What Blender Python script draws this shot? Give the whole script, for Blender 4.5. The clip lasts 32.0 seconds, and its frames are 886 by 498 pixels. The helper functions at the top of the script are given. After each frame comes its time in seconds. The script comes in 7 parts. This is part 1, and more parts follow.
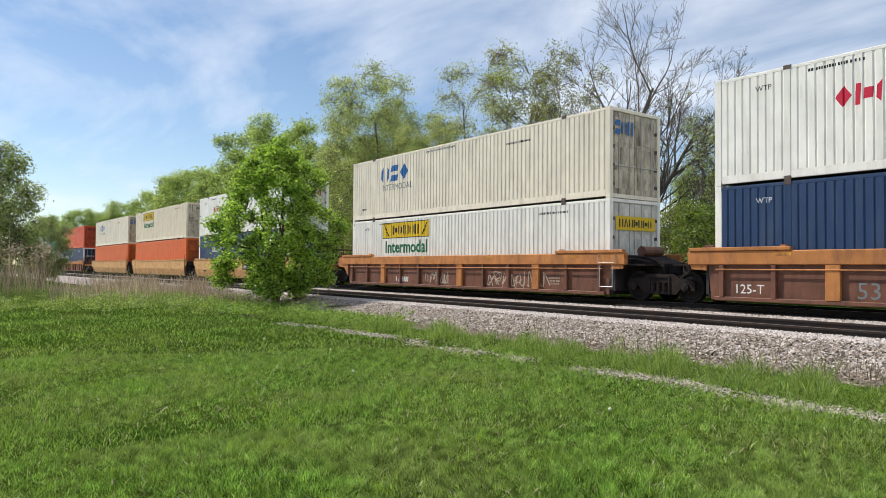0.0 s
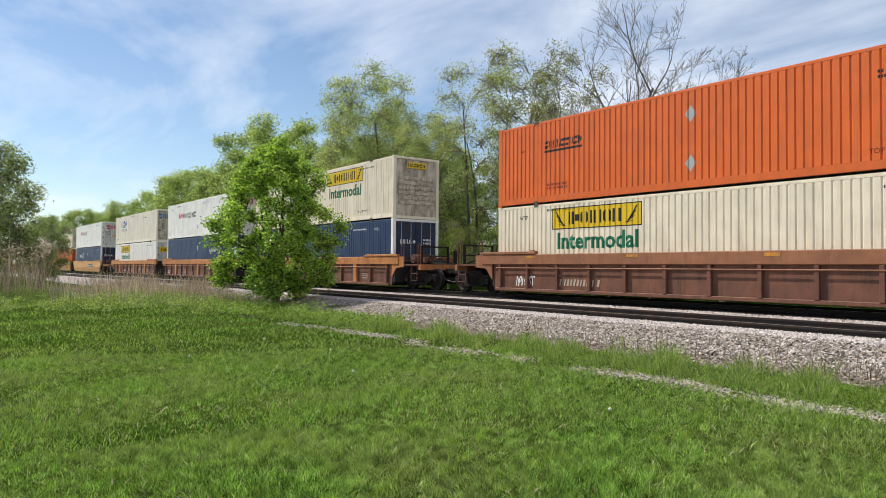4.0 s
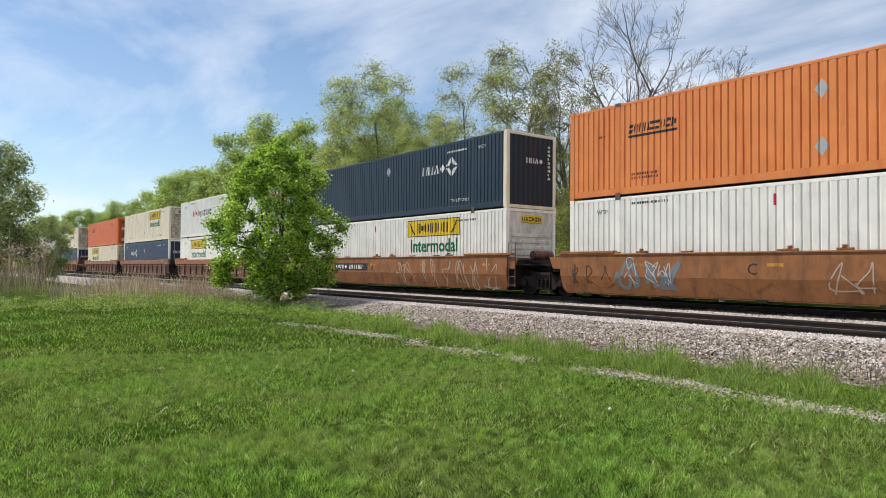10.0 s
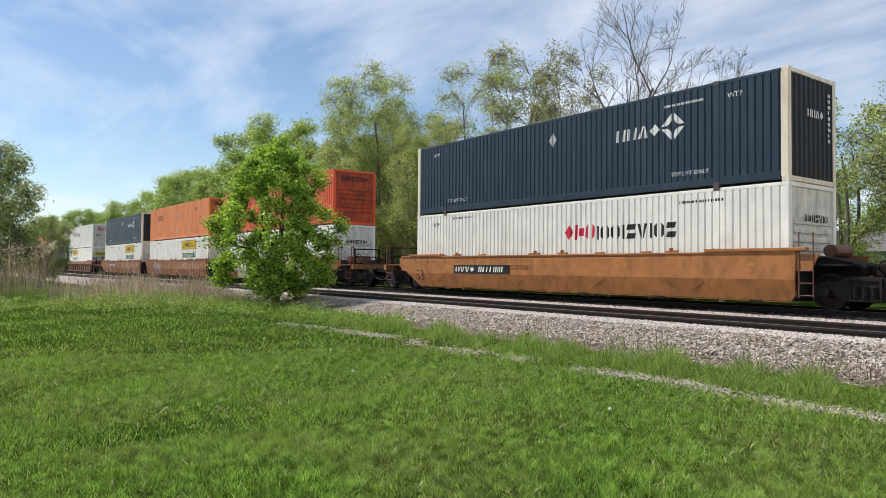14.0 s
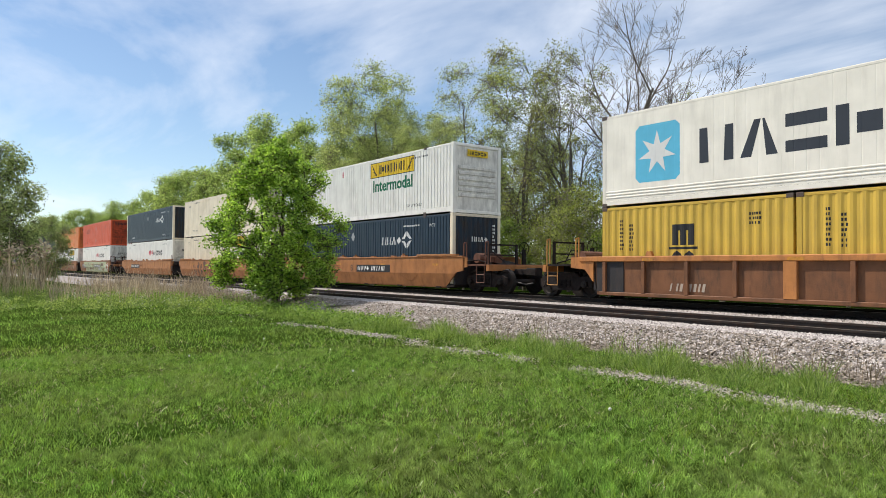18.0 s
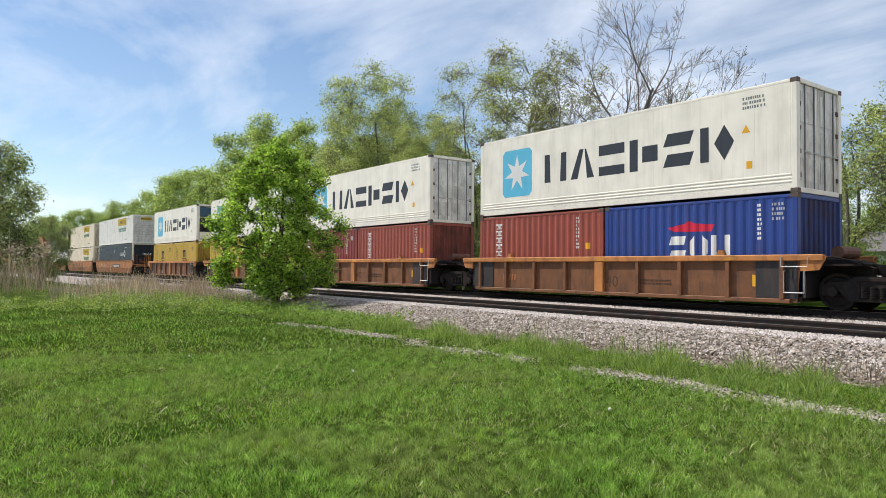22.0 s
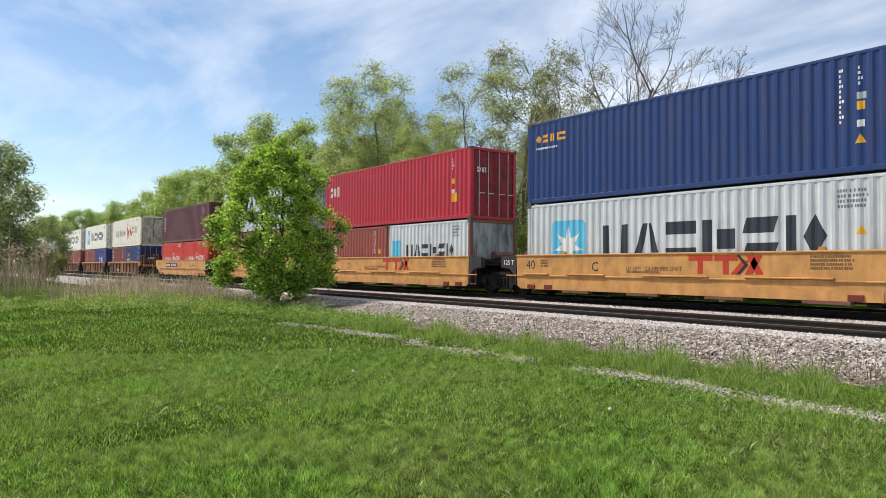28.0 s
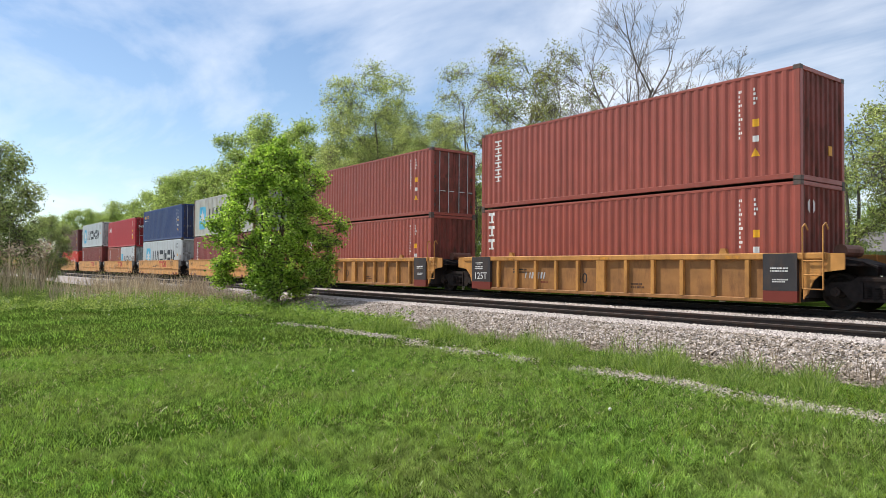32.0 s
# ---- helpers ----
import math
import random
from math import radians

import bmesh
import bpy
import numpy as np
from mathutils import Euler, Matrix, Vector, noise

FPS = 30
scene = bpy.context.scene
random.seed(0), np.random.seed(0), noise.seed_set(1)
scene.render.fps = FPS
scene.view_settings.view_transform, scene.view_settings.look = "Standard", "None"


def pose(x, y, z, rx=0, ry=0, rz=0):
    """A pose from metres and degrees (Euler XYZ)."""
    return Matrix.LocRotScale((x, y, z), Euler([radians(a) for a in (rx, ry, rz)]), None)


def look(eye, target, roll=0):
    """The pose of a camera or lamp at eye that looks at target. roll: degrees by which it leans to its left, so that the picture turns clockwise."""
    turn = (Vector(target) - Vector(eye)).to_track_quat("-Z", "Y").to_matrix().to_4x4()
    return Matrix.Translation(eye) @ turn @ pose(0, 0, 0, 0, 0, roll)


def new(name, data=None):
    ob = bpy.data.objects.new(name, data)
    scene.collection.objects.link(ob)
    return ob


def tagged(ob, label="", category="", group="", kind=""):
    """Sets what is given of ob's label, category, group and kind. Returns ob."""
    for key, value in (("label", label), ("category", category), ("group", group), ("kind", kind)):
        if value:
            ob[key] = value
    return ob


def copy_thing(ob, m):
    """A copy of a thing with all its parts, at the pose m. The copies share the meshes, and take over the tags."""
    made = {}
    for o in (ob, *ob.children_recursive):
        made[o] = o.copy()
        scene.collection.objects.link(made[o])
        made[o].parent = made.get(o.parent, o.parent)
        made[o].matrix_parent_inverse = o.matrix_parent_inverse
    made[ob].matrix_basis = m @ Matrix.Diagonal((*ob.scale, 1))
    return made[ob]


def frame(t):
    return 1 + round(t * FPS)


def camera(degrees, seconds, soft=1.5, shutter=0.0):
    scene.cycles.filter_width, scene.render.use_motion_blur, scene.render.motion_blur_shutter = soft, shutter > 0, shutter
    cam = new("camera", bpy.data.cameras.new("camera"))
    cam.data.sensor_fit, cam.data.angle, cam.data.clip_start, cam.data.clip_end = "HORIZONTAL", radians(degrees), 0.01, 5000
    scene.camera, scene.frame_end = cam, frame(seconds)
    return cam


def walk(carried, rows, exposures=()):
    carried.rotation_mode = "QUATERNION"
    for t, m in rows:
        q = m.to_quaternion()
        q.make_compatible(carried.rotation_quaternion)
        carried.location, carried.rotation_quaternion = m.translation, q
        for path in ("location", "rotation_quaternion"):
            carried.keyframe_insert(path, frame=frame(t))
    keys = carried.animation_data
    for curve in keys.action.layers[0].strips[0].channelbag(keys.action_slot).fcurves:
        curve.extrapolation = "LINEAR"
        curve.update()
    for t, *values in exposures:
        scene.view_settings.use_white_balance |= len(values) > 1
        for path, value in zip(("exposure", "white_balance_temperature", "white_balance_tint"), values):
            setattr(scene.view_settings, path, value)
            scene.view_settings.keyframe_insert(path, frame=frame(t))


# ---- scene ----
# Camera: stands still beside a double-track line and watches a double-stack train pass.
EYE = Vector((0.0, 0.0, 1.45))
YAW, TILT, LEAN = radians(52.892), radians(1.566), 0.449
AIM = Vector((-math.sin(YAW) * math.cos(TILT), math.cos(YAW) * math.cos(TILT), math.sin(TILT)))
cam = camera(64.97, 32.0, soft=0.55)
walk(cam, [(0.0, look(EYE, EYE + AIM * 10, LEAN)), (32.0, look(EYE, EYE + AIM * 10, LEAN))],
     exposures=[(0.0, 0.0), (6.0, 0.01), (10.0, -0.02), (12.0, -0.06), (14.0, -0.02), (17.0, 0.02), (22.0, 0.03), (25.0, 0.08), (28.0, 0.09), (32.0, 0.14)])

# Daylight: high sun that comes along the line from the left and grazes the near side of the train, thin high cloud.
SUN_EL, SUN_AZ = radians(51), math.atan2(-0.86, -0.51)
TO_SUN = Vector((math.sin(SUN_AZ) * math.cos(SUN_EL), math.cos(SUN_AZ) * math.cos(SUN_EL), math.sin(SUN_EL)))
scene.view_settings.exposure = 0.0
sun = new("sun", bpy.data.lights.new("sun", "SUN"))
sun.data.energy, sun.data.angle, sun.data.color = 4.8, radians(1.2), (1.0, 0.925, 0.81)
sun.matrix_world = look(TO_SUN * 100, (0, 0, 0))


def make_sky():
    w = bpy.data.worlds.new("sky")
    scene.world = w
    w.use_nodes = True
    nt = w.node_tree
    nt.nodes.clear()
    N, K = nt.nodes.new, nt.links.new
    out, bg, sky = N("ShaderNodeOutputWorld"), N("ShaderNodeBackground"), N("ShaderNodeTexSky")
    sky.sky_type, sky.sun_disc = "NISHITA", False
    sky.sun_elevation, sky.sun_rotation = SUN_EL, SUN_AZ
    sky.air_density, sky.dust_density, sky.ozone_density = 1.0, 0.2, 2.0
    tc, mp = N("ShaderNodeTexCoord"), N("ShaderNodeMapping")
    sep, div = N("ShaderNodeSeparateXYZ"), N("ShaderNodeMath")
    div.operation = "ADD"
    div.inputs[1].default_value = 0.22
    K(tc.outputs["Generated"], sep.inputs[0])
    K(sep.outputs["Z"], div.inputs[0])
    flat = N("ShaderNodeVectorMath")
    flat.operation = "DIVIDE"
    comb = N("ShaderNodeCombineXYZ")
    for i in range(3):
        K(div.outputs[0], comb.inputs[i])
    K(tc.outputs["Generated"], flat.inputs[0])
    K(comb.outputs[0], flat.inputs[1])
    K(flat.outputs[0], mp.inputs["Vector"])
    mp.inputs["Rotation"].default_value = (0, 0, radians(-28))
    mp.inputs["Scale"].default_value = (0.75, 1.25, 1.0)
    mp.inputs["Location"].default_value = (4.6, 1.1, 0.0)
    big, fine, ramp = N("ShaderNodeTexNoise"), N("ShaderNodeTexNoise"), N("ShaderNodeValToRGB")
    big.inputs["Scale"].default_value, big.inputs["Detail"].default_value = 1.3, 7.0
    big.inputs["Roughness"].default_value, big.inputs["Distortion"].default_value = 0.55, 0.5
    fine.inputs["Scale"].default_value, fine.inputs["Detail"].default_value = 4.5, 6.0
    K(mp.outputs[0], big.inputs["Vector"])
    K(mp.outputs[0], fine.inputs["Vector"])
    add = N("ShaderNodeMath")
    add.operation = "MULTIPLY_ADD"
    add.inputs[1].default_value = 0.25
    K(fine.outputs["Fac"], add.inputs[0])
    K(big.outputs["Fac"], add.inputs[2])
    veil = N("ShaderNodeVectorMath")
    veil.operation = "DOT_PRODUCT"
    veil.inputs[1].default_value = (0.55, 0.45, 0.35)
    K(tc.outputs["Generated"], veil.inputs[0])
    thick = N("ShaderNodeMath")
    thick.operation = "MULTIPLY_ADD"
    thick.inputs[1].default_value = 0.16
    K(veil.outputs["Value"], thick.inputs[0])
    K(add.outputs[0], thick.inputs[2])
    K(thick.outputs[0], ramp.inputs[0])
    ramp.color_ramp.elements[0].position, ramp.color_ramp.elements[0].color = 0.50, (0, 0, 0, 1)
    ramp.color_ramp.elements[1].position, ramp.color_ramp.elements[1].color = 0.88, (0.95, 0.95, 0.95, 1)
    mix = N("ShaderNodeMix")
    mix.data_type = "RGBA"
    K(ramp.outputs[0], mix.inputs["Factor"])
    K(sky.outputs[0], mix.inputs["A"])
    mix.inputs["B"].default_value = (7.6, 8.0, 8.8, 1)
    K(mix.outputs["Result"], bg.inputs["Color"])
    bg.inputs["Strength"].default_value = 0.128
    K(bg.outputs[0], out.inputs["Surface"])


make_sky()
# ---- materials ----
def surface(name, base, rough=0.55, metal=0.0, var=0.12, grain=6.0, dirt=None, dirt_amount=0.0, streak=0.25, bump=0.15, bump_scale=40.0, spec=0.4, tint=0.06, start=0.48):
    """Painted or raw surface: colour clouds, optional stains that run downwards, fine relief, a slight tint per object."""
    m = bpy.data.materials.new(name)
    m.use_nodes = True
    nt = m.node_tree
    N, K = nt.nodes.new, nt.links.new
    b = nt.nodes["Principled BSDF"]
    b.inputs["Roughness"].default_value, b.inputs["Metallic"].default_value = rough, metal
    b.inputs["Specular IOR Level"].default_value = spec
    tc = N("ShaderNodeTexCoord")
    n1 = N("ShaderNodeTexNoise")
    n1.inputs["Scale"].default_value, n1.inputs["Detail"].default_value = grain, 5.0
    K(tc.outputs["Object"], n1.inputs["Vector"])
    info = N("ShaderNodeObjectInfo")
    hsv = N("ShaderNodeHueSaturation")
    hsv.inputs["Color"].default_value = (*base, 1)
    mr = N("ShaderNodeMapRange")
    mr.inputs["From Min"].default_value, mr.inputs["From Max"].default_value = 0.3, 0.7
    mr.inputs["To Min"].default_value, mr.inputs["To Max"].default_value = 1 - var, 1 + var
    K(n1.outputs["Fac"], mr.inputs["Value"])
    mo = N("ShaderNodeMapRange")
    mo.inputs["To Min"].default_value, mo.inputs["To Max"].default_value = 1 - tint, 1 + tint
    K(info.outputs["Random"], mo.inputs["Value"])
    mul = N("ShaderNodeMath")
    mul.operation = "MULTIPLY"
    K(mr.outputs[0], mul.inputs[0])
    K(mo.outputs[0], mul.inputs[1])
    K(mul.outputs[0], hsv.inputs["Value"])
    colour = hsv.outputs[0]
    if dirt:
        mp, n2, rp, mx = N("ShaderNodeMapping"), N("ShaderNodeTexNoise"), N("ShaderNodeValToRGB"), N("ShaderNodeMix")
        mp.inputs["Scale"].default_value = (2.2, 2.2, 2.2 * streak)
        off = N("ShaderNodeVectorMath")
        off.operation = "MULTIPLY_ADD"
        K(info.outputs["Random"], off.inputs[0])
        off.inputs[1].default_value = (37.0, 11.0, 5.0)
        K(tc.outputs["Object"], off.inputs[2])
        K(off.outputs[0], mp.inputs["Vector"])
        n2.inputs["Scale"].default_value, n2.inputs["Detail"].default_value, n2.inputs["Roughness"].default_value = 1.6, 8.0, 0.68
        K(mp.outputs[0], n2.inputs["Vector"])
        rp.color_ramp.elements[0].position, rp.color_ramp.elements[1].position = start, start + 0.30
        rp.color_ramp.elements[1].color = (dirt_amount,) * 3 + (1,)
        K(n2.outputs["Fac"], rp.inputs[0])
        mx.data_type = "RGBA"
        K(rp.outputs[0], mx.inputs["Factor"])
        K(colour, mx.inputs["A"])
        mx.inputs["B"].default_value = (*dirt, 1)
        colour = mx.outputs["Result"]
        rr = N("ShaderNodeMapRange")
        rr.inputs["To Min"].default_value, rr.inputs["To Max"].default_value = rough, min(1, rough + 0.3)
        K(rp.outputs[0], rr.inputs["Value"])
        K(rr.outputs[0], b.inputs["Roughness"])
    K(colour, b.inputs["Base Color"])
    if bump:
        n3, bp = N("ShaderNodeTexNoise"), N("ShaderNodeBump")
        n3.inputs["Scale"].default_value, n3.inputs["Detail"].default_value = bump_scale, 4.0
        K(tc.outputs["Object"], n3.inputs["Vector"])
        bp.inputs["Strength"].default_value, bp.inputs["Distance"].default_value = bump, 0.02
        K(n3.outputs["Fac"], bp.inputs["Height"])
        K(bp.outputs[0], b.inputs["Normal"])
    return m


def leafage(name, dark, light, through_light=0.35, rough=0.5):
    """Leaves or blades: a shade per leaf, part of the light goes through."""
    m = bpy.data.materials.new(name)
    m.use_nodes = True
    nt = m.node_tree
    N, K = nt.nodes.new, nt.links.new
    b, out = nt.nodes["Principled BSDF"], nt.nodes["Material Output"]
    geo, rp = N("ShaderNodeNewGeometry"), N("ShaderNodeValToRGB")
    rp.color_ramp.elements[0].color, rp.color_ramp.elements[1].color = (*dark, 1), (*light, 1)
    K(geo.outputs["Random Per Island"], rp.inputs[0])
    K(rp.outputs[0], b.inputs["Base Color"])
    b.inputs["Roughness"].default_value = rough
    b.inputs["Specular IOR Level"].default_value = 0.3
    tr, mx = N("ShaderNodeBsdfTranslucent"), N("ShaderNodeMixShader")
    br = N("ShaderNodeHueSaturation")
    br.inputs["Value"].default_value, br.inputs["Saturation"].default_value = 1.5, 1.12
    K(rp.outputs[0], br.inputs["Color"])
    K(br.outputs[0], tr.inputs["Color"])
    mx.inputs[0].default_value = through_light
    K(b.outputs[0], mx.inputs[1])
    K(tr.outputs[0], mx.inputs[2])
    K(mx.outputs[0], out.inputs["Surface"])
    return m


def stones(name, dark, light, rough=0.9):
    m = bpy.data.materials.new(name)
    m.use_nodes = True
    nt = m.node_tree
    N, K = nt.nodes.new, nt.links.new
    b = nt.nodes["Principled BSDF"]
    geo, rp, n, tc, mx = (N(k) for k in ("ShaderNodeNewGeometry", "ShaderNodeValToRGB", "ShaderNodeTexNoise", "ShaderNodeTexCoord", "ShaderNodeMix"))
    rp.color_ramp.elements[0].color, rp.color_ramp.elements[1].color = (*dark, 1), (*light, 1)
    K(geo.outputs["Random Per Island"], rp.inputs[0])
    n.inputs["Scale"].default_value = 60
    K(tc.outputs["Object"], n.inputs["Vector"])
    mx.data_type, mx.blend_type = "RGBA", "MULTIPLY"
    mx.inputs["Factor"].default_value = 0.35
    K(rp.outputs[0], mx.inputs["A"])
    K(n.outputs["Fac"], mx.inputs["B"])
    K(mx.outputs["Result"], b.inputs["Base Color"])
    b.inputs["Roughness"].default_value = rough
    b.inputs["Specular IOR Level"].default_value = 0.2
    return m


GRIME, RUST, SOOT = (0.10, 0.07, 0.05), (0.16, 0.055, 0.02), (0.03, 0.027, 0.025)
PAINT, END_PAINT = {}, {}


def paint(key):
    return PAINT[key]


def shaded_grimy(key):
    """Door and end panels, browned by exhaust and brake dust, with shade painted in."""
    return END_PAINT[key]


for key, col, dirt, amount in (
        ("white", (0.85, 0.835, 0.77), GRIME, 0.20), ("cream", (0.81, 0.72, 0.55), (0.22, 0.14, 0.08), 0.30), ("bone", (0.80, 0.735, 0.595), GRIME, 0.25),
        ("navy", (0.018, 0.045, 0.115), (0.10, 0.12, 0.15), 0.25), ("midnight", (0.013, 0.032, 0.055), (0.08, 0.10, 0.12), 0.25),
        ("orange", (0.72, 0.14, 0.022), GRIME, 0.25), ("faded_orange", (0.72, 0.235, 0.062), (0.60, 0.115, 0.025), 0.65), ("red_orange", (0.74, 0.10, 0.03), (0.35, 0.10, 0.04), 0.35),
        ("yellow", (0.60, 0.40, 0.06), GRIME, 0.3), ("reefer", (0.84, 0.80, 0.70), GRIME, 0.14),
        ("dark_maroon", (0.125, 0.020, 0.026), GRIME, 0.35), ("maroon", (0.23, 0.042, 0.040), GRIME, 0.4), ("brown_red", (0.30, 0.070, 0.048), (0.16, 0.05, 0.035), 0.45),
        ("blue", (0.022, 0.055, 0.25), GRIME, 0.3), ("deep_blue", (0.014, 0.042, 0.16), GRIME, 0.25), ("red", (0.66, 0.040, 0.022), GRIME, 0.3),
        ("crimson", (0.46, 0.016, 0.032), GRIME, 0.25), ("pale_grey", (0.55, 0.59, 0.60), RUST, 0.35), ("rusty", (0.17, 0.075, 0.045), RUST, 0.5), ("weathered_grey", (0.50, 0.50, 0.44), (0.27, 0.16, 0.08), 0.7), ("teal", (0.05, 0.20, 0.19), GRIME, 0.3), ("hood_blue", (0.03, 0.085, 0.14), SOOT, 0.5)):
    PAINT[key] = surface("container_paint_" + key, col, 0.42, 0, 0.07, 1.5, dirt, min(1.0, amount * 1.35), 0.12, 0.05, 25)
    # Scaled-down base colour paints the shade of ends turned from the sun.
    END_PAINT[key] = surface("shaded_grimy_end_paint_" + key, tuple(q * (0.86 if key == "white" else 0.70) for q in col), 0.6, 0, 0.14, 2.0, (0.055, 0.036, 0.024), 0.5 if key == "white" else 0.95, 0.3, 0.08, 25, start=0.42)
for key, col, dirt, amount in (
        ("wagon_rust", (0.165, 0.068, 0.040), (0.055, 0.032, 0.024), 0.9), ("wagon_chord", (0.46, 0.185, 0.052), (0.20, 0.085, 0.045), 0.85), ("wagon_dull", (0.30, 0.125, 0.058), (0.14, 0.07, 0.045), 0.8),
        ("wagon_brown", (0.37, 0.150, 0.045), (0.17, 0.075, 0.030), 0.75), ("wagon_yellow", (0.55, 0.275, 0.082), (0.27, 0.125, 0.045), 0.55), ("wagon_amber", (0.30, 0.140, 0.042), (0.12, 0.050, 0.024), 1.0),
        ("wagon_ochre", (0.47, 0.225, 0.055), (0.20, 0.09, 0.04), 0.65), ("wagon_bark", (0.275, 0.110, 0.036), (0.10, 0.05, 0.025), 0.85), ("wagon_tan", (0.58, 0.33, 0.12), (0.25, 0.13, 0.06), 0.5),
        ("wagon_umber", (0.185, 0.077, 0.032), (0.055, 0.034, 0.024), 0.9),
        ("wagon_green", (0.40, 0.45, 0.27), (0.30, 0.14, 0.06), 0.4), ("wagon_dark", (0.028, 0.026, 0.028), (0.10, 0.06, 0.04), 0.6)):
    PAINT[key] = surface(key + "_paint", col, 0.6, 0, 0.18, 2.5, dirt, min(1.0, amount * 1.2), 0.3, 0.15, 30)
RUNNING = surface("running_gear_steel", (0.024, 0.020, 0.019), 0.9, 0.0, 0.3, 8, RUST, 0.12, 1.0, 0.3, 40, 0.15)
WHEEL = surface("wheel_steel", (0.020, 0.016, 0.014), 0.7, 0.3, 0.25, 10, RUST, 0.2, 1.0, 0.2, 40)
RAILM = surface("rail_steel", (0.026, 0.020, 0.017), 0.7, 0.2, 0.2, 6, RUST, 0.3, 1.0, 0.2, 50)
RAILTOP = surface("rail_head_steel", (0.22, 0.20, 0.19), 0.35, 0.9, 0.15, 5, RUST, 0.15, 1.0, 0.05, 50)
TIE = surface("creosoted_timber", (0.035, 0.027, 0.022), 0.9, 0, 0.3, 12, (0.16, 0.13, 0.10), 0.5, 1.0, 0.5, 30)
BARE = surface("galvanised_bar", (0.45, 0.45, 0.44), 0.45, 0.6, 0.1, 8)
CAST = surface("corner_casting_steel", (0.10, 0.08, 0.07), 0.6, 0.3, 0.2, 10, RUST, 0.5, 1, 0.2)


def ink(name, col, rough=0.5):
    return surface("marking_" + name, col, rough, 0, 0.05, 3, None, 0, 1, 0, 40, 0.3, 0.02)


INK = {"black": ink("black", (0.022, 0.022, 0.024)), "white": ink("white", (0.72, 0.72, 0.70)), "green": ink("green", (0.010, 0.16, 0.075)),
       "sign": ink("sign_yellow", (0.72, 0.49, 0.02)), "red": ink("red", (0.58, 0.020, 0.055)), "sky": ink("sky_blue", (0.11, 0.46, 0.66)), "blueword": ink("blue", (0.02, 0.13, 0.36)),
       "grey": ink("grey", (0.17, 0.19, 0.20)), "amber": ink("amber", (0.75, 0.38, 0.02)), "silver": ink("silver", (0.42, 0.43, 0.43)), "wordmark": ink("brick_red", (0.47, 0.045, 0.02)),
       "letter": ink("charcoal", (0.035, 0.042, 0.055)), "scrawl": ink("pale_spray", (0.42, 0.34, 0.27)), "dark_scrawl": ink("dark_spray", (0.08, 0.04, 0.025)),
       "creamtag": ink("cream_tag", (0.60, 0.53, 0.41)), "tanprint": ink("faded_print", (0.20, 0.11, 0.05)), "bark": ink("bark_brown", (0.22, 0.085, 0.036)), "umber": ink("umber", (0.33, 0.125, 0.05)), "maroon": ink("oxide", (0.16, 0.03, 0.02))}
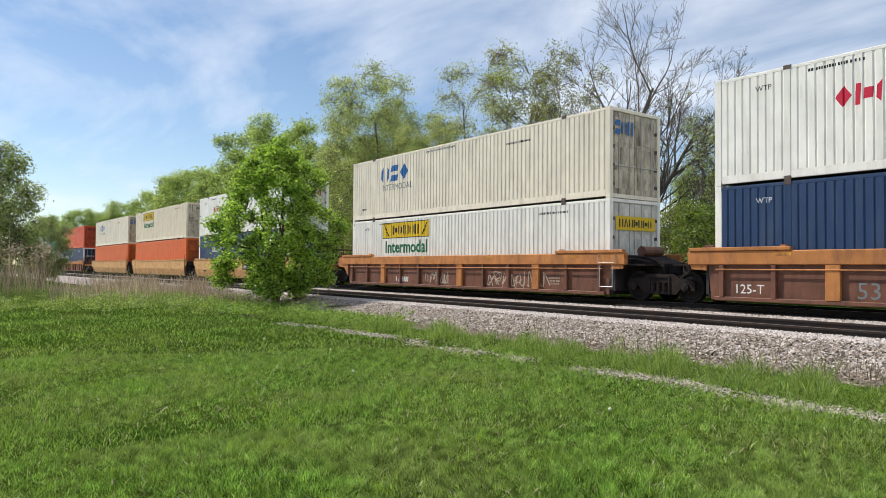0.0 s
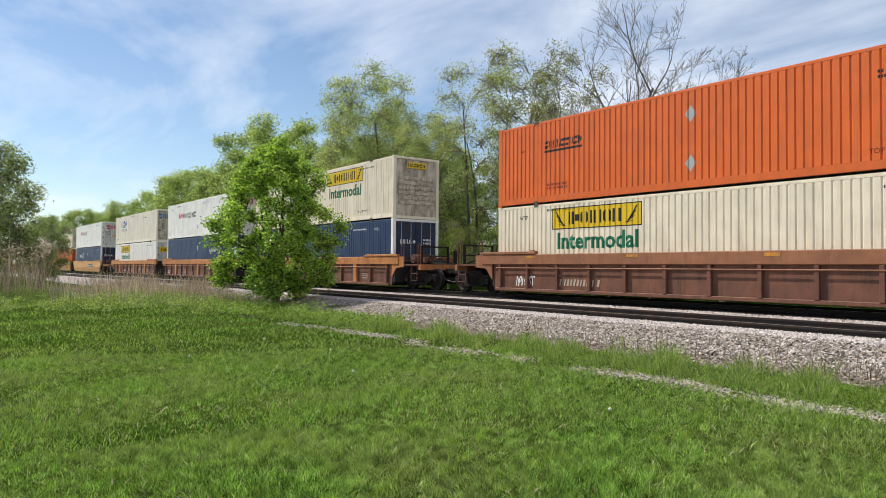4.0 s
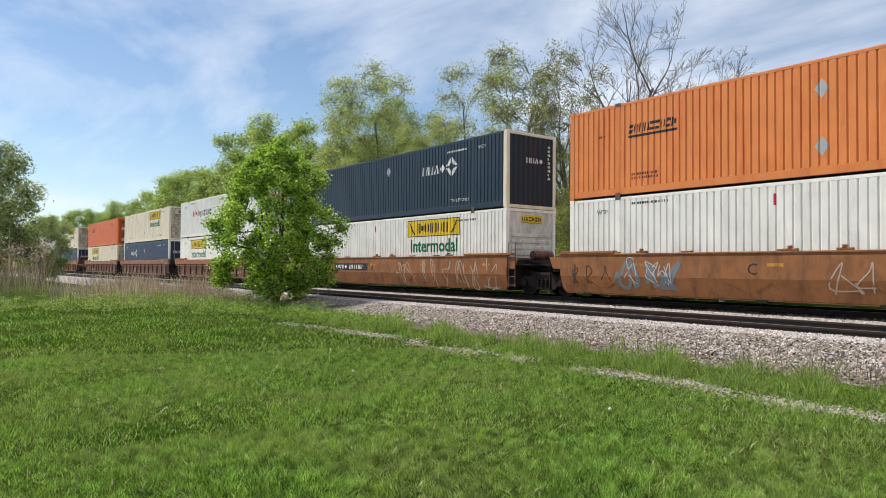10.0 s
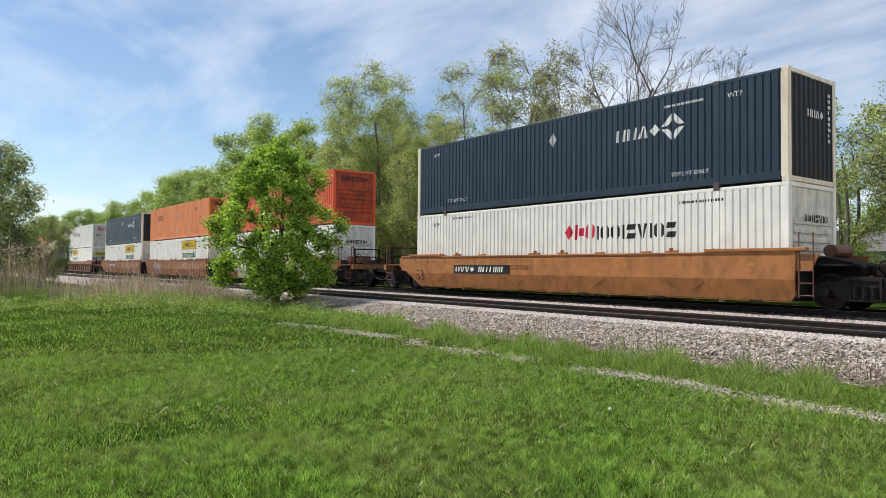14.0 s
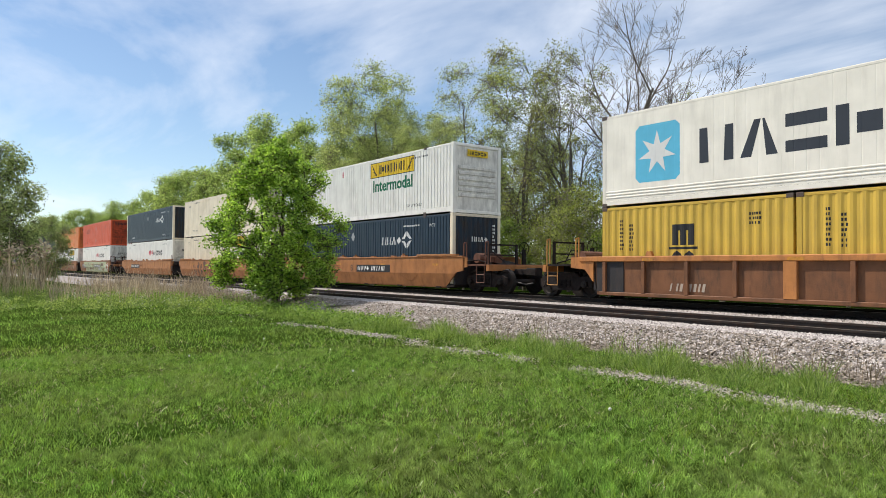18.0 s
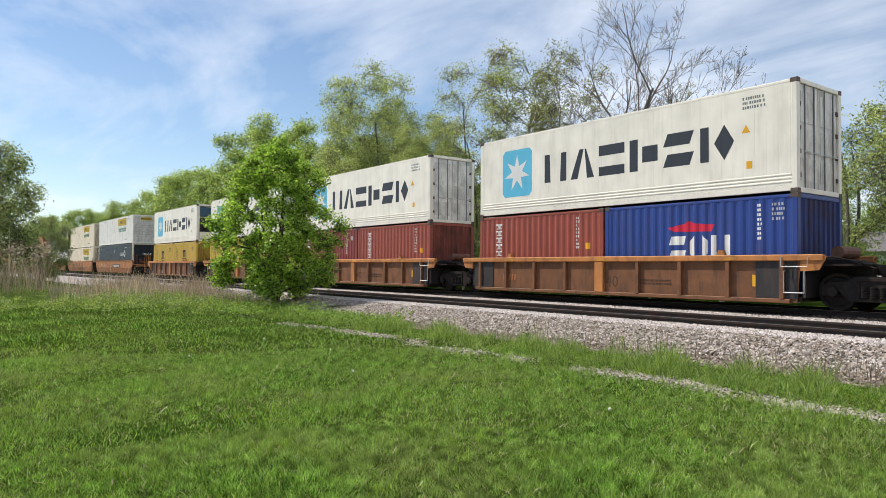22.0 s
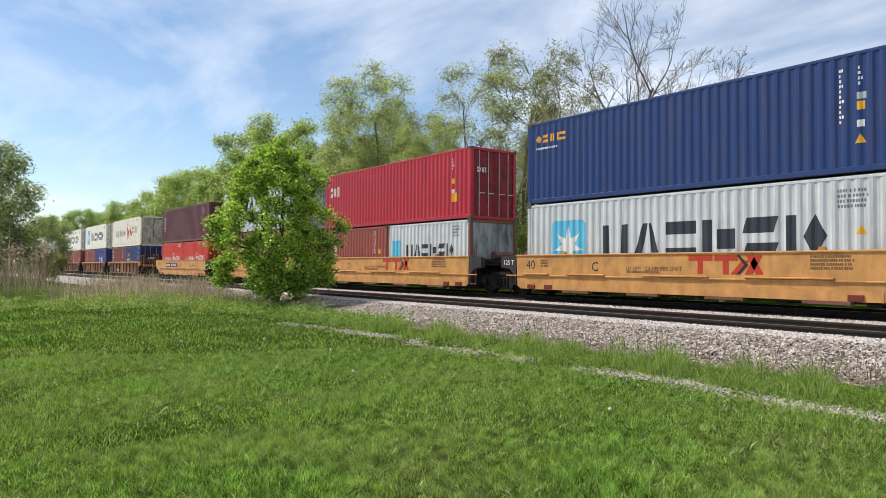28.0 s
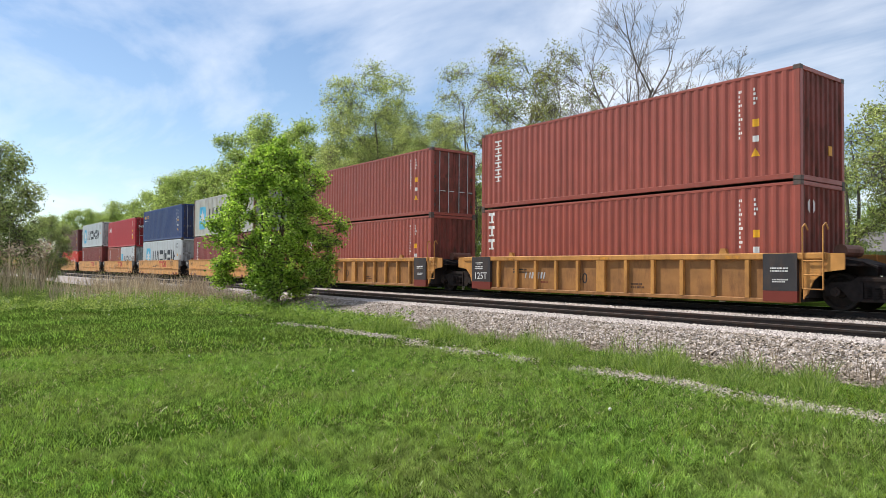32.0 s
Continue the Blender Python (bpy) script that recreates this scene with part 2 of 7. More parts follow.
# ---- mesh helpers ----
class Mb:
    """Collects vertices and faces of one mesh."""

    def __init__(self):
        self.v, self.f = [], []

    def add(self, vs, fs):
        o = len(self.v)
        self.v += [tuple(p) for p in vs]
        self.f += [tuple(i + o for i in q) for q in fs]
        return self

    def box(self, x0, x1, y0, y1, z0, z1, c=0.0):
        """A box; c chamfers the edges that run along its longest side."""
        if c <= 0:
            v = [(x, y, z) for x in (x0, x1) for y in (y0, y1) for z in (z0, z1)]
            return self.add(v, [(0, 1, 3, 2), (4, 6, 7, 5), (0, 4, 5, 1), (2, 3, 7, 6), (0, 2, 6, 4), (1, 5, 7, 3)])
        d = [x1 - x0, y1 - y0, z1 - z0]
        a = d.index(max(d))
        lo, hi = [(x0, x1), (y0, y1), (z0, z1)], None
        p, q = [lo[i] for i in range(3) if i != a]
        ring = [(p[0] + c, q[0]), (p[1] - c, q[0]), (p[1], q[0] + c), (p[1], q[1] - c), (p[1] - c, q[1]), (p[0] + c, q[1]), (p[0], q[1] - c), (p[0], q[0] + c)]
        v = []
        for e in lo[a]:
            for s, t in ring:
                r = [s, t]
                r.insert(a, e)
                v.append(r)
        fs = [(i, (i + 1) % 8, 8 + (i + 1) % 8, 8 + i) for i in range(8)] + [tuple(range(7, -1, -1)), tuple(range(8, 16))]
        return self.add(v, fs)

    def prism(self, outline, axis, a, b):
        """Extrudes a closed outline (list of 2D points) along axis 0, 1 or 2 from a to b."""
        n = len(outline)
        v = []
        for e in (a, b):
            for s, t in outline:
                r = [s, t]
                r.insert(axis, e)
                v.append(r)
        return self.add(v, [(i, (i + 1) % n, n + (i + 1) % n, n + i) for i in range(n)] + [tuple(range(n - 1, -1, -1)), tuple(range(n, 2 * n))])

    def tube(self, p, q, r, n=8, r2=None):
        p, q = Vector(p), Vector(q)
        d = (q - p).normalized()
        u = d.orthogonal().normalized()
        w = d.cross(u)
        v = []
        for c, rr in ((p, r), (q, r if r2 is None else r2)):
            v += [c + (u * math.cos(6.28318 * i / n) + w * math.sin(6.28318 * i / n)) * rr for i in range(n)]
        return self.add(v, [(i, (i + 1) % n, n + (i + 1) % n, n + i) for i in range(n)] + [tuple(range(n - 1, -1, -1)), tuple(range(n, 2 * n))])

    def path(self, pts, r, n=6):
        for p, q in zip(pts, pts[1:]):
            self.tube(p, q, r, n)
        return self

    def mesh(self, name, smooth=False):
        me = bpy.data.meshes.new(name)
        me.from_pydata(self.v, [], self.f)
        if smooth:
            me.polygons.foreach_set("use_smooth", [True] * len(me.polygons))
        bm = bmesh.new()
        bm.from_mesh(me)
        bmesh.ops.recalc_face_normals(bm, faces=bm.faces)
        bm.to_mesh(me)
        bm.free()
        return me


def part(name, mb, material, parent=None, label="", at=None, smooth=False):
    """Links a mesh as one object under a thing or a part."""
    me = mb if isinstance(mb, bpy.types.Mesh) else mb.mesh(name, smooth)
    if material and not me.materials:
        me.materials.append(material)
    ob = new(name, me)
    if parent:
        ob.parent = parent
    if at:
        ob.location = at
    if label:
        tagged(ob, label)
    return ob


def mesh_np(name, v, f, material=None, smooth=False):
    """A mesh from arrays: vertices (n, 3) and faces (m, k)."""
    me = bpy.data.meshes.new(name)
    f = np.asarray(f, dtype=np.int32)
    m, k = f.shape
    me.vertices.add(len(v))
    me.vertices.foreach_set("co", np.asarray(v, dtype=np.float32).ravel())
    me.loops.add(m * k)
    me.loops.foreach_set("vertex_index", f.ravel())
    me.polygons.add(m)
    me.polygons.foreach_set("loop_start", np.arange(0, m * k, k, dtype=np.int32))
    me.polygons.foreach_set("loop_total", np.full(m, k, dtype=np.int32))
    if smooth:
        me.polygons.foreach_set("use_smooth", np.ones(m, dtype=bool))
    me.update(calc_edges=True)
    if material:
        me.materials.append(material)
    return me
# ---- ground, ballast, tracks ----
RAIL_Z = 0.49
NEAR_C, FAR_C = 12.66, 18.62
GAUGE = 1.505
RNG = np.random.default_rng(5)


def lawn_z(x, y):
    """Gentle swells of the lawn, level along the line."""
    fade = np.clip((9.3 - y) / 3.0, 0, 1) * np.clip((60 - np.hypot(x, y)) / 30, 0, 1)
    return fade * (0.035 * np.sin(x * 0.55 + 1.3) * np.cos(y * 0.7 + 0.4) + 0.02 * np.sin(x * 1.7 + y * 1.3))


def ground_material():
    m = bpy.data.materials.new("lawn_ground")
    m.use_nodes = True
    nt = m.node_tree
    N, K = nt.nodes.new, nt.links.new
    b = nt.nodes["Principled BSDF"]
    tc = N("ShaderNodeTexCoord")
    n1, n2, r1, r2, mx = N("ShaderNodeTexNoise"), N("ShaderNodeTexNoise"), N("ShaderNodeValToRGB"), N("ShaderNodeValToRGB"), N("ShaderNodeMix")
    n1.inputs["Scale"].default_value, n1.inputs["Detail"].default_value = 0.45, 6
    n2.inputs["Scale"].default_value, n2.inputs["Detail"].default_value = 14, 6
    K(tc.outputs["Object"], n1.inputs["Vector"])
    K(tc.outputs["Object"], n2.inputs["Vector"])
    e = r1.color_ramp.elements
    e[0].position, e[0].color = 0.35, (0.026, 0.062, 0.007, 1)
    e[1].position, e[1].color = 0.70, (0.072, 0.102, 0.022, 1)
    e = r2.color_ramp.elements
    e[0].position, e[0].color = 0.35, (0.5, 0.5, 0.5, 1)
    e[1].position, e[1].color = 0.70, (1.15, 1.1, 1.0, 1)
    K(n1.outputs["Fac"], r1.inputs[0])
    K(n2.outputs["Fac"], r2.inputs[0])
    mx.data_type, mx.blend_type = "RGBA", "MULTIPLY"
    mx.inputs["Factor"].default_value = 1.0
    K(r1.outputs[0], mx.inputs["A"])
    K(r2.outputs[0], mx.inputs["B"])
    K(mx.outputs["Result"], b.inputs["Base Color"])
    b.inputs["Roughness"].default_value = 0.95
    b.inputs["Specular IOR Level"].default_value = 0.0
    bp = N("ShaderNodeBump")
    bp.inputs["Strength"].default_value, bp.inputs["Distance"].default_value = 0.6, 0.05
    K(n2.outputs["Fac"], bp.inputs["Height"])
    K(bp.outputs[0], b.inputs["Normal"])
    return m


def build_ground():
    g = np.sinh(np.linspace(-6.2, 6.2, 190)) / math.sinh(6.2) * 3000
    gx, gy = np.meshgrid(g - 8, g + 5, indexing="ij")
    v = np.stack([gx, gy, lawn_z(gx, gy)], -1).reshape(-1, 3)
    n = len(g)
    i = (np.arange(n - 1)[:, None] * n + np.arange(n - 1)[None, :]).ravel()
    f = np.stack([i, i + n, i + n + 1, i + 1], -1)
    tagged(new("ground", mesh_np("ground", v, f, ground_material(), True)), "mown green lawn and rough grass beside the railway", "ground", kind="structure")


build_ground()

BALLAST = surface("ballast_bed", (0.32, 0.28, 0.26), 0.95, 0, 0.35, 18, (0.16, 0.13, 0.12), 0.5, 1.0, 1.0, 22, 0.2)
STONE = stones("ballast_stone", (0.37, 0.325, 0.30), (0.78, 0.71, 0.67))
PALE = stones("pale_gravel", (0.24, 0.205, 0.17), (0.66, 0.59, 0.51))
DIRTY = stones("grey_gravel", (0.14, 0.115, 0.09), (0.47, 0.395, 0.325))
# Near-black colours that paint the shade below the passing wagons.
SHADOW_BED = surface("shadow_ballast_bed", (0.011, 0.010, 0.009), 0.95, 0, 0.4, 14, (0.03, 0.026, 0.024), 0.3, 1.0, 0.8, 22, 0.2)
DARK_STONE = stones("shadowed_stone", (0.014, 0.012, 0.011), (0.070, 0.058, 0.052))
PROFILE = [(9.55, -0.03), (9.9, 0.05), (10.75, 0.33), (11.0, 0.385), (14.2, 0.375), (14.8, 0.31), (16.5, 0.31), (17.1, 0.32), (20.3, 0.335), (20.6, 0.30), (21.9, -0.03)]


def ballast_z(y):
    return np.interp(y, [p[0] for p in PROFILE], [p[1] for p in PROFILE])


def build_ballast():
    xs = np.concatenate([np.linspace(-700, -80, 60, endpoint=False), np.linspace(-80, 12, 380), np.linspace(12.5, 90, 40)])
    ys = np.concatenate([np.linspace(9.55, 12, 34), np.linspace(12.15, 21.9, 50)])
    gx, gy = np.meshgrid(xs, ys, indexing="ij")
    z = ballast_z(gy) + 0.03 * (RNG.random(gx.shape) - 0.5) * (gy > 9.7) * (gy < 21.7)
    v = np.stack([gx, gy, z], -1).reshape(-1, 3)
    n = len(ys)
    i = (np.arange(len(xs) - 1)[:, None] * n + np.arange(n - 1)[None, :]).ravel()
    f = np.stack([i, i + n, i + n + 1, i + 1], -1)
    tagged(new("ballast", mesh_np("ballast", v, f, BALLAST)), "pinkish grey crushed stone ballast under both tracks", "ballast", kind="structure")


build_ballast()


def rocks(name, x, y, z, size, material, label, category):
    """Many small angular stones in one mesh."""
    n = len(x)
    base = np.array([(1, 0, 0), (0, 1, 0), (-1, 0, 0), (0, -1, 0), (0, 0, 1)], dtype=np.float32) * 0.68
    base[:4, 2] = -0.25
    base[4, 2] = 0.40
    face = np.array([(0, 1, 4), (1, 2, 4), (2, 3, 4), (3, 0, 4)], dtype=np.int32)
    v = base[None] * (0.7 + 0.6 * RNG.random((n, 5, 1))) + (RNG.random((n, 5, 3)) - 0.5) * 0.40
    v *= (size * (0.6 + 0.8 * RNG.random((n, 1))))[:, :, None] if np.ndim(size) == 0 else size[:, None, None]
    v *= np.array([1.15, 1.0, 0.8])
    a, b = RNG.random(n) * 6.28, RNG.normal(0, 0.5, n)
    ca, sa, cb, sb = np.cos(a), np.sin(a), np.cos(b), np.sin(b)
    X, Y, Z = v[..., 0], v[..., 1], v[..., 2]
    Y, Z = Y * cb[:, None] - Z * sb[:, None], Y * sb[:, None] + Z * cb[:, None]
    X, Y = X * ca[:, None] - Y * sa[:, None], X * sa[:, None] + Y * ca[:, None]
    P = np.stack([X + x[:, None], Y + y[:, None], Z + z[:, None]], -1).reshape(-1, 3)
    F = (face[None] + (np.arange(n) * 5)[:, None, None]).reshape(-1, 3)
    return tagged(new(name, mesh_np(name, P, F, material)), label, category, kind="stuff")


def build_stones():
    n = 160000
    x = -62 + 66 * RNG.random(n) ** 0.58
    y = 9.95 + (12.0 - 9.95) * RNG.random(n)
    rocks("ballast_stones", x, y, ballast_z(y) + 0.008 + 0.03 * RNG.random(n), 0.031, STONE, "loose pinkish grey crushed ballast stones on the bank", "ballast")
    n = 66000
    x = -50 + 54 * RNG.random(n) ** 0.60
    y = 9.5 + 1.45 * RNG.random(n) ** 1.35
    rocks("dirty_stones", x, y, ballast_z(y) + 0.018 + 0.03 * RNG.random(n), 0.034, DIRTY, "dull brown-grey stones at the foot of the bank", "ballast")
    n = 48000
    x = -50 + 53 * RNG.random(n) ** 0.65
    y = 13.5 + 3.5 * RNG.random(n) ** 0.7
    rocks("ballast_stones", x, y, ballast_z(y) + 0.006 + 0.015 * RNG.random(n), 0.042, STONE, "loose crushed ballast stones between the two tracks", "ballast")
    n = 15000
    x = -26 + 27 * RNG.random(n)
    wander = 7.72 + 0.13 * np.sin(x * 0.8) + 0.08 * np.sin(x * 2.1 + 1)
    y = wander + RNG.normal(0, 0.17, n)
    keep = noise_keep(x, y, 0.30) & (RNG.random(n) < np.clip((x + 19) / 13, 0.05, 1.0))
    x, y = x[keep], y[keep]
    rocks("gravel_strip", x, y, lawn_z(x, y) + 0.010, 0.022, PALE, "thin worn strip of grey gravel showing through grass", "gravel")


def build_shadow_bed():
    """Ballast and stones along the busy far track, blackened to paint the train's shadow."""
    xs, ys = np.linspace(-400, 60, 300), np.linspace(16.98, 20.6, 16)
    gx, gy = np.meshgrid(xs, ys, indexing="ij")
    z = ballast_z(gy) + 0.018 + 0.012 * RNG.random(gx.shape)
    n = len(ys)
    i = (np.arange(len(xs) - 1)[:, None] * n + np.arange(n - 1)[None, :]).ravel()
    me = mesh_np("oily_ballast", np.stack([gx, gy, z], -1).reshape(-1, 3), np.stack([i, i + n, i + n + 1, i + 1], -1), SHADOW_BED)
    tagged(new("oily_ballast", me), "ballast along the far track painted black as train shadow", "ballast", kind="structure")
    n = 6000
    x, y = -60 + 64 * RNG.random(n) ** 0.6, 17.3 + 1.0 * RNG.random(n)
    rocks("shadowed_stones", x, y, ballast_z(y) + 0.03 + 0.012 * RNG.random(n), 0.055, DARK_STONE, "stones beside the far rail painted dark as train shadow", "ballast")


def noise_keep(x, y, level):
    s = np.sin(x * 1.9 + 0.7) + np.sin(x * 4.3 + y * 2 + 2.1) + 0.8 * np.sin(x * 0.61 + 4)
    return s / 2.8 + 0.6 * (RNG.random(len(x)) - 0.5) > -level


build_stones()
build_shadow_bed()


def rail_outline(side):
    return [(-0.07, -0.172), (0.07, -0.172), (0.07, -0.160), (0.012, -0.140), (0.010, -0.045), (0.036, -0.034), (0.036, -0.004), (0.030, 0.0),
            (-0.030, 0.0), (-0.036, -0.004), (-0.036, -0.034), (-0.010, -0.045), (-0.012, -0.140), (-0.07, -0.160)]


def build_track(yc, label, ties, step, lift=0.0):
    t = tagged(new("railway_track"), label, "track", group="railway tracks", kind="structure")
    t.location = (0, yc, RAIL_Z + lift)
    for s in (-1, 1):
        out = [(a + s * GAUGE / 2, b) for a, b in rail_outline(s)]
        rail = part("rail", Mb().prism(out, 0, -700, 90), RAILM, t, "rusty dark steel rail with a polished head")
        part("rail_head", Mb().box(-700, 90, s * GAUGE / 2 - 0.028, s * GAUGE / 2 + 0.028, 0.0005, 0.003), RAILTOP, rail, "worn bright running surface")
    me = Mb().box(-0.115, 0.115, -1.3, 1.3, -0.36, -0.176, 0.012).mesh("tie")
    pl = Mb().box(-0.09, 0.09, -0.18, 0.18, -0.176, -0.162).mesh("tie_plate")
    for i in range(ties):
        x = 3.0 - i * step
        tie = part("tie", me, TIE, t, at=(x, 0, 0))
        if i < 70:
            for s in (-1, 1):
                part("tie_plate", pl, RAILM, tie, at=(0, s * GAUGE / 2, 0))
    rest = Mb()
    for i in range(ties, 900):
        x = 3.0 - i * step
        rest.box(x - 0.115, x + 0.115, -1.3, 1.3, -0.36, -0.176)
    tagged(part("ties", rest, TIE, t, "dark timber ties far along the line"), kind="stuff")


build_track(NEAR_C, "empty near railway track with dark rusty rails on timber ties", 120, 0.54, 0.025)
build_track(FAR_C, "far railway track carrying the container train", 110, 0.54)
# ---- the train ----
CON_Z = 0.81 - RAIL_Z      # container floor above the rail


FOLD = {"xs": None, "ys": None}      # the outline, seen from above, of the sheet that is being lettered


def set_fold(points):
    """Takes the (x, y) outline of a folded side, or None for a flat one."""
    if points is None:
        FOLD["xs"] = FOLD["ys"] = None
        return
    xs, ys = [], []
    for x, y in sorted(points, key=lambda p: p[0]):
        xs.append(x if not xs or x > xs[-1] + 1e-5 else xs[-1] + 1e-4)
        ys.append(y)
    FOLD["xs"], FOLD["ys"] = np.array(xs), np.array(ys)


def fold_y(x):
    return float(np.interp(x, FOLD["xs"], FOLD["ys"]))


def cut(pts, at, keep_right):
    """The part of a polygon on one side of the line u = at."""
    out = []
    for p, q in zip(pts, pts[1:] + pts[:1]):
        a, b = (p[0] >= at, q[0] >= at) if keep_right else (p[0] <= at, q[0] <= at)
        if a:
            out.append(p)
        if a != b:
            t = (at - p[0]) / (q[0] - p[0])
            out.append((at, p[1] + (q[1] - p[1]) * t))
    return out


def folded(mb, pts, lift):
    """Paint that follows the folds of the sheet."""
    pts = list(pts)
    if len(pts) > 8:
        c = (sum(p[0] for p in pts) / len(pts), sum(p[1] for p in pts) / len(pts))
        for p, q in zip(pts, pts[1:] + pts[:1]):
            folded(mb, [c, p, q], lift)
        return
    lo, hi = min(p[0] for p in pts), max(p[0] for p in pts)
    marks = [lo] + [x for x in FOLD["xs"] if lo < x < hi] + [hi]
    for a, b in zip(marks, marks[1:]):
        piece = cut(cut(pts, a, True), b, False)
        if b - a > 1e-6 and len(piece) > 2:
            mb.add([(u, fold_y(min(max(u, a + 1e-7), b - 1e-7)) - 0.0025 - lift * 0.5, v) for u, v in piece], [tuple(range(len(piece)))])


def face_quad(mb, where, pts, lift=0.0):
    """A flat marking on a face: where = ("side", y) or ("end", x); pts are (u, v) outlines."""
    kind, at = where
    th = 0.006
    if kind == "side" and FOLD["xs"] is not None:
        folded(mb, pts, lift)
    elif kind == "side":
        mb.prism(pts, 1, at - th - lift, at - 0.0005 - lift)
    else:
        mb.prism(pts, 0, at + 0.0005 + lift, at + th + lift)


def rect(u0, u1, v0, v1, slant=0.0):
    h = v1 - v0
    return [(u0, v0), (u1, v0), (u1 + slant * h, v1), (u0 + slant * h, v1)]


BLOCKS = {"0": ([(0, 0), (0.28, 0), (0.24, 1), (0, 1)], [(0.72, 0), (1, 0), (1, 1), (0.76, 1)]), "1": ([(0, 0), (0.30, 0), (0.56, 1), (0.38, 1)], [(0.70, 0), (1, 0), (0.66, 1), (0.60, 1)]),
          "2": ([(0, 0), (1, 0), (1, 0.3), (0, 0.3)], [(0, 0.66), (1, 0.66), (1, 1), (0, 1)]),
          "3": ([(0, 0), (0.30, 0), (0.30, 1), (0, 1)], [(0.46, 0.25), (1, 0.25), (1, 0.75), (0.46, 0.75)]), "4": ([(0, 0.62), (0.86, 0.62), (1, 1), (0.14, 1)], [(0, 0), (0.86, 0), (1, 0.38), (0.14, 0.38)]),
          "5": ([(0, 0), (0.26, 0), (0.26, 1), (0, 1)], [(0.42, 0.5), (0.72, 0), (1, 0.5), (0.72, 1)]), "6": ([(0.5, 0), (1, 0.5), (0.5, 1), (0, 0.5)],),
          "7": ([(0, 0.22), (0.28, 0), (0.28, 1), (0, 0.78)], [(0.72, 0), (1, 0.22), (1, 0.78), (0.72, 1)]), "8": ([(0, 1), (0.28, 1), (0.5, 0), (0.36, 0)], [(0.72, 1), (1, 1), (0.66, 0), (0.56, 0)]),
          "9": ([(0, 0), (0.28, 0), (0.28, 1), (0, 1)], [(0.72, 0), (1, 0), (1, 1), (0.72, 1)]), "i": ([(0.25, 0), (0.75, 0), (0.75, 1), (0.25, 1)],)}


def marks_row(mb, where, code, u0, u1, v0, v1, slant=0.0, lift=0.0, fill=0.24):
    """A company word drawn as a row of plain block shapes."""
    wide = [0.45 if k == "i" else 1.0 for k in code]
    p = (u1 - u0) / sum(wide)
    h = v1 - v0
    u = u0
    for k, w in zip(code, wide):
        for poly in BLOCKS[k]:
            face_quad(mb, where, [(u + a * 0.84 * p * w + slant * b * h, v0 + b * h) for a, b in poly], lift)
        u += p * w


def marks_column(mb, where, n, u0, u1, v0, v1, lift=0.0):
    """A brand word set downwards, as plain blocks."""
    p = (v1 - v0) / n
    for i in range(n):
        b = v1 - i * p
        a = b - 0.78 * p
        w = u1 - u0
        for q in (rect(u0, u1, b - 0.22 * p, b), rect(u0 + 0.38 * w, u0 + 0.66 * w, a + 0.12 * p, b - 0.22 * p), rect(u0 + 0.12 * w, u1 - 0.12 * w, a, a + 0.12 * p)):
            face_quad(mb, where, q, lift)


def small_bars(mb, where, u0, v0, rows, length, h, lift=0.0, seed=1):
    """Unreadable small writing, as plain bars."""
    r = random.Random(seed)
    for i in range(rows):
        u = u0
        v = v0 - i * h * 1.7
        while u < u0 + length * (0.75 + 0.25 * r.random()):
            w = h * (r.uniform(0.22, 0.42) if h > 0.15 else r.uniform(0.42, 0.75))
            face_quad(mb, where, rect(u, u + w, v, v + h, 0.22 if h > 0.15 else 0.0), lift)
            u += w + h * r.choice((0.28, 0.28, 0.28, 0.7))


TEXTS = {}


def words(text, size, where, u, v, material, parent, lift=0.0, slant=0.0, name="lettering", bold=0.0):
    """Readable words in the built-in font, as thin letters on a face."""
    key = (text, size, slant, bold)
    if key not in TEXTS:
        c = bpy.data.curves.new("lettering", "FONT")
        c.body, c.size, c.shear, c.resolution_u, c.offset = text, size, slant, 2, bold
        o = bpy.data.objects.new("lettering", c)
        scene.collection.objects.link(o)
        bpy.context.view_layer.update()
        TEXTS[key] = bpy.data.meshes.new_from_object(o.evaluated_get(bpy.context.evaluated_depsgraph_get()))
        bpy.data.objects.remove(o)
    me = TEXTS[key].copy()
    ob = part(name, me, None, parent)
    me.materials.clear()
    me.materials.append(material)
    kind, at = where
    if kind == "side" and FOLD["xs"] is not None:
        bm = bmesh.new()
        bm.from_mesh(me)
        lo, hi = min(q.co.x for q in bm.verts), max(q.co.x for q in bm.verts)
        for x in FOLD["xs"]:
            if lo < x - u < hi:
                bmesh.ops.bisect_plane(bm, geom=bm.verts[:] + bm.edges[:] + bm.faces[:], plane_co=(x - u, 0, 0), plane_no=(1, 0, 0))
        for q in bm.verts:
            q.co.z = 0.0025 + lift * 0.5 - fold_y(u + q.co.x)
        bm.to_mesh(me)
        bm.free()
        ob.matrix_local = Matrix.Translation((u, 0, v)) @ Euler((radians(90), 0, 0)).to_matrix().to_4x4()
    elif kind == "side":
        ob.matrix_local = Matrix.Translation((u, at - 0.003 - lift, v)) @ Euler((radians(90), 0, 0)).to_matrix().to_4x4()
    else:
        ob.matrix_local = Matrix.Translation((at + 0.003 + lift, u, v)) @ Euler((radians(90), 0, radians(90))).to_matrix().to_4x4()
    return ob


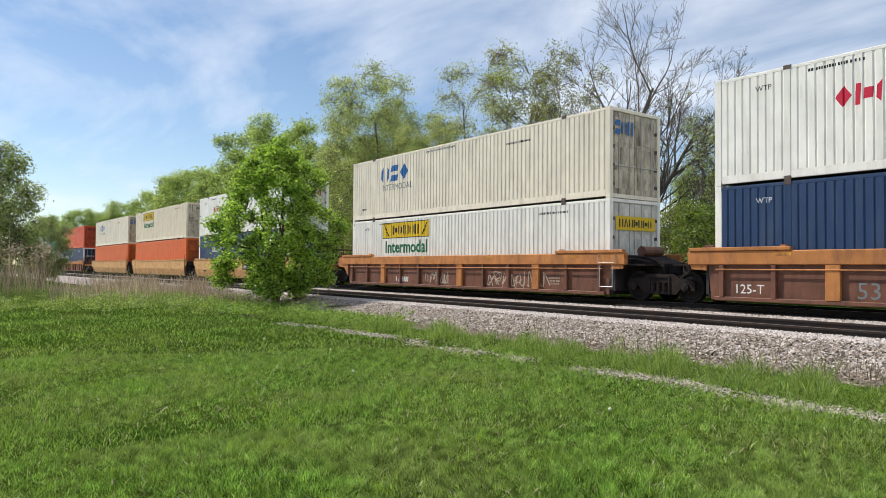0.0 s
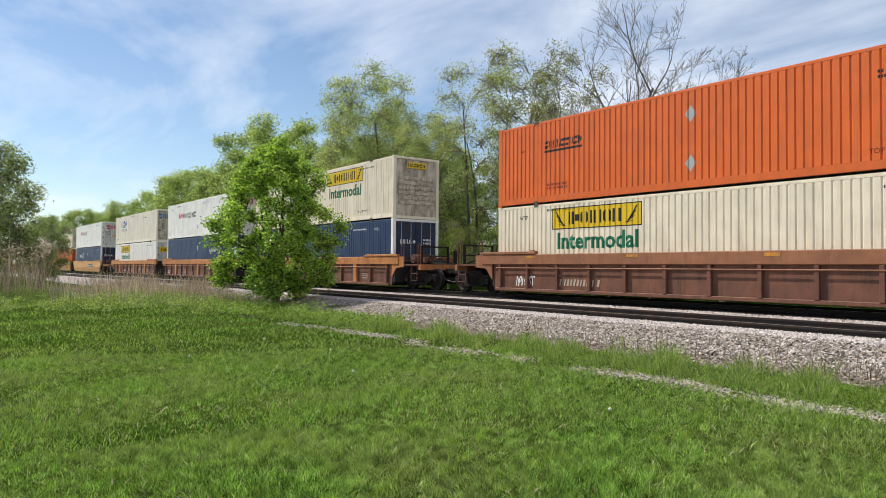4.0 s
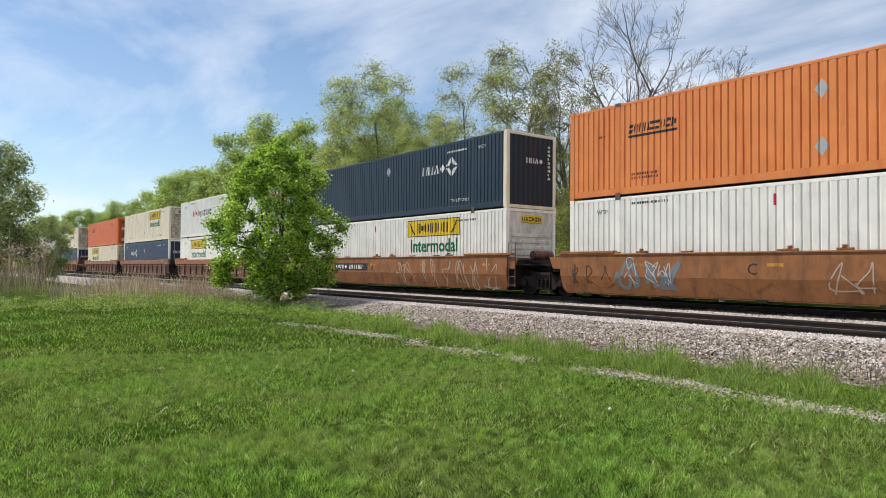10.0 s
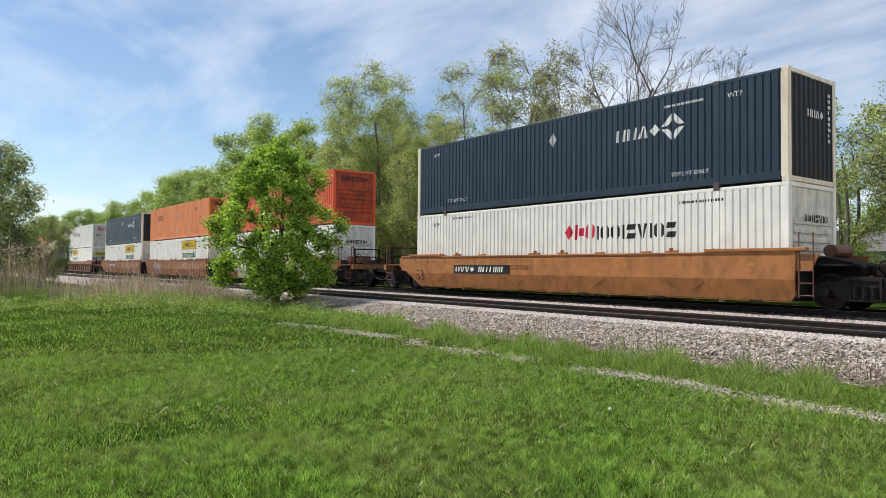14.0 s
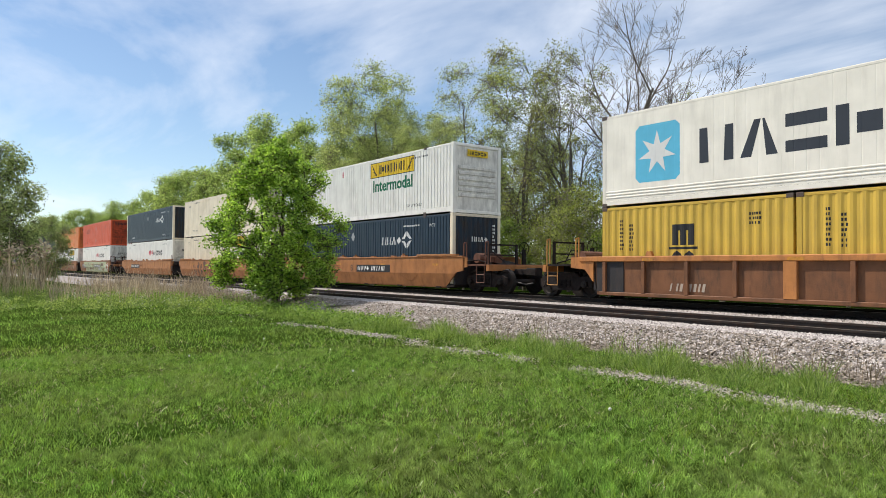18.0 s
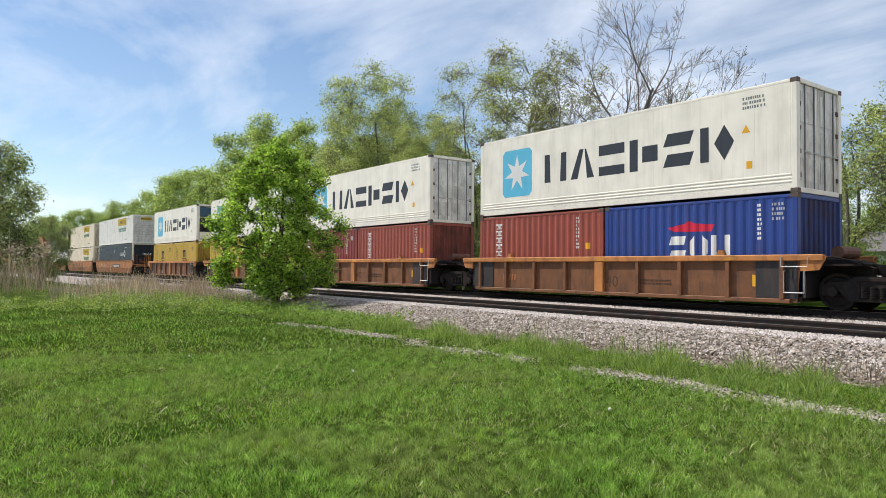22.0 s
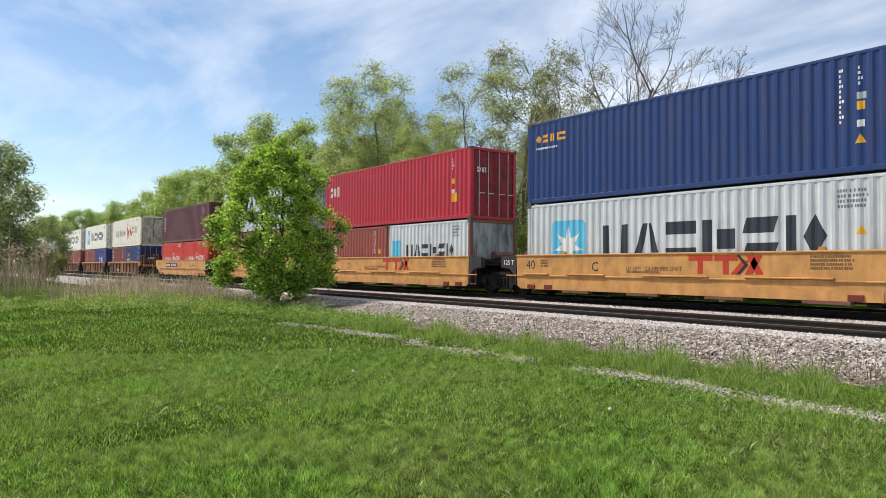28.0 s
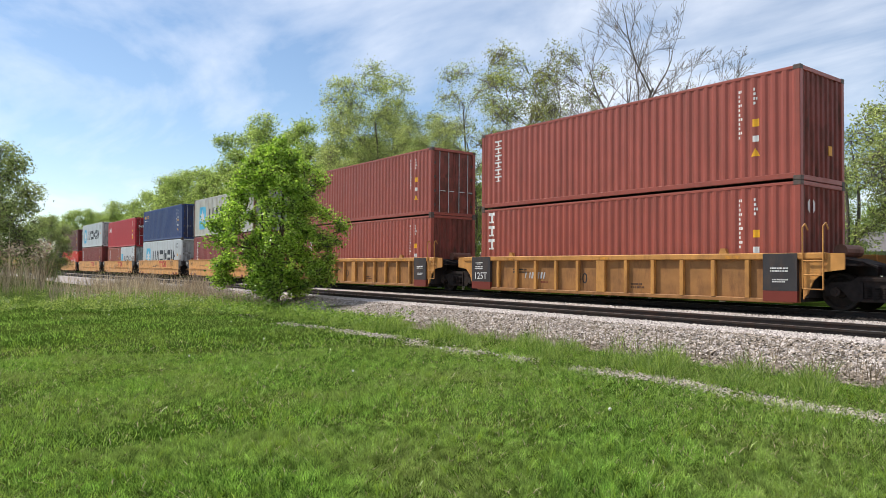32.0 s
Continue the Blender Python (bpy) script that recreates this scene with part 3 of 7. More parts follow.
def corrugated(x0, x1, z0, z1, y, pitch, flat, slope, depth, inward=1):
    """Folded sheet standing along x at the plane y; folds go inwards by depth."""
    n = max(1, round((x1 - x0) / pitch))
    p = (x1 - x0) / n
    k = p / pitch
    xs = []
    for i in range(n):
        a = x0 + i * p
        xs += [(a, 0), (a + flat * k, 0), (a + (flat + slope) * k, 1), (a + p - slope * k, 1)]
    xs.append((x1, 0))
    mb = Mb()
    v = []
    for x, d in xs:
        v += [(x, y + d * depth * inward, z0), (x, y + d * depth * inward, z1)]
    mb.add(v, [(2 * i, 2 * i + 2, 2 * i + 3, 2 * i + 1) for i in range(len(xs) - 1)])
    return mb


def star_points(cu, cv, r0, r1, n):
    return [(cu + (r0 if i % 2 == 0 else r1) * math.sin(math.pi * i / n), cv + (r0 if i % 2 == 0 else r1) * math.cos(math.pi * i / n)) for i in range(2 * n)]


MARK_NAME = {"redword": "company_word", "ringword": "company_word", "dia": "placard", "slantword": "company_word", "blueword": "company_word", "star": "star_emblem", "bigword": "company_word", "row": "company_word", "col": "upright_word", "bars": "small_print", "flag": "flag_emblem",
             "cross": "cross_emblem", "arch": "arch_emblem", "eagle": "bird_emblem", "warn": "warning_triangle", "tag": "sticker", "end_row": "company_word", "end_tag": "sticker", "end_bars": "small_print", "plate": "number_panel", "num": "small_print", "wordmark": "company_word", "scrawl": "graffiti", "panel": "paint_patch"}


def flush(P, owner):
    """Links the markings collected for one mark, each colour as a part."""
    op = P.pop("op", None)
    for k, mb in P.items():
        ob = part(MARK_NAME.get(op, "marking"), mb, INK[k], owner)
        if op in ("bars", "end_bars", "num", "scrawl"):
            tagged(ob, kind="stuff")
    P.clear()


def settle(P, kind):
    """Lets markings lie on the inward fold of a smooth-sided long wagon."""
    if kind.startswith("smooth53"):
        for k, mb in P.items():
            if k != "op":
                mb.v = [(x, y + tuck(z), z) for x, y, z in mb.v]


def container(spec):
    """A freight container standing on its own origin (middle of its base). Looks along x; its near long side faces -y."""
    L, H, W = spec["L"], spec["H"], 2.59 if spec["L"] > 15 else 2.44
    style, key, post = spec["style"], spec["paint"], spec.get("post", spec["paint"])
    pm, qm = paint(key), paint(post)
    hl, hw = L / 2, W / 2
    c = tagged(new("freight_container"), spec["label"], "container", group="containers on the train")
    pw = 0.20 if L > 15 else 0.15
    zb, zt = (0.26, H - 0.11) if L > 15 else (0.19, H - 0.10)
    iso = (0.278, 0.070, 0.072, 0.026)
    dom = (0.215, 0.146, 0.018, 0.024)
    lp = (hl - 6.096) if L > 15 else 0
    for s, nm in ((-1, "side_panel"), (1, "side_panel")):
        y = s * (hw - 0.012)
        if style == "iso":
            mb = corrugated(-hl + pw, hl - pw, zb, zt, y, *iso, -s)
        elif style == "dom":
            mb = corrugated(-hl + pw, -hl + lp - 0.09, zb, zt, y, *dom, -s)
            for a, b in ((-hl + lp + 0.09, hl - lp - 0.09), (hl - lp + 0.09, hl - pw)):
                m2 = corrugated(a, b, zb, zt, y, *dom, -s)
                mb.add(m2.v, m2.f)
        elif style == "plate":
            mb = corrugated(-hl + pw, hl - pw, zb, zt, y, 1.22, 1.196, 0.006, 0.008, -s)
        else:
            mb = corrugated(-hl + pw, hl - pw, zb, zt, y, 0.31, 0.28, 0.012, 0.0025, -s)
            for k in range(3):
                part("kick_rib", Mb().box(-hl + pw, hl - pw, y - 0.014, y + 0.014, 0.27 + 0.09 * k, 0.315 + 0.09 * k, 0.010), pm, c)
        part(nm, mb, pm, c)
        if s < 0:
            line = sorted({(round(q[0], 5), round(q[1], 5)) for q in mb.v})
            edge = [(-hl, -hw), (-hl + pw, -hw), (hl - pw, -hw), (hl, -hw)]
            if L > 15:
                edge += [(e * 6.096 + d, -hw) for e in (-1, 1) for d in (-0.0898, 0.0898)]
            fold = line + edge
    for s in (-1, 1):
        part("top_rail", Mb().box(-hl + pw, hl - pw, s * (hw - 0.045) - 0.03, s * (hw - 0.045) + 0.03, zt, H - 0.03, 0.008), pm, c)
        part("bottom_rail", Mb().box(-hl + pw, hl - pw, s * (hw - 0.045) - 0.035, s * (hw - 0.045) + 0.035, 0.055, zb, 0.008), pm, c)
        for e in (-1, 1):
            part("corner_post", Mb().box(e * (hl - pw / 2) - pw / 2, e * (hl - pw / 2) + pw / 2, s * (hw - 0.08) - 0.08, s * (hw - 0.08) + 0.08, 0.12, H - 0.12, 0.015), qm, c)
            for z0 in (0.0, H - 0.12):
                part("corner_casting", Mb().box(e * (hl - 0.089) - 0.089, e * (hl - 0.089) + 0.092, s * (hw - 0.081) - 0.081, s * (hw - 0.081) + 0.084, z0, z0 + 0.12, 0.01), CAST if L < 15 else qm, c)
            if L > 15:
                part("lifting_post", Mb().box(e * 6.096 - 0.09, e * 6.096 + 0.09, s * (hw - 0.05) - 0.05, s * (hw - 0.05) + 0.05, 0.12, H - 0.06, 0.012), pm, c)
                for z0 in (0.0, H - 0.11):
                    part("lifting_casting", Mb().box(e * 6.096 - 0.089, e * 6.096 + 0.089, s * (hw - 0.05) - 0.055, s * (hw - 0.05) + 0.055, z0, z0 + 0.115, 0.01), CAST, c)
    part("roof", Mb().box(-hl + pw, hl - pw, -hw + 0.05, hw - 0.05, H - 0.05, H - 0.012), pm, c)
    part("underframe", Mb().box(-hl + pw, hl - pw, -hw + 0.06, hw - 0.06, 0.05, 0.2), CAST, c)
    part("front_panel", Mb().box(-hl + 0.02, -hl + 0.07, -hw + 0.16, hw - 0.16, 0.12, H - 0.10), pm, c)
    end = spec.get("end", "door")
    X = hl
    part("end_header", Mb().box(X - 0.14, X - 0.005, -hw + 0.16, hw - 0.16, H - 0.12, H - 0.005, 0.01), qm, c)
    part("end_sill", Mb().box(X - 0.14, X - 0.005, -hw + 0.16, hw - 0.16, 0.01, 0.14, 0.01), qm, c)
    if end == "door":
        for s in (-1, 1):
            y0, y1 = (-hw + 0.17, -0.012) if s < 0 else (0.012, hw - 0.17)
            m2 = Mb().box(X - 0.10, X - 0.06, y0, y1, 0.15, H - 0.13)
            d = part("door", m2, shaded_grimy(spec.get("door", key)), c)
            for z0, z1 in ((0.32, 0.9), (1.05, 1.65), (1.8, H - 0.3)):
                part("door_panel", Mb().box(X - 0.06, X - 0.045, y0 + 0.1, y1 - 0.1, z0, z1), shaded_grimy(spec.get("door", key)), d)
            for yy in (y0 + 0.28 * (y1 - y0), y0 + 0.75 * (y1 - y0)):
                part("locking_bar", Mb().tube((X - 0.03, yy, 0.14), (X - 0.03, yy, H - 0.13), 0.018, 6), INK["grey"] if key == "reefer" else BARE, d, "galvanised locking bar")
                part("bar_handle", Mb().box(X - 0.035, X - 0.015, yy - 0.02, yy + 0.30, 1.05, 1.09), BARE, d)
            ye = y0 if s < 0 else y1
            for z in (0.4, 1.0, 1.6, 2.2):
                part("hinge", Mb().box(X - 0.055, X - 0.02, ye - 0.08, ye + 0.08, z, z + 0.11), CAST, d)
    elif end == "ribs":
        m2 = Mb().box(X - 0.10, X - 0.05, -hw + 0.16, hw - 0.16, 0.14, H - 0.12)
        part("end_wall", m2, shaded_grimy(key), c)
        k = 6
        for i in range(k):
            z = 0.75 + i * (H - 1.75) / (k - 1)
            part("end_rib", Mb().box(X - 0.05, X - 0.015, -hw + 0.30, hw - 0.30, z - 0.075, z + 0.075, 0.02), shaded_grimy(key), c)
    elif end == "corr":
        m2 = corrugated(-hw + 0.16, hw - 0.16, 0.14, H - 0.12, 0, 0.25, 0.09, 0.045, 0.04, -1)
        m2.v = [(X - 0.02 + y, x, z) for x, y, z in m2.v]
        part("end_wall", m2, shaded_grimy(spec.get("door", key)), c)
    elif end == "unit":
        part("end_wall", Mb().box(X - 0.40, X - 0.36, -hw + 0.16, hw - 0.16, 0.14, H - 0.12), pm, c)
        for y0 in (-hw + 0.17, hw - 0.23):
            part("machine_cheek", Mb().box(X - 0.36, X - 0.03, y0, y0 + 0.06, 0.14, H - 0.12), pm, c)
        part("cooling_unit", Mb().box(X - 0.36, X - 0.06, -hw + 0.26, hw - 0.26, 0.2, 0.75, 0.03), pm, c, "pale cooling unit casing")
        part("compressor_bay", Mb().box(X - 0.34, X - 0.24, -hw + 0.26, hw - 0.26, 0.75, 1.85), paint("wagon_dark"), c, "dark recessed machinery bay")
        for y in (-0.55, 0.1, 0.6):
            part("compressor", Mb().tube((X - 0.17, y, 0.85), (X - 0.17, y, 1.35), 0.15, 10), RUNNING, c)
        part("fan_hood", Mb().box(X - 0.36, X - 0.04, -hw + 0.24, hw - 0.24, 1.95, 2.68, 0.03), paint("hood_blue"), c, "dark blue fan hood of the cooling unit")
        part("control_box", Mb().box(X - 0.24, X - 0.05, 0.35, 0.85, 1.45, 1.85, 0.02), INK["silver"], c)
    ns, ne = ("side", -hw), ("end", hl)
    set_fold(fold)
    P = {}

    def A(k):
        return P.setdefault(k, Mb())

    for g in spec.get("marks", ()):
        op, u = g[0], -hl + g[1]
        flush(P, c)
        P["op"] = op
        if op == "yellowsign":
            sign = Mb()
            face_quad(sign, ns, rect(u, u + 3.7, 1.98, 2.70))
            so = part("sign", sign, INK["sign"], c, "yellow rectangular company sign with a black edge")
            mb = Mb()
            for q in (rect(u, u + 3.7, 2.67, 2.70), rect(u, u + 3.7, 1.98, 2.01), rect(u, u + 0.03, 2.01, 2.67), rect(u + 3.67, u + 3.7, 2.01, 2.67)):
                face_quad(mb, ns, q, 0.006)
            for k in range(4):
                for e in (0, 1):
                    p = [(0.14 + 0.05 * k, 2.60 - 0.15 * k), (0.20 + 0.05 * k, 2.60 - 0.15 * k), (0.56 + 0.02 * k, 2.10), (0.52 + 0.02 * k, 2.08)]
                    face_quad(mb, ns, [(u + (3.7 - a if e else a), b) for a, b in p], 0.006)
            marks_row(mb, ns, "i37i979", u + 0.72, u + 2.98, 2.13, 2.55, 0, 0.006, 0.3)
            part("sign_writing", mb, INK["black"], so)
            words("Intermodal", 0.76, ns, u + 0.22, 1.33, INK["green"], c, bold=0.020)
        elif op == "redword":
            marks_row(A("red"), ns, "637", u, u + 1.36, 1.60, 2.10, 0.06, 0, 0.26)
            marks_row(A("black"), ns, "i77i48i74", u + 1.36, u + 4.38, 1.58, 2.02, 0, 0, 0.22)
        elif op == "ringword":
            marks_row(A("white"), ns, "9016", u, u + 1.65, 1.68, 2.04, 0.1, 0, 0.22)
            for ex, ez in ((1, 1), (1, -1), (-1, 1), (-1, -1)):
                face_quad(A("white"), ns, [(u + 2.05 + ex * p, 1.88 + ez * q) for p, q in ((0.39, 0.04), (0.04, 0.39), (0.04, 0.19), (0.10, 0.10), (0.19, 0.04))])
        elif op == "dia":
            face_quad(A("silver"), ns, star_points(u, g[2], 0.25, 0.177, 2))
        elif op == "slantword":
            marks_row(A("black"), ns, "479922723", u, u + 1.70, 1.90, 2.16, 0.15, 0, 0.3)
            face_quad(A("black"), ns, rect(u, u + 1.72, 1.76, 1.83))
        elif op == "blueword":
            marks_row(A("blueword"), ns, "746", u, u + 2.35, 1.70, 2.42, 0.05, 0, 0.26)
            words("INTERMODAL", 0.40, ns, u + 0.05, 1.30, INK["grey"], c)
        elif op == "star":
            z = g[2]
            sq = rect(u, u + 1.54, z, z + 1.72)
            cut = 0.14
            sq = [(u + cut, z), (u + 1.54 - cut, z), (u + 1.54, z + cut), (u + 1.54, z + 1.72 - cut), (u + 1.54 - cut, z + 1.72), (u + cut, z + 1.72), (u, z + 1.72 - cut), (u, z + cut)]
            face_quad(A("sky"), ns, sq)
            face_quad(A("white"), ns, star_points(u + 0.77, z + 0.86, 0.66, 0.27, 7), 0.006)
        elif op == "bigword":
            marks_row(A("letter"), ns, "012345", u, u + g[3], g[2], g[2] + g[4], 0, 0, 0.24)
        elif op == "row":
            marks_row(A(g[6]), ns, g[5], u, u + g[2], g[3], g[4], 0, 0, 0.2)
        elif op == "col":
            marks_column(A(g[5]), ns, g[4], u, u + 0.36, g[2], g[3])
        elif op == "text":
            words(g[4], g[3], ns, u, g[2], INK[g[5]], c)
        elif op == "bars":
            small_bars(A(g[5]), ns, u, g[2], g[4], g[3], 0.072 if len(g) < 7 else g[6], 0, int(g[1] * 10))
        elif op == "flag":
            s = g[3]
            for q in ([(0, 0.75), (0.38, -0.80), (1.08, 0.02)], [(1.0, 0.06), (1.62, 0.50), (2.25, -0.42)]):
                face_quad(A(g[4]), ns, [(u + a * s, g[2] + b * s) for a, b in q])
            for line in ([(0.0, 0.80), (0.5, 0.90), (1.0, 0.66), (1.62, 0.55)], [(0.40, -0.84), (0.9, -0.36), (1.5, -0.22), (2.25, -0.46)]):
                for (a, b), (p, q) in zip(line, line[1:]):
                    face_quad(A("grey" if g[4] == "red" else g[4]), ns, [(u + a * s, g[2] + b * s), (u + p * s, g[2] + q * s), (u + p * s, g[2] + q * s + 0.045), (u + a * s, g[2] + b * s + 0.045)], 0.004)
        elif op == "cross":
            for a in (1, -1):
                face_quad(A("amber"), ns, [(u, g[2] - 0.2 * a), (u + 0.25, g[2] - 0.2 * a), (u + 1.05, g[2] + 0.2 * a), (u + 0.85, g[2] + 0.2 * a)], 0.003 * (a + 1))
        elif op == "arch":
            for a in (0.0, 0.26, 0.52):
                face_quad(A("black"), ns, rect(u + a, u + a + 0.2, g[2], g[2] + 0.42))
            face_quad(A("black"), ns, rect(u, u + 0.72, g[2] + 0.42, g[2] + 0.6))
            face_quad(A("black"), ns, rect(u - 0.1, u + 0.82, g[2] - 0.12, g[2] - 0.05))
            for a in (0.0, 0.4):
                face_quad(A("black"), ns, star_points(u + 0.16 + a, g[2] - 0.36, 0.2, 0.17, 4))
        elif op == "eagle":
            face_quad(A("red"), ns, [(u, g[2]), (u + 0.55, g[2] + 0.10), (u + 0.7, g[2] + 0.18), (u + 0.85, g[2] + 0.10), (u + 1.5, g[2] + 0.04), (u + 1.4, g[2] - 0.14), (u + 0.2, g[2] - 0.12)])
        elif op == "warn":
            face_quad(A("amber"), ns, [(u, g[2]), (u + 0.24, g[2]), (u + 0.12, g[2] + 0.22)])
        elif op == "tag":
            face_quad(A(g[5]), ns, rect(u, u + g[3], g[2], g[2] + g[4]))
        elif op == "end_row":
            marks_row(A(g[6]), ne, g[5], g[1], g[1] + g[2], g[3], g[4], 0, -0.003, 0.25)
        elif op == "end_tag":
            face_quad(A(g[5]), ne, rect(g[1], g[1] + g[3], g[2], g[2] + g[4]), -0.008 if len(g) < 7 else g[6])
        elif op == "end_bars":
            small_bars(A(g[5]), ne, g[1], g[2], g[4], g[3], 0.09, -0.012, 7)
    flush(P, c)
    set_fold(None)
    return c



WTP = [("text", 1.15, 2.38, 0.20, "WTP", "black"), ("bars", 2.5, 2.62, 1.7, 1, "black"), ("bars", 13.0, 2.52, 1.5, 1, "black")]
WTW = [("text", 1.15, 2.38, 0.20, "WTP", "white"), ("bars", 12.5, 2.45, 1.5, 1, "white"), ("text", 14.5, 2.38, 0.20, "WTP", "white")]
TLO = [("text", 2.15, 0.42, 0.175, "TOP LIFT ONLY", "black"), ("text", 12.72, 0.42, 0.175, "TOP LIFT ONLY", "black")]
SIGNE = [("end_tag", -0.55, 2.38, 1.1, 0.28, "sign"), ("end_row", -0.5, 1.0, 2.44, 2.60, "012345", "black")]
I4 = [("bars", 10.98, 2.45, 0.07, 4, "white"), ("tag", 10.95, 1.5, 0.17, 0.2, "amber"), ("tag", 10.95, 1.1, 0.16, 0.16, "white"), ("warn", 10.9, 0.72), ("bars", 10.55, 2.45, 0.07, 11, "white")]
BONEE = [("end_tag", -0.84, 2.22, 1.68, 0.50, "black", -0.0095), ("end_tag", -0.81, 2.25, 1.62, 0.44, "creamtag", -0.006), ("end_row", -0.55, 1.1, 2.33, 2.60, "i37i979", "black")]
SPECS = {}


def spec(key, L, H, style, col, label, marks=(), **more):
    SPECS[key] = dict(L=L, H=H, style=style, paint=col, label=label, marks=list(marks), **more)


B53, HC, LO = 16.15, 2.90, 2.59
spec("sign_cream", B53, HC, "dom", "cream", "cream fifty-three foot container with yellow sign and green lettering", WTP + TLO + BONEE + [("yellowsign", 9.66), ("dia", 8.05, 0.9)], end="ribs")
spec("sign_cream_bright", B53, HC, "dom", "cream", "cream fifty-three foot container with yellow signs on side and end", WTP + TLO + SIGNE + [("yellowsign", 9.66), ("dia", 8.05, 0.9)], end="ribs")
spec("sign_cream_left", B53, HC, "dom", "cream", "cream ribbed container with yellow sign towards its front", WTP + BONEE + [("yellowsign", 2.75)], end="ribs")
spec("sign_white", B53, HC, "dom", "white", "clean white fifty-three foot container with yellow company sign", WTP + TLO + SIGNE + [("yellowsign", 9.66), ("tag", 6.9, 2.3, 0.06, 0.3, "red")], end="ribs")
spec("sign_white_left", B53, HC, "dom", "white", "white fifty-three foot container with yellow sign and door end", WTP + [("yellowsign", 2.78), ("end_tag", -1.0, 1.9, 2.0, 0.45, "sign"), ("end_row", -0.85, 1.7, 2.0, 2.25, "9103937", "black")], end="door")
spec("sign_plate", B53, HC, "plate", "white", "smooth white plate-sided container with yellow company sign", WTP + [("yellowsign", 2.74), ("tag", 5.9, 2.45, 0.06, 0.3, "red"), ("end_tag", -1.0, 1.9, 2.0, 0.40, "sign"), ("end_row", -0.85, 1.7, 1.98, 2.22, "9103937", "black")], end="door")
spec("blueword", B53, HC, "dom", "bone", "weathered off-white container with blue company mark and dirty doors", [("blueword", 2.6), ("bars", 6.2, 2.66, 2.4, 1, "grey"), ("bars", 11.3, 2.3, 1.6, 1, "black"), ("bars", 0.9, 0.5, 0.4, 1, "black"), ("end_row", -1.05, 0.95, 2.05, 2.5, "479", "blueword")], end="door", door="cream")
spec("redword_left", B53, HC, "dom", "white", "white ribbed container with red and black company word", WTP + [("redword", 3.1), ("text", 9.0, 2.50, 0.15, "WARNING HIGH CUBE", "grey"), ("dia", 8.05, 0.8), ("end_row", -0.75, 1.6, 2.05, 2.5, "479", "red"), ("end_bars", -0.9, 1.7, 0.8, 3, "grey"), ("end_tag", 0.1, 1.1, 0.4, 0.3, "amber")], end="door")
spec("redword_right", B53, HC, "dom", "white", "white container with company word towards its rear", WTP + [("redword", 8.6), ("end_row", -0.5, 1.3, 1.9, 2.1, "i77i48i7", "black")], end="ribs")
spec("ringword_right", B53, HC, "dom", "navy", "navy blue container with white corner posts and white mark", WTW + [("ringword", 10.75), ("dia", 8.05, 2.05), ("end_row", -0.6, 1.1, 1.75, 1.95, "9016", "white")], end="corr", post="white")
spec("ringword_left", B53, HC, "dom", "navy", "navy blue ribbed container with white mark near its front", WTW + [("ringword", 3.0), ("dia", 8.05, 2.05), ("end_row", -0.9, 0.9, 1.75, 1.95, "9016", "white"), ("end_bars", 0.4, 1.9, 0.5, 2, "white")], end="door", post="white")
spec("ringword_dark", B53, HC, "dom", "midnight", "dark slate-blue container with cream corner posts and white mark", WTW + [("ringword", 10.75), ("dia", 8.05, 2.15), ("text", 2.15, 0.42, 0.175, "TOP LIFT ONLY", "white"), ("text", 12.72, 0.42, 0.175, "TOP LIFT ONLY", "white"), ("end_row", -0.3, 0.9, 1.75, 1.95, "9016", "white"), ("end_bars", 0.85, 2.4, 0.1, 9, "white")], end="corr", post="cream")
SLANTW = [("slantword", 2.38), ("end_row", -0.85, 1.6, 2.35, 2.58, "479922723", "black"), ("bars", 1.2, 1.9, 0.25, 1, "maroon"), ("dia", 8.1, 2.15), ("dia", 8.1, 0.75), ("bars", 2.5, 0.6, 1.1, 2, "maroon"), ("bars", 12.9, 2.25, 0.9, 2, "black"), ("text", 12.7, 0.42, 0.175, "TOP LIFT ONLY", "maroon")]
spec("slant_orange", B53, HC, "dom", "orange", "bright orange ribbed container with black company word", SLANTW + [("end_tag", -0.9, 1.6, 0.3, 0.3, "silver"), ("end_tag", -0.9, 0.4, 0.3, 0.3, "silver")], end="ribs")
spec("slant_faded", B53, HC, "dom", "faded_orange", "faded orange container with patchy sun-bleached paint", SLANTW, end="ribs")
spec("slant_red", B53, HC, "dom", "red_orange", "red-orange ribbed container with faint mossy stains", SLANTW, end="ribs")
spec("slant_low", B53, HC, "dom", "orange", "orange ribbed container at the bottom of a stack", [], end="ribs")
spec("plain_teal", B53, HC, "dom", "teal", "dull teal container far along the train", [], end="ribs")
BIGW = [("star", 1.28, 0.67), ("bigword", 3.45, 1.03, 7.25, 0.97), ("bars", 10.75, 2.55, 0.7, 3, "grey"), ("warn", 10.72, 1.68), ("tag", 10.85, 0.72, 0.16, 0.2, "amber")]
spec("reefer_unit", 12.19, HC, "reefer", "reefer", "white refrigerated container with blue star square and cooling machine", BIGW, end="unit")
spec("reefer_door", 12.19, HC, "reefer", "reefer", "white refrigerated container with blue star square and grey doors", BIGW, end="door", door="white")
spec("flag_reefer", 12.19, HC, "reefer", "bone", "stained cream refrigerated container with grey word and red flag", [("row", 1.76, 4.55, 1.10, 1.78, "9103937", "grey"), ("flag", 6.6, 1.45, 1.0, "red"), ("row", 8.75, 2.0, 1.30, 2.0, "479", "grey"), ("bars", 10.2, 2.6, 0.9, 2, "grey"), ("warn", 11.2, 1.1)], end="door")
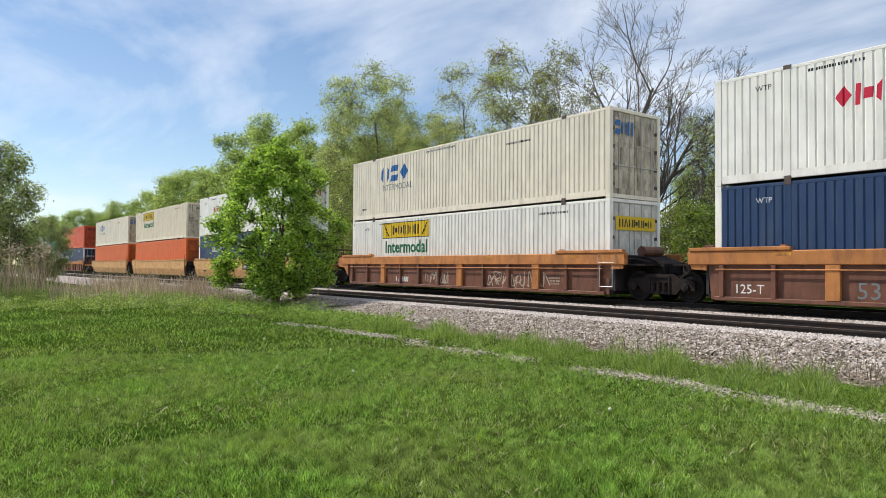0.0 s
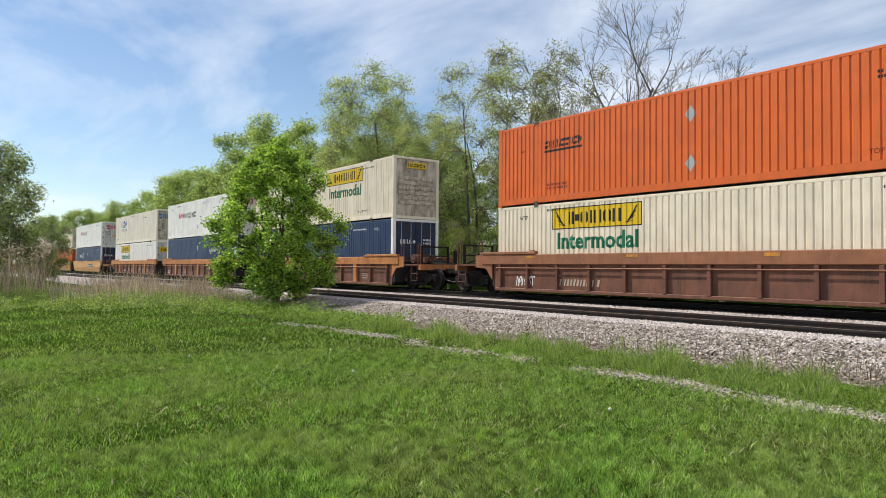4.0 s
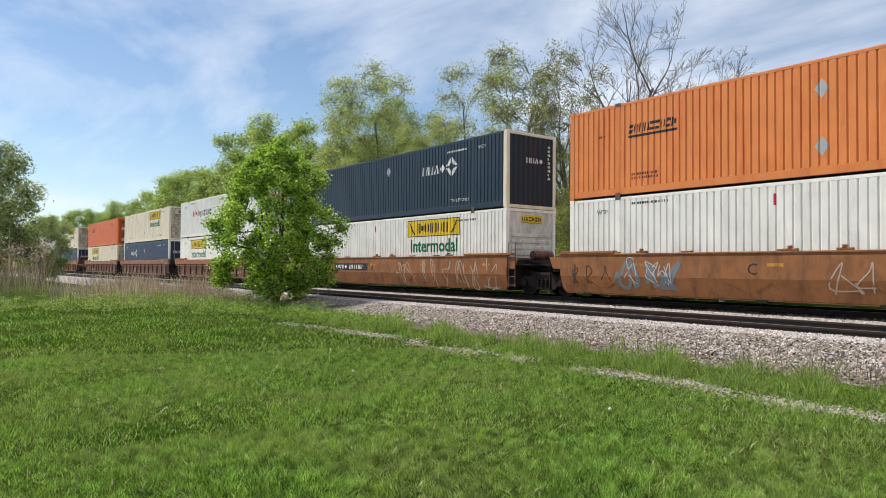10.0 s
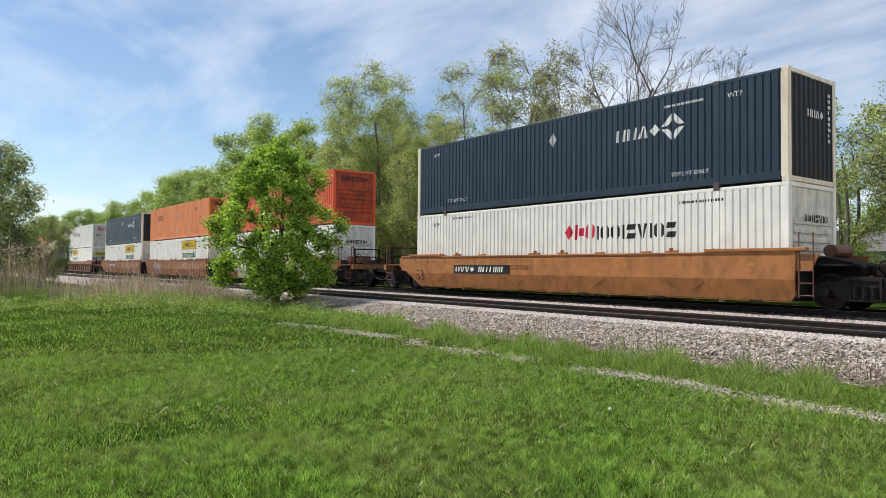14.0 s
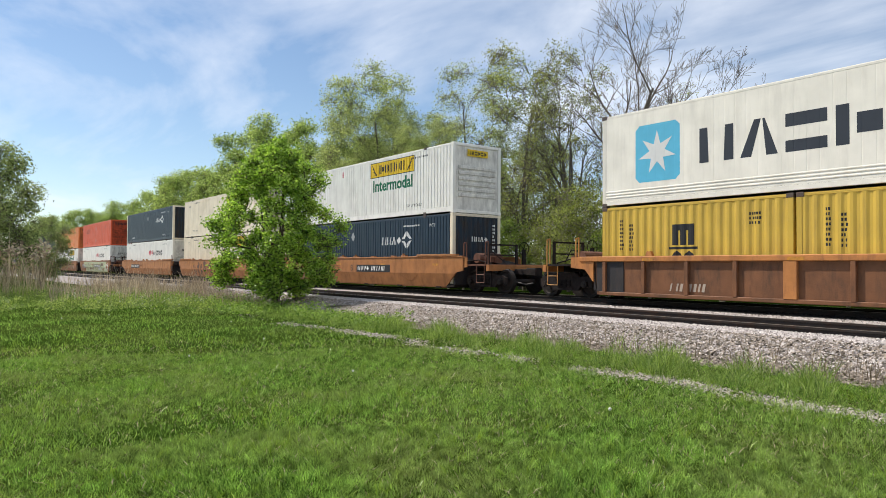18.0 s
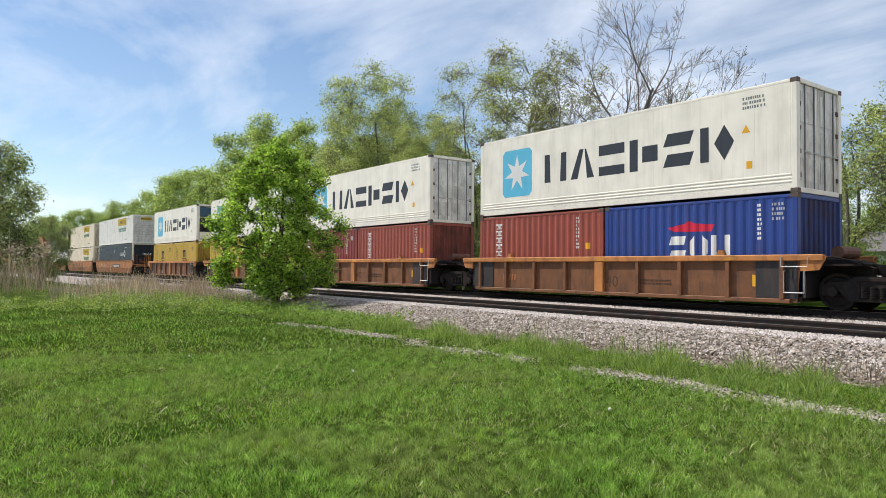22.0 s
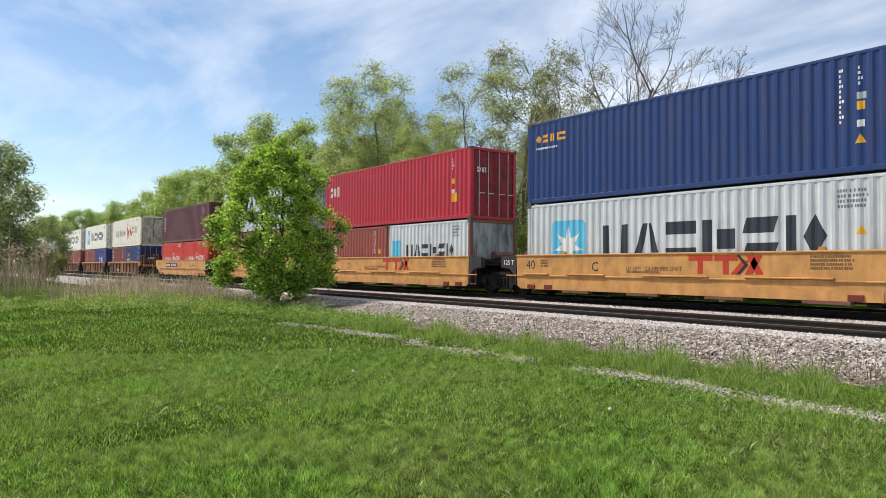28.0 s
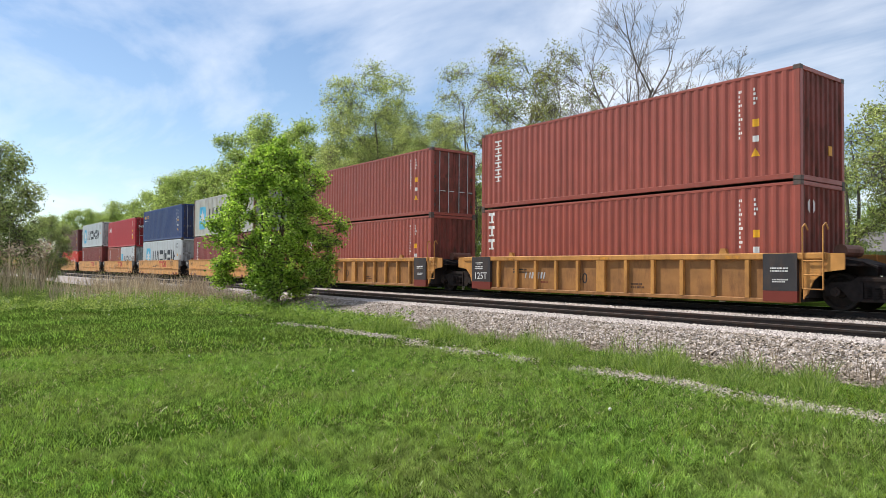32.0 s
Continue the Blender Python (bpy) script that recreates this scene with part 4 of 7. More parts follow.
spec("arch20", 6.06, LO, "iso", "yellow", "yellow twenty foot container with black emblem", [("arch", 2.55, 1.35), ("bars", 0.7, 2.1, 0.12, 8, "black"), ("bars", 1.05, 1.95, 0.12, 7, "black"), ("bars", 4.9, 2.1, 0.3, 3, "black")], end="corr")
spec("column20", 6.06, LO, "iso", "maroon", "maroon twenty foot container with white upright word", [("col", 0.5, 1.0, 2.2, 3, "white"), ("bars", 4.9, 2.3, 0.1, 9, "white"), ("tag", 5.4, 2.0, 0.2, 0.2, "silver")], end="corr")
spec("upright20", 6.06, LO, "iso", "brown_red", "rust-brown twenty foot container with white upright word", [("col", 0.9, 0.8, 2.3, 6, "white"), ("bars", 4.9, 2.3, 0.1, 9, "white"), ("tag", 5.3, 1.3, 0.2, 0.2, "amber")], end="corr")
spec("bird20", 6.06, LO, "iso", "blue", "blue twenty foot container with red bird and white blocks", [("row", 2.35, 2.0, 0.95, 1.6, "479", "white"), ("eagle", 2.3, 1.85), ("bars", 5.0, 2.3, 0.12, 8, "white"), ("bars", 5.4, 2.3, 0.3, 4, "silver")], end="corr")
spec("maroon20", 6.06, LO, "iso", "maroon", "dark maroon twenty foot container with white block marks", [("col", 0.45, 1.0, 2.2, 2, "white"), ("bars", 4.9, 2.3, 0.1, 9, "white")], end="corr")
spec("cross20", 6.06, LO, "iso", "deep_blue", "dark blue twenty foot container with orange cross mark", [("cross", 0.85, 1.75), ("row", 0.65, 1.4, 1.15, 1.38, "64i92", "white"), ("bars", 5.1, 2.4, 0.1, 10, "white"), ("end_row", -0.5, 0.9, 1.3, 1.5, "64i92", "white")], end="door")
spec("flag20", 6.06, LO, "iso", "red", "bright red twenty foot container with white word and flag", [("row", 0.4, 2.5, 1.05, 1.42, "9103937", "white"), ("flag", 3.0, 1.3, 0.42, "white"), ("row", 4.0, 1.2, 1.10, 1.50, "479", "white"), ("bars", 4.5, 2.35, 1.0, 2, "white")], end="corr")
spec("column40", 12.19, HC, "iso", "dark_maroon", "dark maroon forty foot container with white upright word", [("col", 0.5, 0.95, 2.2, 3, "white"), ("end_row", -0.75, 0.5, 2.2, 2.5, "479", "white")] + I4, end="corr")
spec("bigword_grey", 12.19, HC, "iso", "pale_grey", "pale grey corrugated container with blue star and large dark word", [("star", 1.17, 0.55), ("bigword", 3.4, 0.95, 7.05, 1.08), ("bars", 10.5, 2.5, 0.7, 4, "grey"), ("warn", 10.9, 1.5)], end="door")
spec("bigword_rust", 12.19, HC, "iso", "weathered_grey", "rust-streaked grey container with brown posts and large dark word", [("star", 1.17, 0.55), ("bigword", 3.4, 0.95, 7.05, 1.08), ("bars", 10.5, 2.5, 0.7, 3, "grey"), ("tag", 11.0, 0.8, 0.12, 0.18, "amber")], end="corr", post="rusty")
spec("bigword20", 6.06, LO, "iso", "pale_grey", "pale grey twenty foot container with blue star square", [("tag", 0.35, 1.15, 0.72, 0.72, "sky"), ("row", 1.55, 3.5, 1.12, 1.66, "012345", "letter"), ("bars", 4.9, 2.3, 0.5, 4, "grey")], end="corr", post="rusty")
spec("upright40", 12.19, HC, "iso", "brown_red", "rust-brown forty foot container with white upright word", [("col", 0.72, 0.95, 2.55, 6, "white")] + I4, end="door")
spec("upright40_blank", 12.19, HC, "iso", "brown_red", "rust-brown forty foot container with plain corrugated end", [("col", 0.75, 0.95, 2.55, 6, "white"), ("end_tag", 0.3, 0.75, 0.2, 0.25, "amber")] + I4, end="corr")
spec("upright40_low", 12.19, HC, "iso", "maroon", "maroon forty foot container with white upright word below another", [("col", 0.72, 0.9, 2.5, 6, "white")] + I4, end="corr")
spec("column40_low", 12.19, HC, "iso", "brown_red", "rust-brown container with large white upright blocks and grey scrawl", [("col", 0.40, 1.25, 2.75, 3, "white"), ("end_row", -0.85, 0.45, 2.1, 2.45, "7", "white")] + I4, end="corr")
spec("crimson40", 12.19, HC, "iso", "crimson", "crimson red forty foot container with small white mark", [("row", 0.5, 0.95, 1.7, 2.2, "479", "white"), ("end_row", -0.9, 0.5, 1.9, 2.1, "479", "white"), ("tag", 10.95, 0.75, 0.36, 0.36, "amber")] + I4[:3], end="door")
spec("amber40", 12.19, HC, "iso", "deep_blue", "deep blue forty foot container with small orange word", [("row", 0.4, 1.45, 2.15, 2.42, "64i92", "amber"), ("bars", 0.42, 1.92, 1.2, 1, "white"), ("tag", 10.95, 1.75, 0.2, 0.16, "silver")] + I4, end="door")

# ---- wagons ----
REFLECTOR = Mb().box(0, 0.42, -0.005, -0.0006, 0, 0.085).mesh("reflector")
REFLECTOR.materials.append(surface("worn_reflector", (0.60, 0.27, 0.03), 0.5, 0, 0.1, 4, (0.16, 0.075, 0.04), 1.0, 0.6, 0.05, 30, start=0.40))
WHEEL_R = 0.46
WHEELSETS = []


def wheelset_mesh():
    mb = Mb()
    n = 28
    for s in (-1, 1):
        y = s * 0.752
        rings = [(0.06, y + 0.09 * s), (0.13, y + 0.085 * s), (0.16, y + 0.045 * s), (0.34, y + 0.02 * s), (0.38, y + 0.065 * s), (0.45, y + 0.065 * s), (WHEEL_R, y - 0.03 * s), (0.485, y - 0.05 * s), (0.485, y - 0.07 * s), (0.40, y - 0.075 * s), (0.10, y - 0.06 * s)]
        v = []
        for r, yy in rings:
            v += [(r * math.cos(6.28318 * i / n), yy, r * math.sin(6.28318 * i / n)) for i in range(n)]
        mb.add(v, [(k * n + i, k * n + (i + 1) % n, (k + 1) * n + (i + 1) % n, (k + 1) * n + i) for k in range(len(rings) - 1) for i in range(n)])
        for k in range(4):
            a = 6.28318 * k / 4
            mb.tube((0.25 * math.cos(a), y + 0.02 * s, 0.25 * math.sin(a)), (0.25 * math.cos(a), y + 0.042 * s, 0.25 * math.sin(a)), 0.03, 6)
    mb.tube((0, -1.06, 0), (0, 1.06, 0), 0.085, 10)
    return mb.mesh("wheelset")


WS_MESH = None


def bogie(parent, x):
    """Three-piece freight truck at x, with its two turning wheelsets."""
    global WS_MESH
    if WS_MESH is None:
        WS_MESH = {"w": wheelset_mesh()}
        out = [(-1.16, 0.36), (-1.16, 0.62), (-0.95, 0.70), (-0.62, 0.70), (-0.40, 0.84), (0.40, 0.84), (0.62, 0.70), (0.95, 0.70), (1.16, 0.62), (1.16, 0.36), (1.02, 0.36), (0.98, 0.52), (0.80, 0.52), (0.55, 0.24), (-0.55, 0.24), (-0.80, 0.52), (-0.98, 0.52), (-1.02, 0.36)]
        for s in (-1, 1):
            mb = Mb().prism(out, 1, s * 0.98 - 0.055, s * 0.98 + 0.055)
            mb.box(-0.36, 0.36, s * 1.04 - 0.03, s * 1.04 + 0.03, 0.24, 0.32, 0.01).box(-0.36, 0.36, s * 1.04 - 0.03, s * 1.04 + 0.03, 0.72, 0.80, 0.01)
            for xx in (-0.36, 0.30):
                mb.box(xx, xx + 0.06, s * 1.04 - 0.03, s * 1.04 + 0.03, 0.32, 0.72)
            WS_MESH["f%d" % s] = mb.mesh("side_frame")
            for i in range(3):
                mb = Mb()
                xx = -0.2 + i * 0.2
                for k in range(5):
                    z = 0.34 + k * 0.055
                    mb.tube((xx, s * 1.05, z), (xx, s * 1.05, z + 0.032), 0.075, 10)
                WS_MESH["s%d%d" % (s, i)] = mb.mesh("spring")
            for e in (-1, 1):
                WS_MESH["c%d%d" % (s, e)] = Mb().tube((e * 0.89, s * 1.03, WHEEL_R), (e * 0.89, s * 1.13, WHEEL_R), 0.115, 12).tube((e * 0.89, s * 1.13, WHEEL_R), (e * 0.89, s * 1.15, WHEEL_R), 0.06, 6).mesh("bearing_cap")
        WS_MESH["b"] = Mb().box(-0.22, 0.22, -1.0, 1.0, 0.50, 0.78, 0.03).tube((0, 0, 0.78), (0, 0, 0.92), 0.22, 14).mesh("bolster")
    b = part("bogie", WS_MESH["b"], RUNNING, parent, "dark greasy steel truck", at=(x, 0, 0))
    for s in (-1, 1):
        part("side_frame", WS_MESH["f%d" % s], RUNNING, b)
        for i in range(3):
            part("spring", WS_MESH["s%d%d" % (s, i)], RUNNING, b)
        for e in (-1, 1):
            part("bearing_cap", WS_MESH["c%d%d" % (s, e)], WHEEL, b)
    for e in (-1, 1):
        w = part("wheelset", WS_MESH["w"], WHEEL, b, smooth=False)
        w.matrix_parent_inverse = Matrix.Translation((e * 0.89, 0, WHEEL_R))
        WHEELSETS.append(w)
    return b


def scrawl(mb, y, x0, x1, z0, z1, seed, width=0.03):
    """Loose spray-paint strokes that spell nothing."""
    r = random.Random(seed)
    x = x0
    h = z1 - z0
    while x < x1:
        w = r.uniform(0.45, 0.95) * h
        for stroke in range(r.choice((1, 2, 2))):
            c = [Vector((x + r.uniform(0, w), z0 + r.uniform(0, h))) for _ in range(r.randint(4, 6))]
            if stroke == 0:
                c[0].y, c[1].y, c[-1].y = z0 + h * r.uniform(0, 0.2), z0 + h * r.uniform(0.8, 1.0), z0 + h * r.uniform(0, 0.3)
            pts = []
            for i in range(len(c) - 1):
                p0, p1, p2, p3 = c[max(i - 1, 0)], c[i], c[i + 1], c[min(i + 2, len(c) - 1)]
                for k in range(5):
                    t = k / 5
                    pts.append(0.5 * ((2 * p1) + (p2 - p0) * t + (2 * p0 - 5 * p1 + 4 * p2 - p3) * t * t + (3 * p1 - p0 - 3 * p2 + p3) * t ** 3))
            for a, b in zip(pts, pts[1:]):
                lay = r.uniform(0.0, 0.003)
                n = Vector((a.y - b.y, b.x - a.x))
                if n.length > 1e-4:
                    n = n.normalized() * width / 2
                    mb.prism([(a.x - n.x, a.y - n.y), (b.x - n.x, b.y - n.y), (b.x + n.x, b.y + n.y), (a.x + n.x, a.y + n.y)], 1, y - 0.004 - lay, y - 0.0008)
        x += w * r.uniform(0.75, 1.1)


CREASE = 0.74      # height where the lower side sheet folds inwards


def tuck(z):
    return 0.0 if z >= CREASE else 0.15 * (CREASE - z) / (CREASE - 0.17)


def wagon(kind, L, left_end, right_end, label, marks=()):
    """One well platform. Ends: "joint" shares a truck with its neighbour (the right one carries it), "coupler" has its own truck, deck and coupler.
    Origin: middle of the well on the rail head."""
    w = tagged(new("well_wagon"), label, "wagon", group="wagons of the train")
    hl, yo = L / 2 + 0.16, 1.50
    ribbed = kind.startswith("ribbed")
    body, chord = {"ribbed53": ("wagon_rust", "wagon_chord"), "ribbed53b": ("wagon_rust", "wagon_dull"), "ribbed40": ("wagon_umber", "wagon_chord"), "ribbed40y": ("wagon_amber", "wagon_ochre"),
                   "smooth53": ("wagon_brown", "wagon_brown"), "smooth53d": ("wagon_bark", "wagon_bark"), "smooth53t": ("wagon_tan", "wagon_tan"), "smooth53g": ("wagon_bark", "wagon_bark"), "smooth40": ("wagon_yellow", "wagon_yellow")}[kind]
    bm_, cm_ = paint(body), paint(chord)
    top = 1.47 if kind.startswith("ribbed53") else 1.36 if kind == "ribbed40" else 1.40
    bot = 0.26 if kind == "smooth40" else 0.17
    for s in (-1, 1):
        near = s < 0
        yf = s * yo
        if ribbed:
            ch = 0.36 if kind.startswith("ribbed53") else 0.16
            part("side_sheet", Mb().prism([(-hl + 0.10, bot), (hl - 0.10, bot), (hl - 0.02, top - ch), (-hl + 0.02, top - ch)], 1, yf - s * 0.13, yf - s * 0.11), bm_, w)
            part("top_chord", Mb().box(-hl - 0.55, hl + 0.55, min(yf, yf - s * 0.16), max(yf, yf - s * 0.16), top - ch, top, 0.02), cm_, w, "orange painted top chord")
            part("bottom_sill", Mb().box(-hl + 0.25, hl - 0.25, min(yf - s * 0.02, yf - s * 0.14), max(yf - s * 0.02, yf - s * 0.14), bot - 0.02, bot + 0.09, 0.015), bm_, w)
            if kind.startswith("ribbed53"):
                part("side_pipe", Mb().tube((-hl + 0.3, yf - s * 0.005, top - ch - 0.13), (hl - 0.3, yf - s * 0.005, top - ch - 0.13), 0.018, 6), cm_, w, "thin pipe run along the side posts")
            if near and L > 15:
                for x0, x1 in ((-hl - 0.5, -hl + 2.3), (hl - 2.3, hl + 0.5)):
                    part("deck_plate", Mb().box(x0, x1, yf - 0.03, yf + 0.14, top + 0.004, top + 0.10, 0.012), cm_, w)
            n = 11 if L > 15 else 12 if kind == "ribbed40y" else 8
            for i in range(n + 1):
                x = -hl + 0.45 + i * (2 * hl - 0.9) / n
                wide = 0.06 if kind == "ribbed53b" else 0.17 if i in (2, n // 2 + 1, n - 2) and L > 15 or (L < 15 and i == n // 2) else 0.06
                part("side_post", Mb().box(x - wide, x + wide, min(yf - s * 0.01, yf - s * 0.11), max(yf - s * 0.01, yf - s * 0.11), bot + 0.09, top - ch, 0.01), cm_ if kind == "ribbed40y" or wide > 0.1 else bm_, w)
        else:
            out = []
            for e, style in ((-1, left_end), (1, right_end)):
                rim = [(e * (hl - 0.12), bot), (e * (hl + 0.04), 0.36), (e * (hl + 0.10), top)] if style == "joint" else [(e * (hl - 0.55), bot), (e * (hl + 0.35), 0.80), (e * (hl + 0.75), 0.86), (e * (hl + 0.75), top)]
                out += rim[::-1] if e < 0 else rim
            if kind == "smooth40":
                part("side_sheet", Mb().prism(out, 1, yf - s * 0.06, yf), bm_, w)
            else:
                swap = [(z, x) for x, z in out]
                part("side_sheet", Mb().prism([(x, z) for z, x in cut(swap, CREASE, True)], 1, yf - s * 0.06, yf), bm_, w)
                low = Mb().prism([(x, z) for z, x in cut(swap, CREASE, False)], 1, yf - s * 0.06, yf)
                low.v = [(x, y - s * tuck(z), z) for x, y, z in low.v]
                part("lower_sheet", low, bm_, w, "lower side sheet folded inwards")
            xa, xb = (0.10 if k == "joint" else 0.75 for k in (left_end, right_end))
            part("top_flange", Mb().box(-hl - xa, hl + xb, min(yf + s * 0.03, yf - s * 0.14), max(yf + s * 0.03, yf - s * 0.14), top, top + 0.05, 0.01), bm_, w)
            if kind == "smooth40":
                part("side_ledge", Mb().box(-hl - 0.6, hl + 0.6, min(yf, yf + s * 0.035), max(yf, yf + s * 0.035), 0.70, 0.74, 0.008), bm_, w)
                for x0, x1 in ((-hl + 0.3, -hl + 1.5), (-hl + 2.3, -hl + 3.9), (-0.9, 1.2), (hl - 4.0, hl - 1.8)):
                    part("ledge_plate", Mb().box(x0, x1, min(yf, yf + s * 0.07), max(yf, yf + s * 0.07), 0.755, 0.80, 0.01), bm_, w)
                part("lower_sill", Mb().box(-hl + 0.75, hl - 0.75, min(yf + s * 0.012, yf), max(yf + s * 0.012, yf), 0.255, 0.50), bm_, w)
                for x in (-hl + 0.5, -hl + 1.3, hl - 1.5, hl - 0.7):
                    part("jacking_pad", Mb().box(x, x + 0.34, min(yf + s * 0.04, yf), max(yf + s * 0.04, yf), 0.27, 0.42, 0.01), INK["maroon"], w, "dark red jacking pad")
                for x in np.arange(-hl + 2.2, hl - 2, 2.6):
                    part("floor_bracket", Mb().box(x, x + 1.1, yf - 0.1, yf + 0.1, 0.18, 0.26), paint("wagon_rust"), w)
            else:
                for x in (-hl + 1.7, -hl + 6.5, hl - 6.5, hl - 3.0):
                    for k in (-1, 1):
                        rib = Mb().prism([(x + k * 0.12, 0.44), (x + k * 0.16, 0.40), (x + k * 0.62, 0.66), (x + k * 0.58, 0.69)], 1, yf, yf + s * 0.012)
                        rib.v = [(a, y - s * tuck(z), z) for a, y, z in rib.v]
                        part("lift_rib", rib, bm_, w)
                if near:
                    part("deck_plate", Mb().box(-hl - 0.05, -hl + 2.15, yf - 0.05, yf + 0.14, top + 0.05, top + 0.13, 0.01), bm_, w)
                    part("deck_plate", Mb().box(hl - 2.35, hl + 0.35, yf - 0.05, yf + 0.14, top + 0.05, top + 0.13, 0.01), bm_, w)
                    part("hem_groove", Mb().box(-hl + 3.2, hl - 4.4, yf - 0.003, yf, top - 0.055, top - 0.035), INK["bark"], w, "dark groove below the top edge")
                    for x in (-hl + 3.0, -hl + 7.4, hl - 7.8, hl - 3.6):
                        part("twist_lock", Mb().box(x, x + 0.34, yf - 0.02, yf + 0.12, top + 0.05, top + 0.11, 0.01).tube((x + 0.17, yf + 0.02, top + 0.11), (x + 0.17, yf + 0.02, top + 0.18), 0.06, 8), bm_, w)
                for x in (-hl + 2.0, -hl + 4.5, -1.0, 2.0, hl - 4.5, hl - 2.0):
                    part("container_guide", Mb().box(x, x + 0.30, min(yf - s * 0.02, yf - s * 0.16), max(yf - s * 0.02, yf - s * 0.16), top + 0.05, top + 0.10, 0.01), bm_, w)
            if near and kind != "smooth40":
                for x in np.arange(-hl + 2.9, hl, 4.1):
                    part("reflector", REFLECTOR, None, w, at=(x, yf, top - 0.34))
        if near and ribbed:
            for x in np.arange(-hl + 1.9, hl, 4.3):
                part("reflector", REFLECTOR, None, w, at=(x, yf, top - 0.14))
        for e in (-1, 1):
            part("guide_post", Mb().prism([(e * (hl - 2.1) - 0.12, top), (e * (hl - 2.1) + 0.12, top), (e * (hl - 2.1) + 0.06, top + 0.14), (e * (hl - 2.1) - 0.06, top + 0.14)], 1, yf - s * 0.15, yf - s * 0.03), cm_, w)
    part("well_floor", Mb().box(-hl, hl, -1.36, 1.36, 0.20, CON_Z - 0.004), RUNNING, w)
    for x in np.linspace(-hl + 1, hl - 1, 6):
        part("cross_beam", Mb().box(x - 0.15, x + 0.15, -1.4, 1.4, 0.14, 0.20), RUNNING, w)
    for e, style in ((-1, left_end), (1, right_end)):
        X = e * hl
        reach = 1.30 if style == "joint" else 2.15
        a, b = sorted((X, X + e * reach))
        part("end_bulkhead", Mb().box(min(X, X + e * 0.08), max(X, X + e * 0.08), -1.34, 1.34, 0.30, top - 0.05, 0.01), paint("wagon_dark"), w)
        out = [(X, top - 0.10), (X + e * reach * 0.5, top - 0.12), (X + e * reach, top - 0.32), (X + e * reach, 0.86), (X + e * 0.2, 0.86), (X, 0.70)]
        part("end_beam", Mb().prism(out, 1, -0.55, 0.55), RUNNING, w)
        for s in (-1, 1):
            if style == "joint" and kind in ("ribbed40y", "smooth40"):
                o2 = [(X, 0.27), (X + e * 0.10, 0.40), (X + e * 0.24, 0.72), (X + e * 0.46, 0.93), (X + e * 0.95, 1.0), (X + e * 0.95, top - 0.02), (X, top - 0.01)]
            elif style == "joint":
                o2 = [(X, 0.95), (X + e * 0.45, 0.98), (X + e * 0.62, top - 0.04), (X, top - 0.02)]
            else:
                o2 = [(X, 0.55), (X + e * 0.35, 0.95), (X + e * 0.95, 1.0), (X + e * 0.95, top - 0.02), (X, top)]
            part("end_gusset", Mb().prism(o2, 1, s * 1.46 - (0.05 if s > 0 else 0), s * 1.46 + (0.05 if s < 0 else 0)), paint("wagon_dark") if kind == "smooth40" and style == "joint" else cm_, w)
        if style == "coupler":
            XT = e * (L / 2 + 1.75)
            bogie(w, XT)
            part("end_platform", Mb().box(min(X + e * 0.6, X + e * 2.2), max(X + e * 0.6, X + e * 2.2), -1.42, 1.42, 1.06, 1.12), paint("wagon_rust") if L > 15 else RUNNING, w, "steel grating platform")
            part("end_sill_beam", Mb().box(min(X + e * 2.1, X + e * 2.25), max(X + e * 2.1, X + e * 2.25), -1.45, 1.45, 0.86, 1.10, 0.015), cm_, w)
            part("coupler", Mb().box(min(X + e * 2.0, X + e * 3.05), max(X + e * 2.0, X + e * 3.05), -0.11, 0.11, 0.72, 0.94, 0.02).box(min(X + e * 2.95, X + e * 3.42), max(X + e * 2.95, X + e * 3.42), -0.17, 0.20, 0.68, 0.99, 0.04), RUNNING, w, "cast steel knuckle coupler")
            part("air_hose", Mb().path([(X + e * 2.25, -0.35, 0.85), (X + e * 2.6, -0.37, 0.45), (X + e * 3.1, -0.33, 0.36), (X + e * 3.45, -0.30, 0.42)], 0.028, 6), paint("wagon_dark"), w, "black rubber brake hose")
            for xx in (0.75, 2.05):
                part("grab_rail", Mb().path([(X + e * xx, -1.44, 1.05), (X + e * xx, -1.44, 1.95), (X + e * xx, -1.30, 1.98), (X + e * xx, -1.30, 1.1)], 0.022, 6), paint("wagon_rust" if L > 15 else "wagon_ochre"), w, "tall bent grab rail")
            part("step_ladder", Mb().path([(X + e * 1.55, -1.45, 1.06), (X + e * 1.55, -1.46, 0.42), (X + e * 2.0, -1.46, 0.42), (X + e * 2.0, -1.45, 1.06)], 0.014, 6).tube((X + e * 1.55, -1.46, 0.72), (X + e * 2.0, -1.46, 0.72), 0.014, 6), paint("wagon_rust" if L > 15 else "wagon_ochre"), w, "bent step stirrup")
            part("brake_reservoir", Mb().tube((X + e * 0.95, -0.95, 1.36), (X + e * 0.95, 0.25, 1.36), 0.20, 14), paint("wagon_rust"), w, "rust-red air reservoir", smooth=False)
            part("brake_valve", Mb().box(X + e * 1.5 - 0.16, X + e * 1.5 + 0.16, -0.55, -0.2, 1.12, 1.5, 0.04).box(X + e * 1.5 - 0.08, X + e * 1.5 + 0.08, -0.75, -0.55, 1.2, 1.42, 0.02), paint("wagon_rust"), w)
